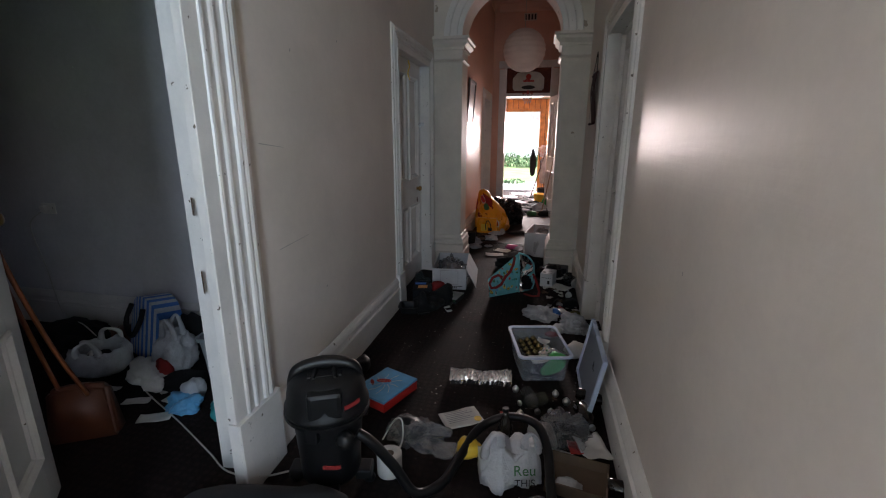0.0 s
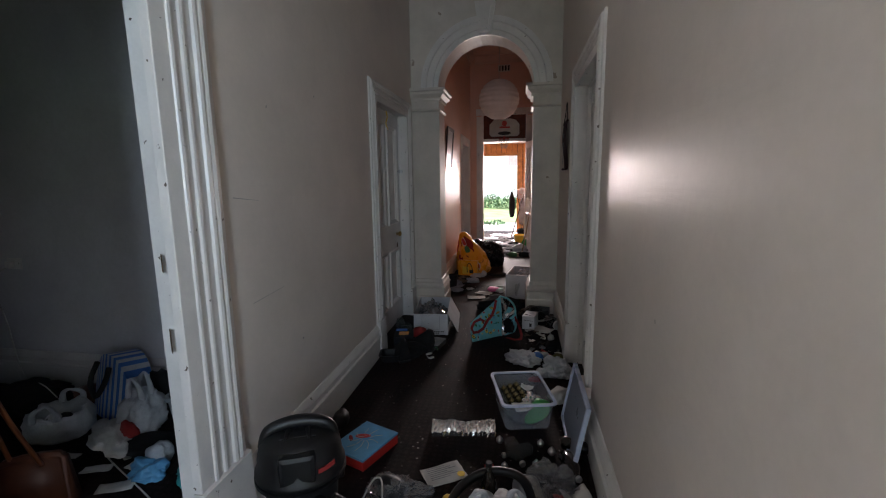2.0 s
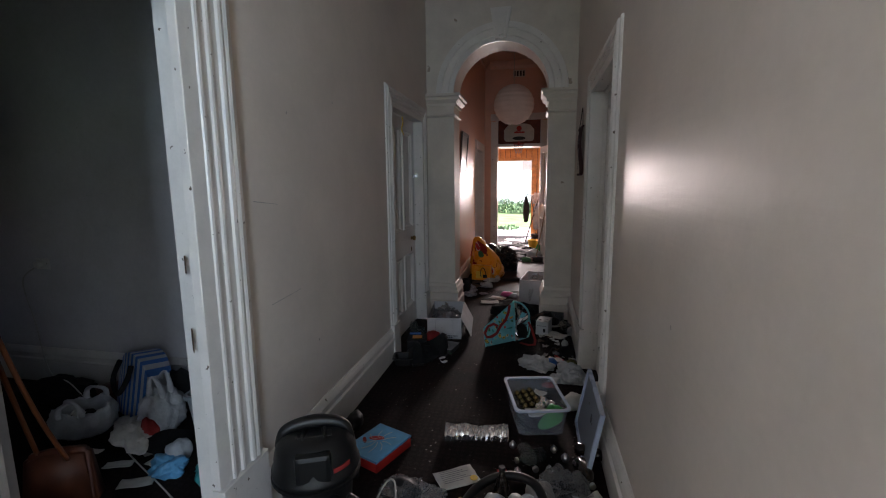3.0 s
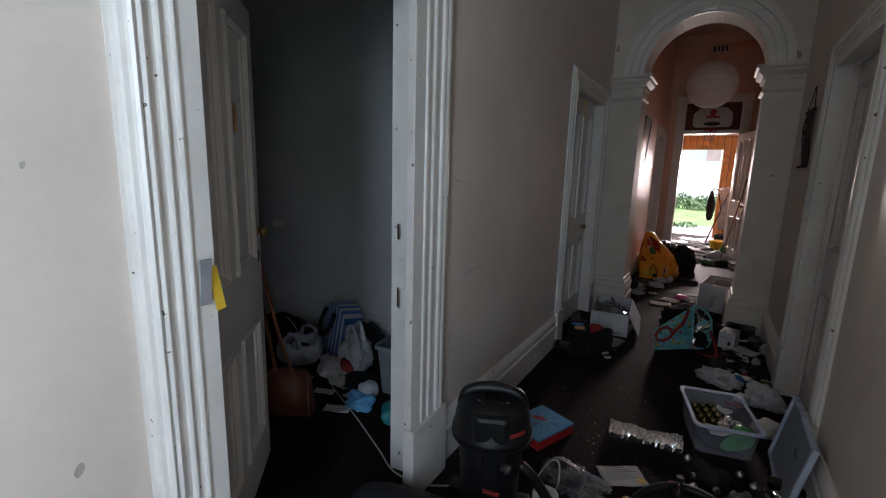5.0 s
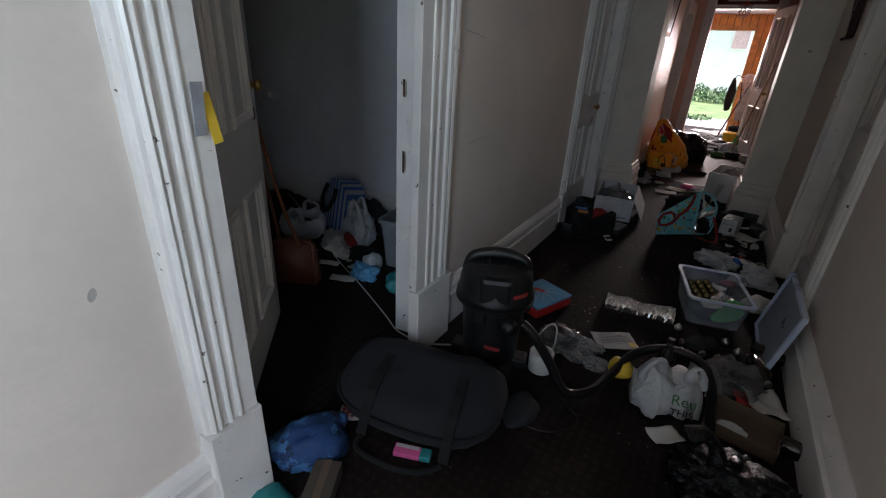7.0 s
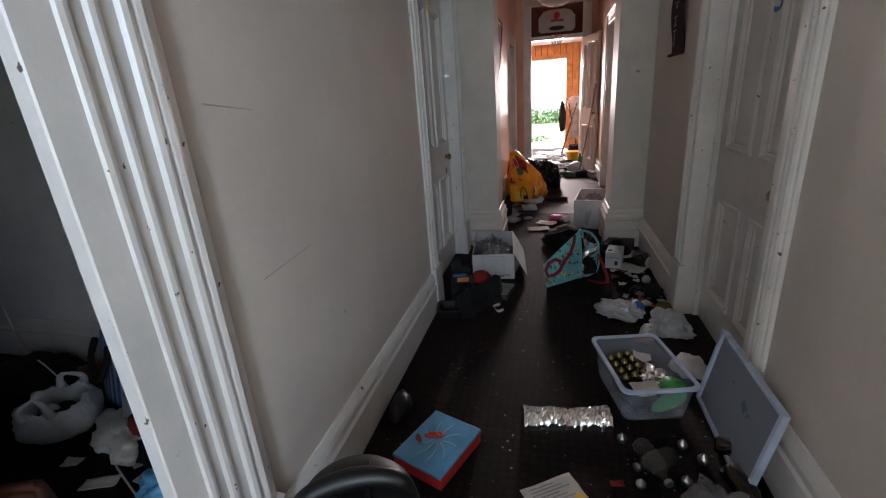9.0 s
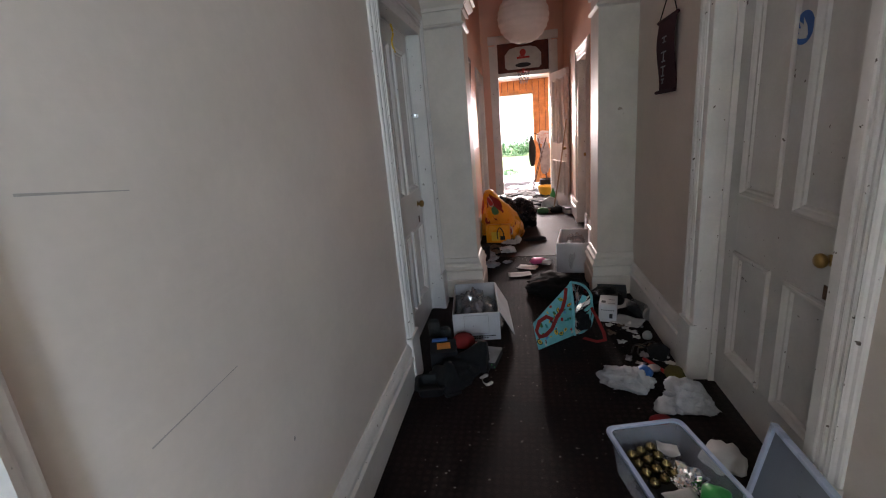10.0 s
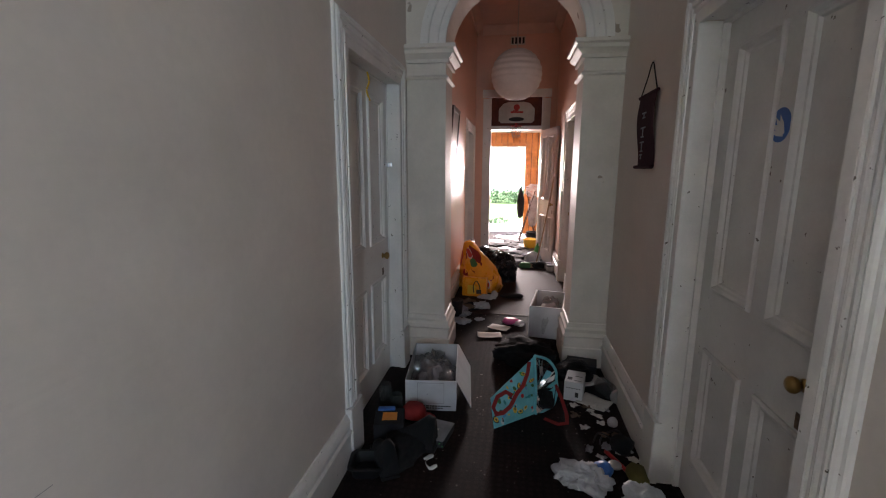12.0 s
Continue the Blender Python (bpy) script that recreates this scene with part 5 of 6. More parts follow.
    for off in (-0.012, 0.012):
        pts = [inv @ Vector(p) for p in ((-2.10 + off, 1.10, 1.16), (-2.13 + off * 2, 1.14, 0.95), (-2.20 + off * 4, 1.26, 0.55), (-2.25 + off * 7, 1.36, 0.27))]
        part("strap", tube(bmesh.new(), pts, 0.010, 5), STRAP, hb, smooth=True)
    o = root("wall_socket", "white wall power socket with a plug", "socket", pose(-3.68, 2.459, 0.92))
    part("plate", boxes((-0.06, 0.06, -0.010, 0, -0.04, 0.04), bevel=0.003), TRIM, o)
    part("plug", boxes((-0.03, 0.012, -0.05, -0.010, -0.022, 0.022), bevel=0.006), TRIM, o)
    line = [(-3.69, 2.40, 0.90), (-3.76, 2.36, 0.80), (-3.70, 2.36, 0.50), (-3.55, 2.30, 0.16), (-3.2, 2.17, 0.16), (-2.95, 2.12, 0.02), (-2.66, 2.01, 0.005), (-2.36, 1.80, 0.005),
            (-1.92, 1.585, 0.005), (-1.60, 1.42, 0.005), (-1.44, 1.335, 0.005), (-1.28, 1.335, 0.005), (-1.16, 1.40, 0.005)]
    thing("power_cable", tube(bmesh.new(), line, 0.0042, 6), CABLE, "off-white power cable from socket across the floor", "cable", smooth=True)
    for x, z in ((-3.22, 1.88), (-3.21, 1.42), (-3.08, 1.43)):
        thing("nail", lathe(bmesh.new(), [(0, 0), (0.006, 0), (0.006, 0.004), (0.003, 0.006), (0, 0.006)], 8), STEEL, "nail head in the bedroom wall", "nail", pose(x, 2.4595, z, 90), group="wall nails")


bedroom_things()

# ---- things: middle of the hall ----
def mid_things():
    b = carton("cardboard_box", "open white cardboard box full of plastic wrapping", -0.985, 4.18, 0.325, 0.60, 0.205, 6, WHITE_CARD, flaps=(("R", 62, 0.20),))
    bm = boxes((-0.085, -0.083, -0.303, -0.3005, 0.05, 0.19), (0.083, 0.085, -0.303, -0.3005, 0.05, 0.19), (-0.083, 0.083, -0.303, -0.3005, 0.188, 0.19), (-0.083, 0.083, -0.303, -0.3005, 0.05, 0.052))
    part("printed_panel", bm, PALE_CLOTH, b)
    bm = bmesh.new()
    x = -0.13
    rng = random.Random(8)
    while x < 0.13:
        w = rng.uniform(0.008, 0.02)
        box(bm, x, x + w, -0.303, -0.3005, 0.028, 0.036)
        if abs(x) < 0.07:
            box(bm, x, x + w, -0.303, -0.3005, 0.014, 0.021)
        x += w + 0.004
    part("print_line", bm, INK, b, "line of unreadable black print")
    crumple("plastic_wrap", "clear shiny plastic wrapping piled in the box", "wrapping", -0.985, 4.20, 0.14, 0.26, 0.27, FILM, 101, rz=6, z=0.007, amp=0.6, freq=3.6, level=4)
    crumple("wrapped_parts", "grey parts wrapped in plastic inside the box", "rubbish", -0.985, 4.16, 0.125, 0.23, 0.20, PALE_CLOTH, 102, rz=6, z=0.007, amp=0.4, freq=3.8)

    c = root("baseball_cap", "red cap lying on the black boots", "cap", pose(-1.035, 3.75, 0.03, -10, 8, 20) @ Matrix.Diagonal((0.85, 0.85, 0.85, 1)))
    part("crown", lathe(bmesh.new(), [(0.088, 0), (0.092, 0.02), (0.085, 0.06), (0.06, 0.092), (0.02, 0.105), (0, 0.106)], 24), RED_CLOTH, c, smooth=True)
    bm = bmesh.new()
    prism(bm, [(0.09 * math.cos(a), 0.07 + 0.09 * math.sin(a)) for a in [math.pi * i / 12 for i in range(13)]], lambda a, q: (q, a, 0.0), lambda a, q: (q, a, 0.006))
    part("peak", bm, RED_CLOTH, c)
    for x, y, rz, s in ((-0.985, 3.52, 170, 111), (-1.10, 3.34, 120, 112)):
        bt = root("boot", "worn black boot lying on the carpet", "boot", pose(x, y, 0.001, 0, 0, rz), group="boots")
        bm = bmesh.new()
        rows = [(-0.13, 0.045, 0.19), (-0.09, 0.05, 0.20), (-0.03, 0.05, 0.15), (0.04, 0.05, 0.10), (0.10, 0.048, 0.075), (0.15, 0.03, 0.05)]
        rr = [[bm.verts.new((px, w * math.cos(t), 0.018 + (h - 0.018) * max(0, math.sin(t)) if math.sin(t) > 0 else 0.018)) for t in [2 * math.pi * i / 14 for i in range(14)]] for px, w, h in rows]
        for a, e in zip(rr, rr[1:]):
            for i in range(14):
                bm.faces.new((a[i], a[(i + 1) % 14], e[(i + 1) % 14], e[i]))
        bm.faces.new(rr[0][::-1])
        bm.faces.new(rr[-1])
        part("upper", bm, BLACK_CLOTH, bt, smooth=True)
        part("sole", boxes((-0.14, 0.155, -0.048, 0.048, 0, 0.017), bevel=0.006), BLACK_RUBBER, bt)
    crumple("black_coat", "black cloth heap between the boots", "clothes", -1.02, 3.45, 0.12, 0.17, 0.09, BLACK_CLOTH, 113)
    d = root("dog_toy_box", "dark grey plastic tray with a picture label", "tray", pose(-1.145, 3.60, 0.001, 0, 0, 12))
    part("body", boxes((-0.085, 0.085, -0.09, 0.09, 0, 0.11), bevel=0.008), GREY_CLOTH, d)
    part("label", boxes((-0.04, 0.045, -0.045, 0.035, 0.111, 0.1125)), ORANGE, d, "orange and yellow picture label")
    part("lid", boxes((-0.07, 0.03, 0.055, 0.085, 0.111, 0.124), bevel=0.003), BLUE, d, "blue plastic strip")
    tray_tub("black_tray", "black plastic food tray by the skirting", -1.17, 3.27, 0.16, 0.15, 0.06, 10, BLACK_PLASTIC, BLACK_PLASTIC, cat="tray")
    jar("jar", "empty clear glass jar on the floor", -1.265, 3.93, 0.045, 0.14, None, group="jars by the door")
    jar("jar", "empty clear glass jar on the floor", -1.17, 3.85, 0.042, 0.12, None, group="jars by the door")
    b = root("dotted_gift_box", "black dotted gift box with a grey lid", "box", pose(-0.868, 3.615, 0.001, 0, 0, -12))
    part("body", boxes((-0.075, 0.075, -0.095, 0.095, 0, 0.04), bevel=0.002), INK, b)
    part("lid", boxes((-0.076, 0.076, -0.096, 0.096, 0.0405, 0.046), bevel=0.002), PALE_CLOTH, b)
    part("price_label", boxes((-0.012, 0.014, -0.008, 0.008, 0.0462, 0.0468)), PAPER, b)
    for k in range(9):
        part("dot", boxes((-0.068 + k * 0.017, -0.062 + k * 0.017, -0.0965, -0.0952, 0.010 + 0.014 * (k % 2), 0.016 + 0.014 * (k % 2))), GREEN, b)
    thing("torn_ribbon", tube(bmesh.new(), [(-0.90, 3.40, 0.004), (-0.86, 3.43, 0.006), (-0.885, 3.37, 0.012), (-0.855, 3.33, 0.006), (-0.825, 3.36, 0.004)], lambda t: 0.006 + 0.005 * math.sin(9 * t), 6), PAPER,
          "twisted white paper strip on the carpet", "paper", smooth=True)

    # aqua cooler bag on its side, foil lining to the right
    g = root("cooler_bag", "aqua printed cooler bag on its side, foil lined", "bag", None)
    BLo, BRi, AP, LE = (-0.544, 3.741, 0.002), (-0.289, 3.952, 0.002), (-0.309, 4.00, 0.371), (-0.572, 3.83, 0.150)
    BLb, R2, R1, APb, LEb = (-0.42, 3.97, 0.002), (-0.170, 4.075, 0.004), (-0.160, 4.065, 0.185), (-0.262, 4.06, 0.335), (-0.47, 4.02, 0.17)
    nf = (Vector(BRi) - Vector(BLo)).cross(Vector(LE) - Vector(BLo)).normalized()
    nf = nf if nf.y < 0 else -nf
    bm = bmesh.new()
    pt = patch(bm, BLo, BRi, AP, LE, 14, 0.016, 3.0, nf)
    part("front_panel", bm, AQUA, g, smooth=True)
    bm = bmesh.new()
    patch(bm, LE, AP, APb, LEb, 8, 0.010, 5.0, (0, 0, 1))
    patch(bm, BLo, LE, LEb, BLb, 6, 0.010, 6.0, (-1, 0, 0))
    patch(bm, BLb, R2, R1, LEb, 8, 0.012, 7.0, (0, 1, 0))
    bm.faces.new([bm.verts.new(p) for p in (LEb, R1, APb)])
    part("gusset", bm, AQUA, g, smooth=True)
    rim = [AP, (-0.225, 4.035, 0.335), (-0.168, 4.06, 0.255), R1, (-0.150, 4.075, 0.10), R2, (-0.225, 4.0, 0.006), BRi, (-0.293, 3.972, 0.18), AP]
    part("open_rim", tube(bmesh.new(), rim, 0.009, 8), AQUA, g, smooth=True)
    lining = bmesh.new()
    c = Vector((-0.30, 4.04, 0.12))
    ring = [Vector(p) for p in rim[:-1]]
    fine = []
    for k in range(len(ring)):
        for q in (0, 0.34, 0.67):
            fine.append(ring[k].lerp(ring[(k + 1) % len(ring)], q))
    rows = []
    for dpt in (0.0, 0.25, 0.5, 0.75, 0.93):
        rows.append([lining.verts.new(p.lerp(c, dpt) + Vector((0.035, -0.03, 0.01)) * noise.noise(p * 23 + Vector((dpt * 6, 1, 2))) * (dpt > 0) * 0.8) for p in fine])
    for a, b in zip(rows, rows[1:]):
        for k in range(len(fine)):
            lining.faces.new((a[k], a[(k + 1) % len(fine)], b[(k + 1) % len(fine)], b[k]))
    lining.faces.new(rows[-1])
    part("foil_lining", lining, FOIL, g, "crinkled silver lining")
    part("dark_contents", crumple_mesh(0.055, 0.04, 0.13, 121, 0.35, 3.5, 3), BLACK_CLOTH, g).matrix_basis = pose(-0.225, 4.035, 0.012)

    def on(u, v, lift=0.006):
        return pt(u, v) + nf * lift
    part("handle", ribbon(bmesh.new(), [on(0.86, 0.99), on(0.80, 0.82), on(0.68, 0.66), on(0.52, 0.60), on(0.36, 0.40), on(0.18, 0.36, 0.02), on(0.02, 0.44, 0.03), on(-0.03, 0.72, 0.035), on(0.10, 0.90, 0.02), on(0.30, 0.82), on(0.42, 0.62)], nf, 0.026), RED_CLOTH, g, "red webbing handle")
    part("handle", ribbon(bmesh.new(), [(-0.165, 4.05, 0.16), (-0.13, 4.02, 0.09), (-0.10, 3.95, 0.02), (-0.105, 3.87, 0.004), (-0.16, 3.85, 0.004), (-0.24, 3.90, 0.004)], (0.2, -0.3, 1), 0.024), RED_CLOTH, g, "red webbing handle")
    fr = random.Random(5)
    fx = (Vector(BRi) - Vector(BLo)).normalized()
    base = Matrix((fx, -nf.cross(fx), nf)).transposed().to_4x4()
    for k in range(46):
        u, v = fr.uniform(0.05, 0.95), fr.uniform(0.06, 0.94)
        mm = (DARK_GREEN, GREEN, RED, YELLOW, INK, PAPER, TEAL, TIN_BLUE)[k % 8]
        r = fr.uniform(0.006, 0.017) if k > 6 else 0.024
        m = Matrix.Translation(on(u, v, 0.0012)) @ base @ pose(0, 0, 0, 0, 0, fr.uniform(0, 180)) @ Matrix.Diagonal((1, fr.uniform(0.4, 0.8), 1, 1))
        part("printed_shape", lathe(bmesh.new(), [(0, 0.0016), (r, 0.0012), (r, 0.0)], 12), mm, g).matrix_basis = m
        if k <= 6:
            part("printed_shape", lathe(bmesh.new(), [(0, 0.003), (r * 0.72, 0.0024), (r * 0.72, 0.0014)], 12), YELLOW, g).matrix_basis = m
            part("printed_shape", lathe(bmesh.new(), [(0, 0.0042), (r * 0.34, 0.0036), (r * 0.34, 0.0026)], 10), CARD, g).matrix_basis = m

    crumple("black_jacket", "black jacket heaped on the floor", "clothes", -0.32, 4.78, 0.25, 0.18, 0.15, BLACK_CLOTH, 131, amp=0.42, freq=3.4)
    crumple("black_sack", "black plastic sack on the floor", "bin bag", 0.0, 4.50, 0.15, 0.13, 0.13, BLACK_BAG, 132)
    thing("black_folder", boxes((-0.11, 0.11, -0.08, 0.08, 0, 0.09), bevel=0.004), BLACK_PLASTIC, "black flat case leaning by the pilaster", "case", pose(0.08, 4.60, 0.001, 0, 0, -10))
    b = root("small_carton", "small white printed carton on the floor", "box", pose(-0.015, 4.24, 0.001, 0, 0, -14))
    part("body", boxes((-0.06, 0.06, -0.09, 0.09, 0, 0.135), bevel=0.002), WHITE_CARD, b)
    for k in range(6):
        part("print_mark", boxes((-0.045 + k * 0.016, -0.036 + k * 0.016, -0.0915, -0.0903, 0.088, 0.094)), INK, b)
    part("printed_cup", boxes((0.012, 0.034, -0.0915, -0.0903, 0.03, 0.065)), INK, b)
    for a in ((-0.045, -0.015, -0.06, -0.02), (0.0, 0.045, -0.065, -0.058), (0.0, 0.045, 0.0, 0.007)):
        part("print_mark", boxes((*a, 0.1355, 0.1362)), INK, b)
    jar("jar", "empty clear glass jar lying by the skirting", 0.165, 4.33, 0.055, 0.20, STEEL, 205 - 180, True)
    sheet("brochure", "white crumpled paper behind the carton", "paper", 0.10, 4.42, 0.22, 0.16, 30, PAPER, 14.0, 0.06)
    sheet("newspaper", "flat sheet of grey paper on the floor", "paper", 0.10, 4.14, 0.20, 0.16, -35, PAPER, 15.0, 0.02)
    rng = random.Random(17)
    for k in range(22):
        x, y = rng.uniform(-0.06, 0.215), rng.uniform(3.42, 4.10)
        x = max(x, -0.08 + (3.85 - y) * 0.15)
        sheet("paper_scrap", "small torn paper scrap on the carpet", "paper", x, y, rng.uniform(0.025, 0.075), rng.uniform(0.02, 0.05), rng.uniform(0, 180), (PAPER, PAPER, PALE_CLOTH, CARD)[k % 4], 20.0 + k, rng.uniform(0.008, 0.035), z=0.001 + 0.004 * (k % 3), group="paper scraps by the skirting", tear=0.5)
    thing("black_lead", tube(bmesh.new(), [(0.02, 3.70, 0.006), (0.06, 3.76, 0.03), (0.12, 3.72, 0.02), (0.10, 3.64, 0.006), (0.05, 3.66, 0.02), (0.09, 3.78, 0.006), (0.17, 3.80, 0.03), (0.2, 3.72, 0.01)], 0.005, 6), BLACK_RUBBER,
          "tangled black cable among the scraps", "cable", smooth=True)
    crumple("black_sock", "black cloth ball by the door frame", "cloth", 0.165, 3.66, 0.06, 0.06, 0.09, BLACK_CLOTH, 141, level=3)
    crumple("white_lamp_bulb", "small white plastic ball", "ball", 0.165, 3.90, 0.03, 0.03, 0.055, WHITE_BAG, 142, level=3, amp=0.08)
    thing("pink_pen", tube(bmesh.new(), [(0.07, 3.62, 0.012), (0.12, 3.52, 0.012), (0.16, 3.44, 0.012)], 0.011, 8), RED, "dull red felt marker on the carpet", "marker", smooth=True)
    crumple("olive_cloth", "olive green cloth by the plinth block", "cloth", 0.19, 3.44, 0.05, 0.09, 0.05, OLIVE, 143, level=3)
    crumple("blue_cloth", "blue cloth scrap among the bags", "cloth", 0.03, 3.45, 0.05, 0.05, 0.06, BLUE, 144, level=3)
    thing("metal_disc", lathe(bmesh.new(), [(0, 0.0), (0.032, 0), (0.034, 0.012), (0.03, 0.016), (0, 0.013)], 18), STEEL, "round metal tin lid on the carpet", "lid", pose(0.085, 3.47, 0.03), True)
    crumple("white_plastic_bag", "crumpled white plastic bag on the carpet", "plastic bag", -0.08, 3.34, 0.12, 0.10, 0.11, WHITE_BAG, 145, rz=15, amp=0.6, freq=1.9, level=5, group="crumpled bags")
    crumple("white_plastic_bag", "crumpled white plastic bag by the door", "plastic bag", 0.16, 3.17, 0.13, 0.09, 0.13, WHITE_BAG, 146, rz=-25, amp=0.6, freq=1.9, level=5, group="crumpled bags")
    crumple("white_plastic_bag", "small crumpled white plastic scrap", "plastic bag", 0.045, 3.14, 0.05, 0.06, 0.05, WHITE_BAG, 147, amp=0.4, level=3, group="crumpled bags")
    crumple("paper_bag", "crumpled pale paper behind the tub lid", "paper", 0.16, 2.78, 0.07, 0.09, 0.09, PAPER, 148, amp=0.4, level=3)
    crumple("red_packet", "dark red packet on the carpet", "packet", 0.0, 3.05, 0.05, 0.03, 0.03, RED_CLOTH, 149, level=3)

    b = carton("polystyrene_box", "open white box holding plastic sheets", -0.10, 5.535, 0.30, 0.57, 0.295, -9, WHITE_CARD, t=0.014)
    crumple("plastic_sheet", "clear plastic sheeting in the white box", "wrapping", -0.10, 5.52, 0.115, 0.24, 0.32, CLEAR, 151, rz=-9, z=0.016, amp=0.3)
    crumple("paper_filling", "crumpled paper packing in the white box", "paper", -0.10, 5.52, 0.11, 0.22, 0.25, PALE_CLOTH, 152, rz=-9, z=0.016, level=3)


mid_things()


# ---- things: back hall and porch ----
def back_things():
    sheet("paper_plate", "creased white paper on the back hall floor", "paper", -0.65, 5.22, 0.22, 0.13, 8, PAPER, 31.0, 0.02)
    sheet("paper_plate", "creased white paper on the back hall floor", "paper", -0.57, 5.42, 0.20, 0.12, -20, PAPER, 32.0, 0.03)
    crumple("pink_packet", "pink and white torn packet on the floor", "packet", -0.46, 5.60, 0.08, 0.06, 0.06, PINK, 161, level=3)
    crumple("silver_packet", "white crumpled wrapper beside the pink packet", "wrapper", -0.38, 5.57, 0.06, 0.06, 0.05, WHITE_BAG, 162, level=3)
    t = thing("black_tumbler", lathe(bmesh.new(), [(0, 0), (0.048, 0), (0.05, 0.01), (0.062, 0.165), (0.064, 0.175), (0.058, 0.175), (0.046, 0.012), (0, 0.012)], 24), BLACK_PLASTIC, "tall black plastic tumbler by the wall", "cup", pose(-1.02, 5.75, 0.001), True)
    rng = random.Random(23)
    for k in range(12):
        crumple("litter", "crumpled pale wrapper on the back hall floor", "wrapper", rng.uniform(-1.05, -0.72), rng.uniform(5.45, 6.45), rng.uniform(0.04, 0.09), rng.uniform(0.03, 0.07), rng.uniform(0.025, 0.09),
                (WHITE_BAG, CARD, PALE_CLOTH, BLACK_CLOTH)[k % 4], 170 + k, level=4, amp=0.7, freq=3.2, group="back hall litter")
    d = thing("black_shoe", crumple_mesh(0.14, 0.05, 0.055, 183, 0.2, 2.2, 3), BLACK_CLOTH, "flat black shoe on the floor", "shoe", pose(-0.45, 6.52, 0.001, 0, 0, 8), True)
    # large orange sack slumped on the left wall
    s = root("pet_food_sack", "large orange printed sack slumped against the wall", "sack", None)
    bm, pt = loft([(-1.10, 6.96, 0.10, 0.40, 0), (-1.06, 6.93, 0.13, 0.63, 0.02), (-0.99, 6.89, 0.16, 0.60, 0), (-0.90, 6.84, 0.18, 0.50, 0), (-0.80, 6.78, 0.19, 0.42, 0), (-0.70, 6.72, 0.18, 0.32, 0), (-0.64, 6.69, 0.14, 0.22, 0)], 36, 9.0, 0.035)
    part("sack_body", bm, SACK_PRINT, s, smooth=True)
    for ss, aa, r, asp, mm, up in ((0.40, 2.45, 0.095, 0.62, PAPER, 3), (0.40, 2.45, 0.080, 0.55, RED, 5), (0.66, 2.45, 0.095, 0.7, RED_CLOTH, 3), (0.53, 2.75, 0.062, 0.8, DARK_GREEN, 4), (0.14, 2.9, 0.06, 1.0, RED, 3),
                                   (0.36, 3.25, 0.045, 0.8, RED_CLOTH, 3), (0.78, 3.35, 0.045, 0.9, PAPER, 3), (0.78, 3.35, 0.03, 0.9, RED, 5), (0.90, 3.3, 0.04, 0.9, PAPER, 3), (0.90, 3.3, 0.026, 0.9, RED, 5)):
        decal(pt, ss, aa, r, asp, mm, s, lift=up / 1000)
    b = root("cereal_box", "orange printed carton in front of the sack", "box", pose(-0.90, 6.52, 0.001, 0, 0, -8))
    part("body", boxes((-0.15, 0.15, -0.05, 0.05, 0, 0.23), bevel=0.01), SACK_PRINT, b)
    part("carry_strap", tube(bmesh.new(), [(0.0, -0.056, 0.05), (-0.005, -0.062, 0.14), (0.03, -0.065, 0.20), (0.07, -0.062, 0.14), (0.075, -0.056, 0.05)], 0.006, 6), INK, b, smooth=True)
    part("label", boxes((-0.08, 0.02, -0.0525, -0.0505, 0.03, 0.14)), YELLOW, b)
    part("cutout", boxes((0.03, 0.09, -0.0525, -0.0505, 0.04, 0.09)), INK, b)
    crumple("white_cup", "white crumpled paper cup by the sack", "cup", -0.66, 6.50, 0.04, 0.05, 0.08, WHITE_BAG, 190, level=3)
    crumple("black_refuse_sack", "full shiny black bin bag in the back hall", "bin bag", -0.66, 7.38, 0.24, 0.28, 0.42, BLACK_BAG, 191, rz=30, amp=0.3, freq=3.4, level=5)
    crumple("black_refuse_sack", "full shiny black bin bag in the back hall", "bin bag", -0.95, 8.05, 0.2, 0.3, 0.36, BLACK_BAG, 192, amp=0.28, freq=3)
    # clothes and rubbish strewn through the end door
    cols = [BLACK_CLOTH, BLACK_CLOTH, PALE_CLOTH, GREY_CLOTH, BLACK_BAG, WHITE_BAG]
    for k in range(38):
        y = rng.uniform(7.9, 11.6)
        x = rng.uniform(-0.85, 0.02) if y > 8.9 else rng.uniform(-1.0, -0.28)
        crumple("strewn_clothes", "clothes and rubbish strewn over the floor", "clothes", x, y, rng.uniform(0.16, 0.36), rng.uniform(0.12, 0.28), rng.uniform(0.03, 0.09), cols[k % 6], 200 + k, rz=rng.uniform(0, 180), level=4, amp=0.62, freq=3.6, group="strewn clothes")
    crumple("white_bag", "white plastic bag by the open door", "plastic bag", -0.13, 8.55, 0.13, 0.10, 0.20, WHITE_BAG, 241, level=3)
    crumple("dark_bag", "dark cloth bag by the open door", "bag", -0.05, 8.25, 0.16, 0.12, 0.10, BLACK_CLOTH, 242, level=3)
    crumple("green_cloth", "green and red cloth by the door", "cloth", -0.25, 8.20, 0.10, 0.07, 0.09, DARK_GREEN, 243, level=3)
    bk = thing("bucket", lathe(bmesh.new(), [(0, 0), (0.10, 0), (0.105, 0.01), (0.135, 0.20), (0.142, 0.205), (0.142, 0.22), (0.128, 0.22), (0.098, 0.012), (0, 0.012)], 26), YELLOW, "yellow plastic bucket in the porch", "bucket", pose(-0.12, 9.75, 0.001), True)
    bottle("green_bottle", "green plastic bottle standing by the door", -0.03, 9.02, 0.05, 0.28, GREEN, WHITE_BAG, lying=False)
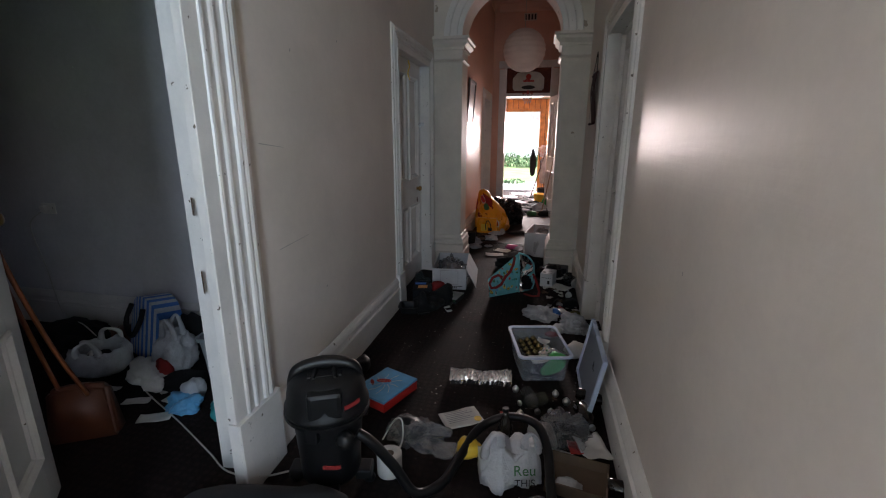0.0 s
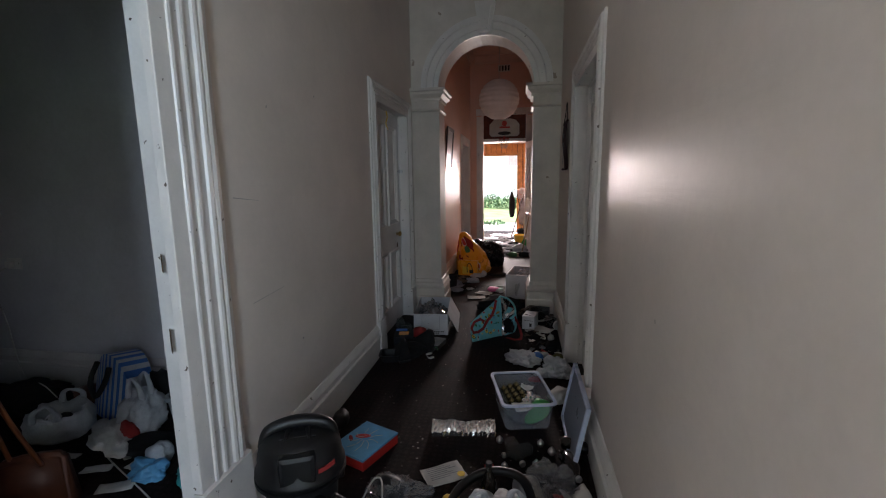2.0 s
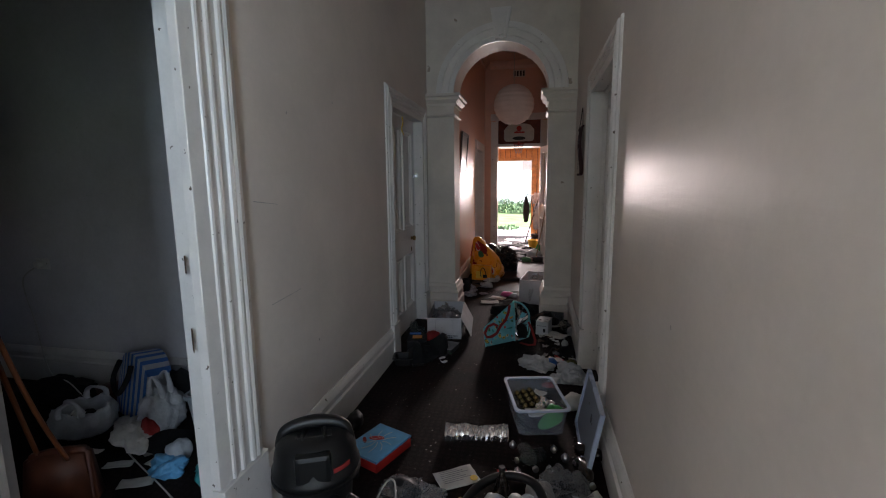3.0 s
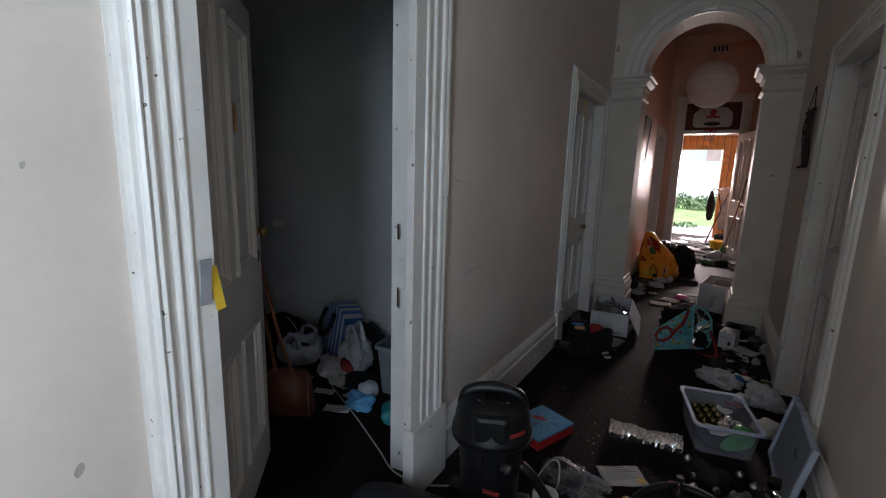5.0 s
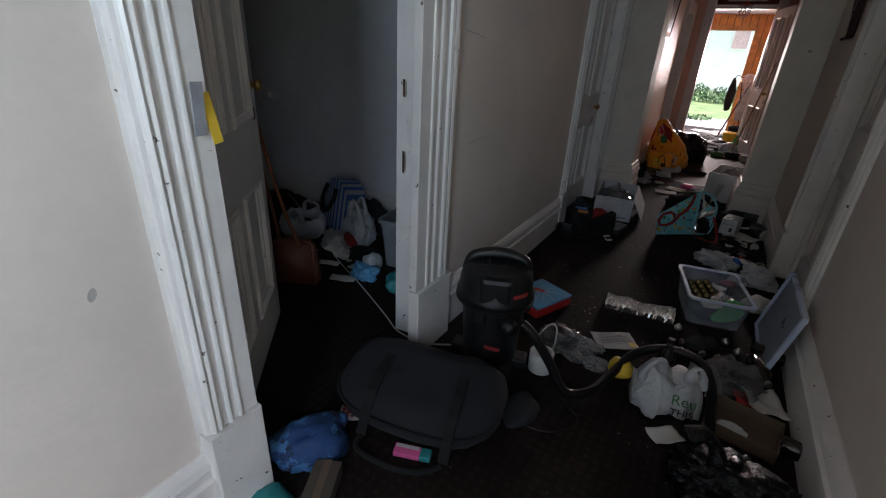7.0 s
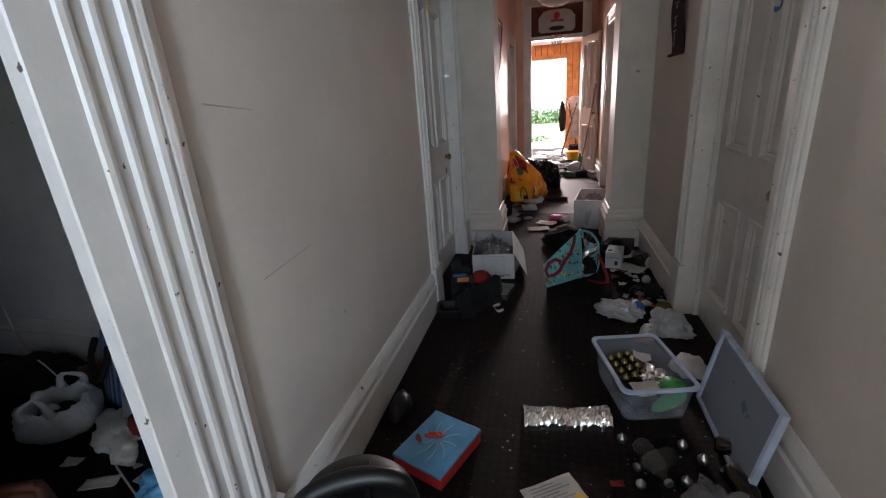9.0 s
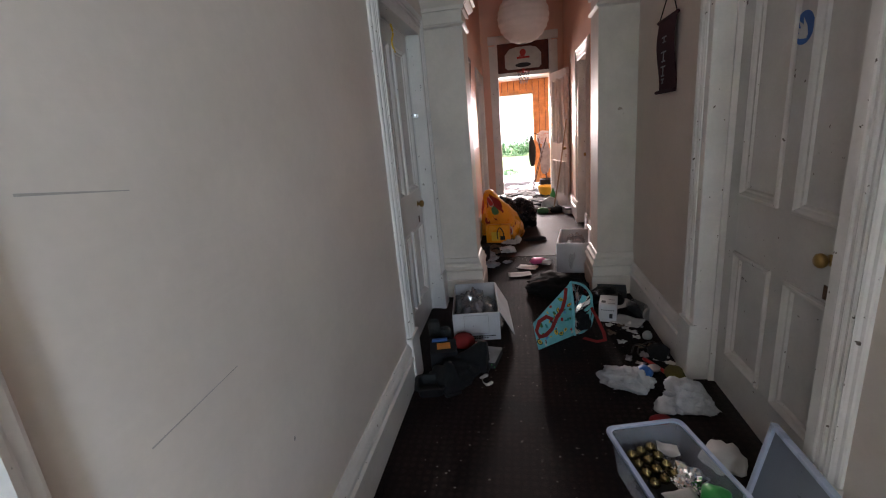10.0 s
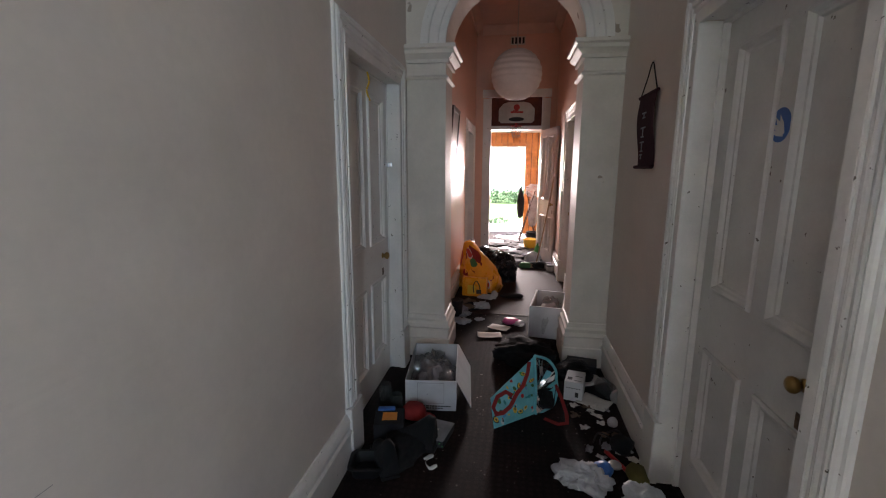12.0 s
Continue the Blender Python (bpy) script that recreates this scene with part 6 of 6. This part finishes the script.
    for x, y in ((0.115, 8.02), (0.10, 8.16)):
        tin = thing("tin_can", lathe(bmesh.new(), [(0, 0), (0.055, 0), (0.057, 0.006), (0.055, 0.01), (0.055, 0.09), (0.057, 0.094), (0.055, 0.10), (0, 0.097)], 22), PALE_CLOTH, "small round tin by the door", "tin", pose(x, y, 0.001), True, "tins by the door")
        part("label_band", lathe(bmesh.new(), [(0.0556, 0.02), (0.0556, 0.075)], 22), PAPER, tin)
    br = root("broom", "pale wooden broom handle leaning on the open door", "broom", None)
    part("shaft", tube(bmesh.new(), [(-0.09, 8.20, 0.03), (0.03, 8.24, 0.72), (0.135, 8.30, 1.42)], 0.012, 8), WOOD, br, smooth=True)
    part("head", boxes((-0.20, 0.02, 8.17, 8.23, 0.001, 0.07), bevel=0.012), WOOD, br)
    # clothes rack with garments
    r = root("clothes_airer", "folding clothes airer hung with garments", "clothes airer", pose(-0.14, 10.55, 0.0))
    for x0, x1 in ((-0.20, 0.10), (0.16, -0.06)):
        for y in (-0.18, 0.18):
            part("leg", tube(bmesh.new(), [(x0, y, 0.012), (0.5 * (x0 + x1), y, 0.55), (x1, y, 1.10)], 0.011, 6), DARK_WOOD, r, smooth=True)
    for z in (0.62, 0.85, 1.10):
        part("rail", tube(bmesh.new(), [(0.08, -0.2, z), (0.08, 0, z), (0.08, 0.2, z)], 0.008, 6), STEEL, r, smooth=True)
    g = thing("black_dress", crumple_mesh(0.075, 0.05, 0.62, 251, 0.25, 2.5, 3, 1.0), BLACK_CLOTH, "black dress hanging from the airer", "garment", pose(-0.32, 10.50, 0.53), True)
    part("hanger_strap", tube(bmesh.new(), [(0, 0, 0.58), (0.03, 0.01, 0.66), (0.14, 0.05, 0.62)], 0.007, 6), BLACK_CLOTH, g, smooth=True)
    thing("grey_trousers", crumple_mesh(0.11, 0.06, 0.66, 252, 0.25, 2.5, 3, 1.0), PALE_CLOTH, "grey garment hanging from the airer", "garment", pose(-0.06, 10.40, 0.36), True)
    thing("patterned_shirt", crumple_mesh(0.15, 0.07, 0.28, 253, 0.3, 3, 3, 1.0), material("pale_flowered_cloth", (0.62, 0.55, 0.52), 0.9, vary=0.15, spots=(0.5, 0.2, 0.15), spot_scale=30, spot_cut=0.6), "pale flowered shirt draped over the airer", "garment", pose(-0.06, 10.62, 0.95), True)
    thing("dark_basket", lathe(bmesh.new(), [(0, 0), (0.13, 0), (0.15, 0.02), (0.17, 0.26), (0.175, 0.28), (0.16, 0.28), (0.14, 0.02), (0, 0.02)], 22), BLACK_CLOTH, "dark laundry basket below the airer", "basket", pose(-0.02, 10.30, 0.001), True)


def sack_print():
    return material("orange_sack_print", (0.86, 0.36, 0.02), 0.28, vary=0.08, scale=5, fine=60, bump=0.3, second=(0.84, 0.30, 0.015))


SACK_PRINT = sack_print()
back_things()


# ---- fixtures and things on walls and doors ----
def fixtures():
    # paper lantern with wire ribs
    l = root("paper_lantern", "round white ribbed rice paper lantern on a cord", "pendant lamp", pose(-0.485, 7.25, 2.70))
    R = 0.318
    prof = []
    for i in range(61):
        a = -math.pi / 2 + 0.16 + (math.pi - 0.32) * i / 60
        prof.append((R * math.cos(a) + 0.0045 * math.cos(a * 26) - 0.002, R * 0.98 * math.sin(a)))
    part("shade", lathe(bmesh.new(), prof, 40), RICE_PAPER, l, smooth=True)
    for i in range(1, 9):
        a = -math.pi / 2 + 0.16 + (math.pi - 0.32) * i / 9
        rr, zz = R * math.cos(a) + 0.002, R * 0.98 * math.sin(a)
        part("rib", lathe(bmesh.new(), [(rr, zz - 0.0015), (rr + 0.0015, zz), (rr, zz + 0.0015), (rr - 0.0015, zz), (rr, zz - 0.0015)], 40), RICE_PAPER, l)
    part("cord", tube(bmesh.new(), [(0, 0, 0.29), (0, 0, 0.7), (0.003, 0, 1.10)], 0.005, 6), CABLE, l, smooth=True)
    part("ceiling_rose", lathe(bmesh.new(), [(0, 1.134), (0.05, 1.134), (0.045, 1.11), (0.015, 1.095), (0, 1.095)], 20), TRIM, l, smooth=True)
    part("lamp_holder", lathe(bmesh.new(), [(0, 0.20), (0.02, 0.20), (0.022, 0.27), (0.012, 0.30), (0, 0.30)], 14), CABLE, l)
    v = root("wall_vent", "small slatted vent high on the end wall", "vent", pose(-0.48, 9.198, 3.62))
    part("frame", boxes((-0.12, 0.12, -0.012, 0, -0.065, -0.05), (-0.12, 0.12, -0.012, 0, 0.05, 0.065), (-0.12, -0.105, -0.012, 0, -0.05, 0.05), (0.105, 0.12, -0.012, 0, -0.05, 0.05)), STONE, v)
    part("backing", boxes((-0.105, 0.105, -0.004, 0, -0.05, 0.05)), INK, v)
    for x in (-0.06, 0.0, 0.06):
        part("slat", boxes((x - 0.012, x + 0.012, -0.010, -0.004, -0.05, 0.05)), STONE, v)

    # basketball backboard over the end door, with hoop and net
    b = root("basketball_hoop", "toy basketball backboard and hoop over the door", "basketball hoop", pose(-0.465, 9.165, 2.47))
    bm = bmesh.new()
    out = [(-0.30, -0.13), (-0.26, -0.17), (0.26, -0.17), (0.30, -0.13), (0.30, 0.06), (0.22, 0.15), (0.12, 0.175), (-0.12, 0.175), (-0.22, 0.15), (-0.30, 0.06)]
    prism(bm, out, lambda a, z: (a, 0.0, z), lambda a, z: (a, 0.012, z))
    part("backboard", bm, PAPER, b, "white backboard with a printed figure")
    part("printed_ball", lathe(bmesh.new(), [(0, 0), (0.052, 0), (0.05, 0.003), (0, 0.003)], 18, pose(0.0, -0.0005, 0.085, 90)), RED, b)
    part("printed_mark", boxes((-0.10, 0.11, -0.004, -0.0005, -0.01, 0.022), (-0.06, 0.03, -0.004, -0.0005, 0.024, 0.04)), RED, b)
    part("printed_shadow", lathe(bmesh.new(), [(0, 0), (0.13, 0), (0.125, 0.003), (0, 0.003)], 20, pose(0, -0.0005, -0.11, 90) @ Matrix.Diagonal((1, 0.28, 1, 1))), INK, b)
    part("rim", tube(bmesh.new(), [(0.10 * math.cos(a), -0.13 + 0.10 * math.sin(a), -0.235) for a in [2 * math.pi * i / 16 for i in range(17)]], 0.006, 6), RED, b, smooth=True)
    part("bracket", boxes((-0.02, 0.02, -0.035, 0.0, -0.245, -0.17)), RED, b)
    bm = bmesh.new()
    for i in range(10):
        a0, a1 = 2 * math.pi * i / 10, 2 * math.pi * (i + 1) / 10
        for q in (1, -1):
            p = [(0.10 * math.cos(a0), -0.13 + 0.10 * math.sin(a0), -0.24), (0.08 * math.cos(a0 + q * 0.5), -0.13 + 0.08 * math.sin(a0 + q * 0.5), -0.33), (0.055 * math.cos(a0 + q), -0.13 + 0.055 * math.sin(a0 + q), -0.42)]
            tube(bm, p, 0.0035, 4)
    part("net", bm, PALE_CLOTH, b, "grey string net")

    # framed picture, left wall of the back hall
    p = root("picture_frame", "dark framed glazed picture hung on the wall", "picture", pose(BL + 0.002, 6.36, 1.89, 0, 0, 90) @ pose(0, 0, 0, 4, 0, 0))
    w, h = 0.28, 0.30
    for a in ((-w, w, -0.022, 0, -h, -h + 0.045), (-w, w, -0.022, 0, h - 0.045, h), (-w, -w + 0.045, -0.022, 0, -h + 0.045, h - 0.045), (w - 0.045, w, -0.022, 0, -h + 0.045, h - 0.045)):
        part("frame_bar", boxes(a, bevel=0.004), DARK_WOOD, p)
    part("print", boxes((-w + 0.045, w - 0.045, -0.012, -0.004, -h + 0.045, h - 0.045)), PICTURE, p, "pale hazy print behind glass")

    # maroon banner on the right wall
    bn = root("wall_banner", "maroon hanging cloth banner with faded lettering", "banner", pose(XR - 0.004, 4.06, 1.74, 0, 0, -90))
    n = 14
    bm = bmesh.new()
    fr, bk = [], []
    for i in range(n):
        t = i / (n - 1)
        z = 0.205 - 0.40 * t
        y = -0.012 - 0.012 * math.sin(t * 5)
        fr.append([bm.verts.new((s * 0.155, y, z)) for s in (-1, 1)])
        bk.append([bm.verts.new((s * 0.155, y + 0.004, z)) for s in (-1, 1)])
    for i in range(n - 1):
        for q in (fr, bk):
            bm.faces.new((q[i][0], q[i][1], q[i + 1][1], q[i + 1][0]))
        for s in (0, 1):
            bm.faces.new((fr[i][s], fr[i + 1][s], bk[i + 1][s], bk[i][s]))
    part("cloth", bm, MAROON, bn)
    for z in (0.205, -0.195):
        part("rod", tube(bmesh.new(), [(-0.17, -0.012, z), (0, -0.012, z), (0.17, -0.012, z)], 0.010, 8), MAROON, bn, smooth=True)
    part("hanging_cord", tube(bmesh.new(), [(-0.15, -0.012, 0.21), (-0.07, -0.006, 0.30), (0.0, -0.004, 0.375), (0.07, -0.006, 0.30), (0.15, -0.012, 0.21)], 0.0035, 5), BLACK_CLOTH, bn)
    part("hook", lathe(bmesh.new(), [(0, 0), (0.006, 0), (0.006, 0.008), (0, 0.008)], 8, pose(0, 0.004, 0.378, 90)), STEEL, bn)
    for k, (z, hgt, wd) in enumerate(((0.10, 0.025, 0.08), (0.02, 0.05, 0.09), (-0.06, 0.05, 0.08), (-0.13, 0.02, 0.05))):
        part("faded_letter", boxes((-wd / 2, wd / 2, -0.028, -0.0265, z, z + 0.008), (-0.008, 0.008, -0.028, -0.0265, z - hgt, z), (-wd / 3, wd / 3, -0.028, -0.0265, z - hgt, z - hgt + 0.007)), PALE_CLOTH, bn)

    # hasp and yellow ribbon on the closed left door
    h = root("hasp", "galvanised hasp and staple across the closed door", "hasp", pose(-1.375, 4.40, 1.555, 0, 0, 90))
    part("strap", boxes((-0.07, 0.045, -0.006, 0, -0.016, 0.016), bevel=0.002), STEEL, h)
    part("staple", boxes((0.046, 0.068, -0.030, 0, -0.018, 0.018), bevel=0.004), STEEL, h)
    part("screw", lathe(bmesh.new(), [(0, 0), (0.006, 0), (0.004, 0.003), (0, 0.003)], 8, pose(-0.05, -0.006, 0, 90)), RUST, h)
    thing("yellow_ribbon", tube(bmesh.new(), [(-1.368, 4.02, 2.10), (-1.365, 4.04, 2.05), (-1.368, 4.00, 1.99), (-1.366, 4.05, 1.94)], lambda t: 0.006, 5), YELLOW, "yellow ribbon hanging at the top of the door", "ribbon", smooth=True)

    # blue round sticker with a white wing on the right door
    s = root("door_sticker", "round blue sticker with a white wing shape", "sticker", pose(0.3715, 2.965, 1.675, 0, 0, -90))
    part("disc", lathe(bmesh.new(), [(0, 0), (0.055, 0), (0.055, 0.0012), (0, 0.0012)], 32, pose(0, 0, 0, 90)), material("sticker_blue", (0.01, 0.10, 0.36), 0.4, vary=0.05, bump=0), s)
    for k in range(4):
        a = radians(172 - k * 20)
        bm = bmesh.new()
        c = Vector((0.022, 0.0, -0.030))
        tip = c + Vector((math.cos(a), 0, math.sin(a))) * (0.074, 0.080, 0.078, 0.068)[k]
        nrm = Vector((-math.sin(a), 0, math.cos(a))) * 0.011
        q = [(p.x, p.z) for p in (c - nrm * 0.7, (c + tip) / 2 - nrm, tip, (c + tip) / 2 + nrm * 0.8, c + nrm * 0.7)]
        prism(bm, q, lambda u, v: (u, -0.0013 - 0.0002 * k, v), lambda u, v: (u, -0.0021 - 0.0002 * k, v))
        part("wing_feather", bm, PAPER, s)

    # strike plates and torn tape on the bedroom door frame
    for z, hh, m in ((1.185, 0.033, RUST), (0.885, 0.045, RUST)):
        p = root("strike_plate", "old metal strike plate on the door jamb", "strike plate", pose(-1.425, 1.3385, z, 0, 0, -42), group="strike plates")
        part("plate", boxes((-0.016, 0.014, -0.0025, 0, -hh, hh)), m, p)
        part("keep", boxes((-0.008, 0.004, -0.0032, -0.0026, -hh * 0.45, hh * 0.45)), INK, p)
    t = root("torn_tape", "torn grey and yellow tape hanging on the frame", "tape", pose(-1.248, 0.385, 1.19))
    part("grey_strip", boxes((-0.004, 0.001, -0.024, 0.002, -0.055, 0.055)), PALE_CLOTH, t).matrix_basis = pose(0.006, 0, 0, 0, 6, 0)
    part("yellow_strip", boxes((-0.003, 0.0, 0.004, 0.028, -0.08, 0.03)), YELLOW, t).matrix_basis = pose(0.0, 0, 0, 10, 0, 8)
    o = root("door_bolt", "brass slide bolt on the open bedroom door", "door bolt", pose(hx, hy, 0, 0, 0, ang0) @ pose(0.55, -0.003, 1.62))
    part("plate", boxes((-0.012, 0.012, -0.004, 0.002, -0.05, 0.05), bevel=0.002), BRASS, o)
    part("bolt", tube(bmesh.new(), [(0, -0.010, -0.045), (0, -0.010, 0), (0, -0.010, 0.06)], 0.005, 8), BRASS, o, smooth=True)
    k = root("lock_plate", "rusty empty lock plate on the closed door", "lock plate", pose(0.3705, 2.555, 0.98, 0, 0, -90))
    part("plate", boxes((-0.010, 0.010, -0.003, 0, -0.13, 0.13), bevel=0.001), RUST, k)


def scuffs():
    """Scratches and chips in the wall paint, a hair proud of it."""
    SC = material("scuffed_paint", (0.46, 0.42, 0.38), 0.6, vary=0.2)
    for y0, z0, y1, z1, w in ((1.60, 1.412, 1.78, 1.392, 0.0022), (1.68, 0.938, 1.94, 0.952, 0.0018)):
        bm = bmesh.new()
        k = [(y0, z0 - w), (y1, z1 - w * 0.4), (y1, z1 + w * 0.4), (y0, z0 + w)]
        prism(bm, k, lambda y, z: (XL, y, z), lambda y, z: (XL + 0.0007, y, z))
        structure("trim", bm, SC, "long scratch in the cream wall paint", "scratch")
    for x, s, y, z, r in ((XL, 1, 0.12, 0.84, 0.009), (XL, 1, -0.03, 1.05, 0.004), (XL, 1, 0.10, 1.45, 0.004), (XL, 1, 1.9, 1.82, 0.005), (XL, 1, 2.4, 1.95, 0.004), (XR, -1, 1.3, 1.05, 0.004), (XL, 1, 2.1, 0.62, 0.004)):
        bm = bmesh.new()
        k = [(y + r * (1 + 0.5 * noise.noise(Vector((q, y, z)))) * math.cos(q * 0.7) + 0.4 * r * math.sin(q * 0.7), z + 1.7 * r * math.sin(q * 0.7)) for q in range(9)]
        prism(bm, k, lambda a, b: (x, a, b), lambda a, b: (x + s * 0.0008, a, b))
        structure("trim", bm, SC, "small paint chip in the wall", "chip")


scuffs()

ang0 = math.degrees(math.atan2(1.15 - hy, -2.10 - hx))
fixtures()


# ---- fine litter trodden into the carpet ----
def specks():
    rng = random.Random(77)
    verts, faces = [], []
    for k in range(900):
        y = rng.uniform(0.3, 9.0)
        x = rng.uniform(-1.22, 0.2) if y < 4.7 else rng.uniform(-0.95, 0.0)
        r, a = rng.uniform(0.0015, 0.006) * (0.7 if y < 2 else 1.2), rng.uniform(0, 3.14)
        n, q = len(verts), rng.uniform(0.3, 1)
        for i in range(4):
            t = a + i * 1.571
            verts.append((x + r * math.cos(t), y + r * q * math.sin(t), 0.0012))
        verts.append((x, y, 0.003))
        faces += [(n + i, n + (i + 1) % 4, n + 4) for i in range(4)] + [(n + 3, n + 2, n + 1, n)]
    me = bpy.data.meshes.new("carpet_litter")
    me.from_pydata(verts, [], faces)
    me.materials.append(material("pale_crumbs", (0.30, 0.27, 0.23), 0.8, vary=0.5, scale=3))
    tagged(new("carpet_litter", me), "tiny pale crumbs and flakes on the carpet", "litter", kind="stuff")


specks()
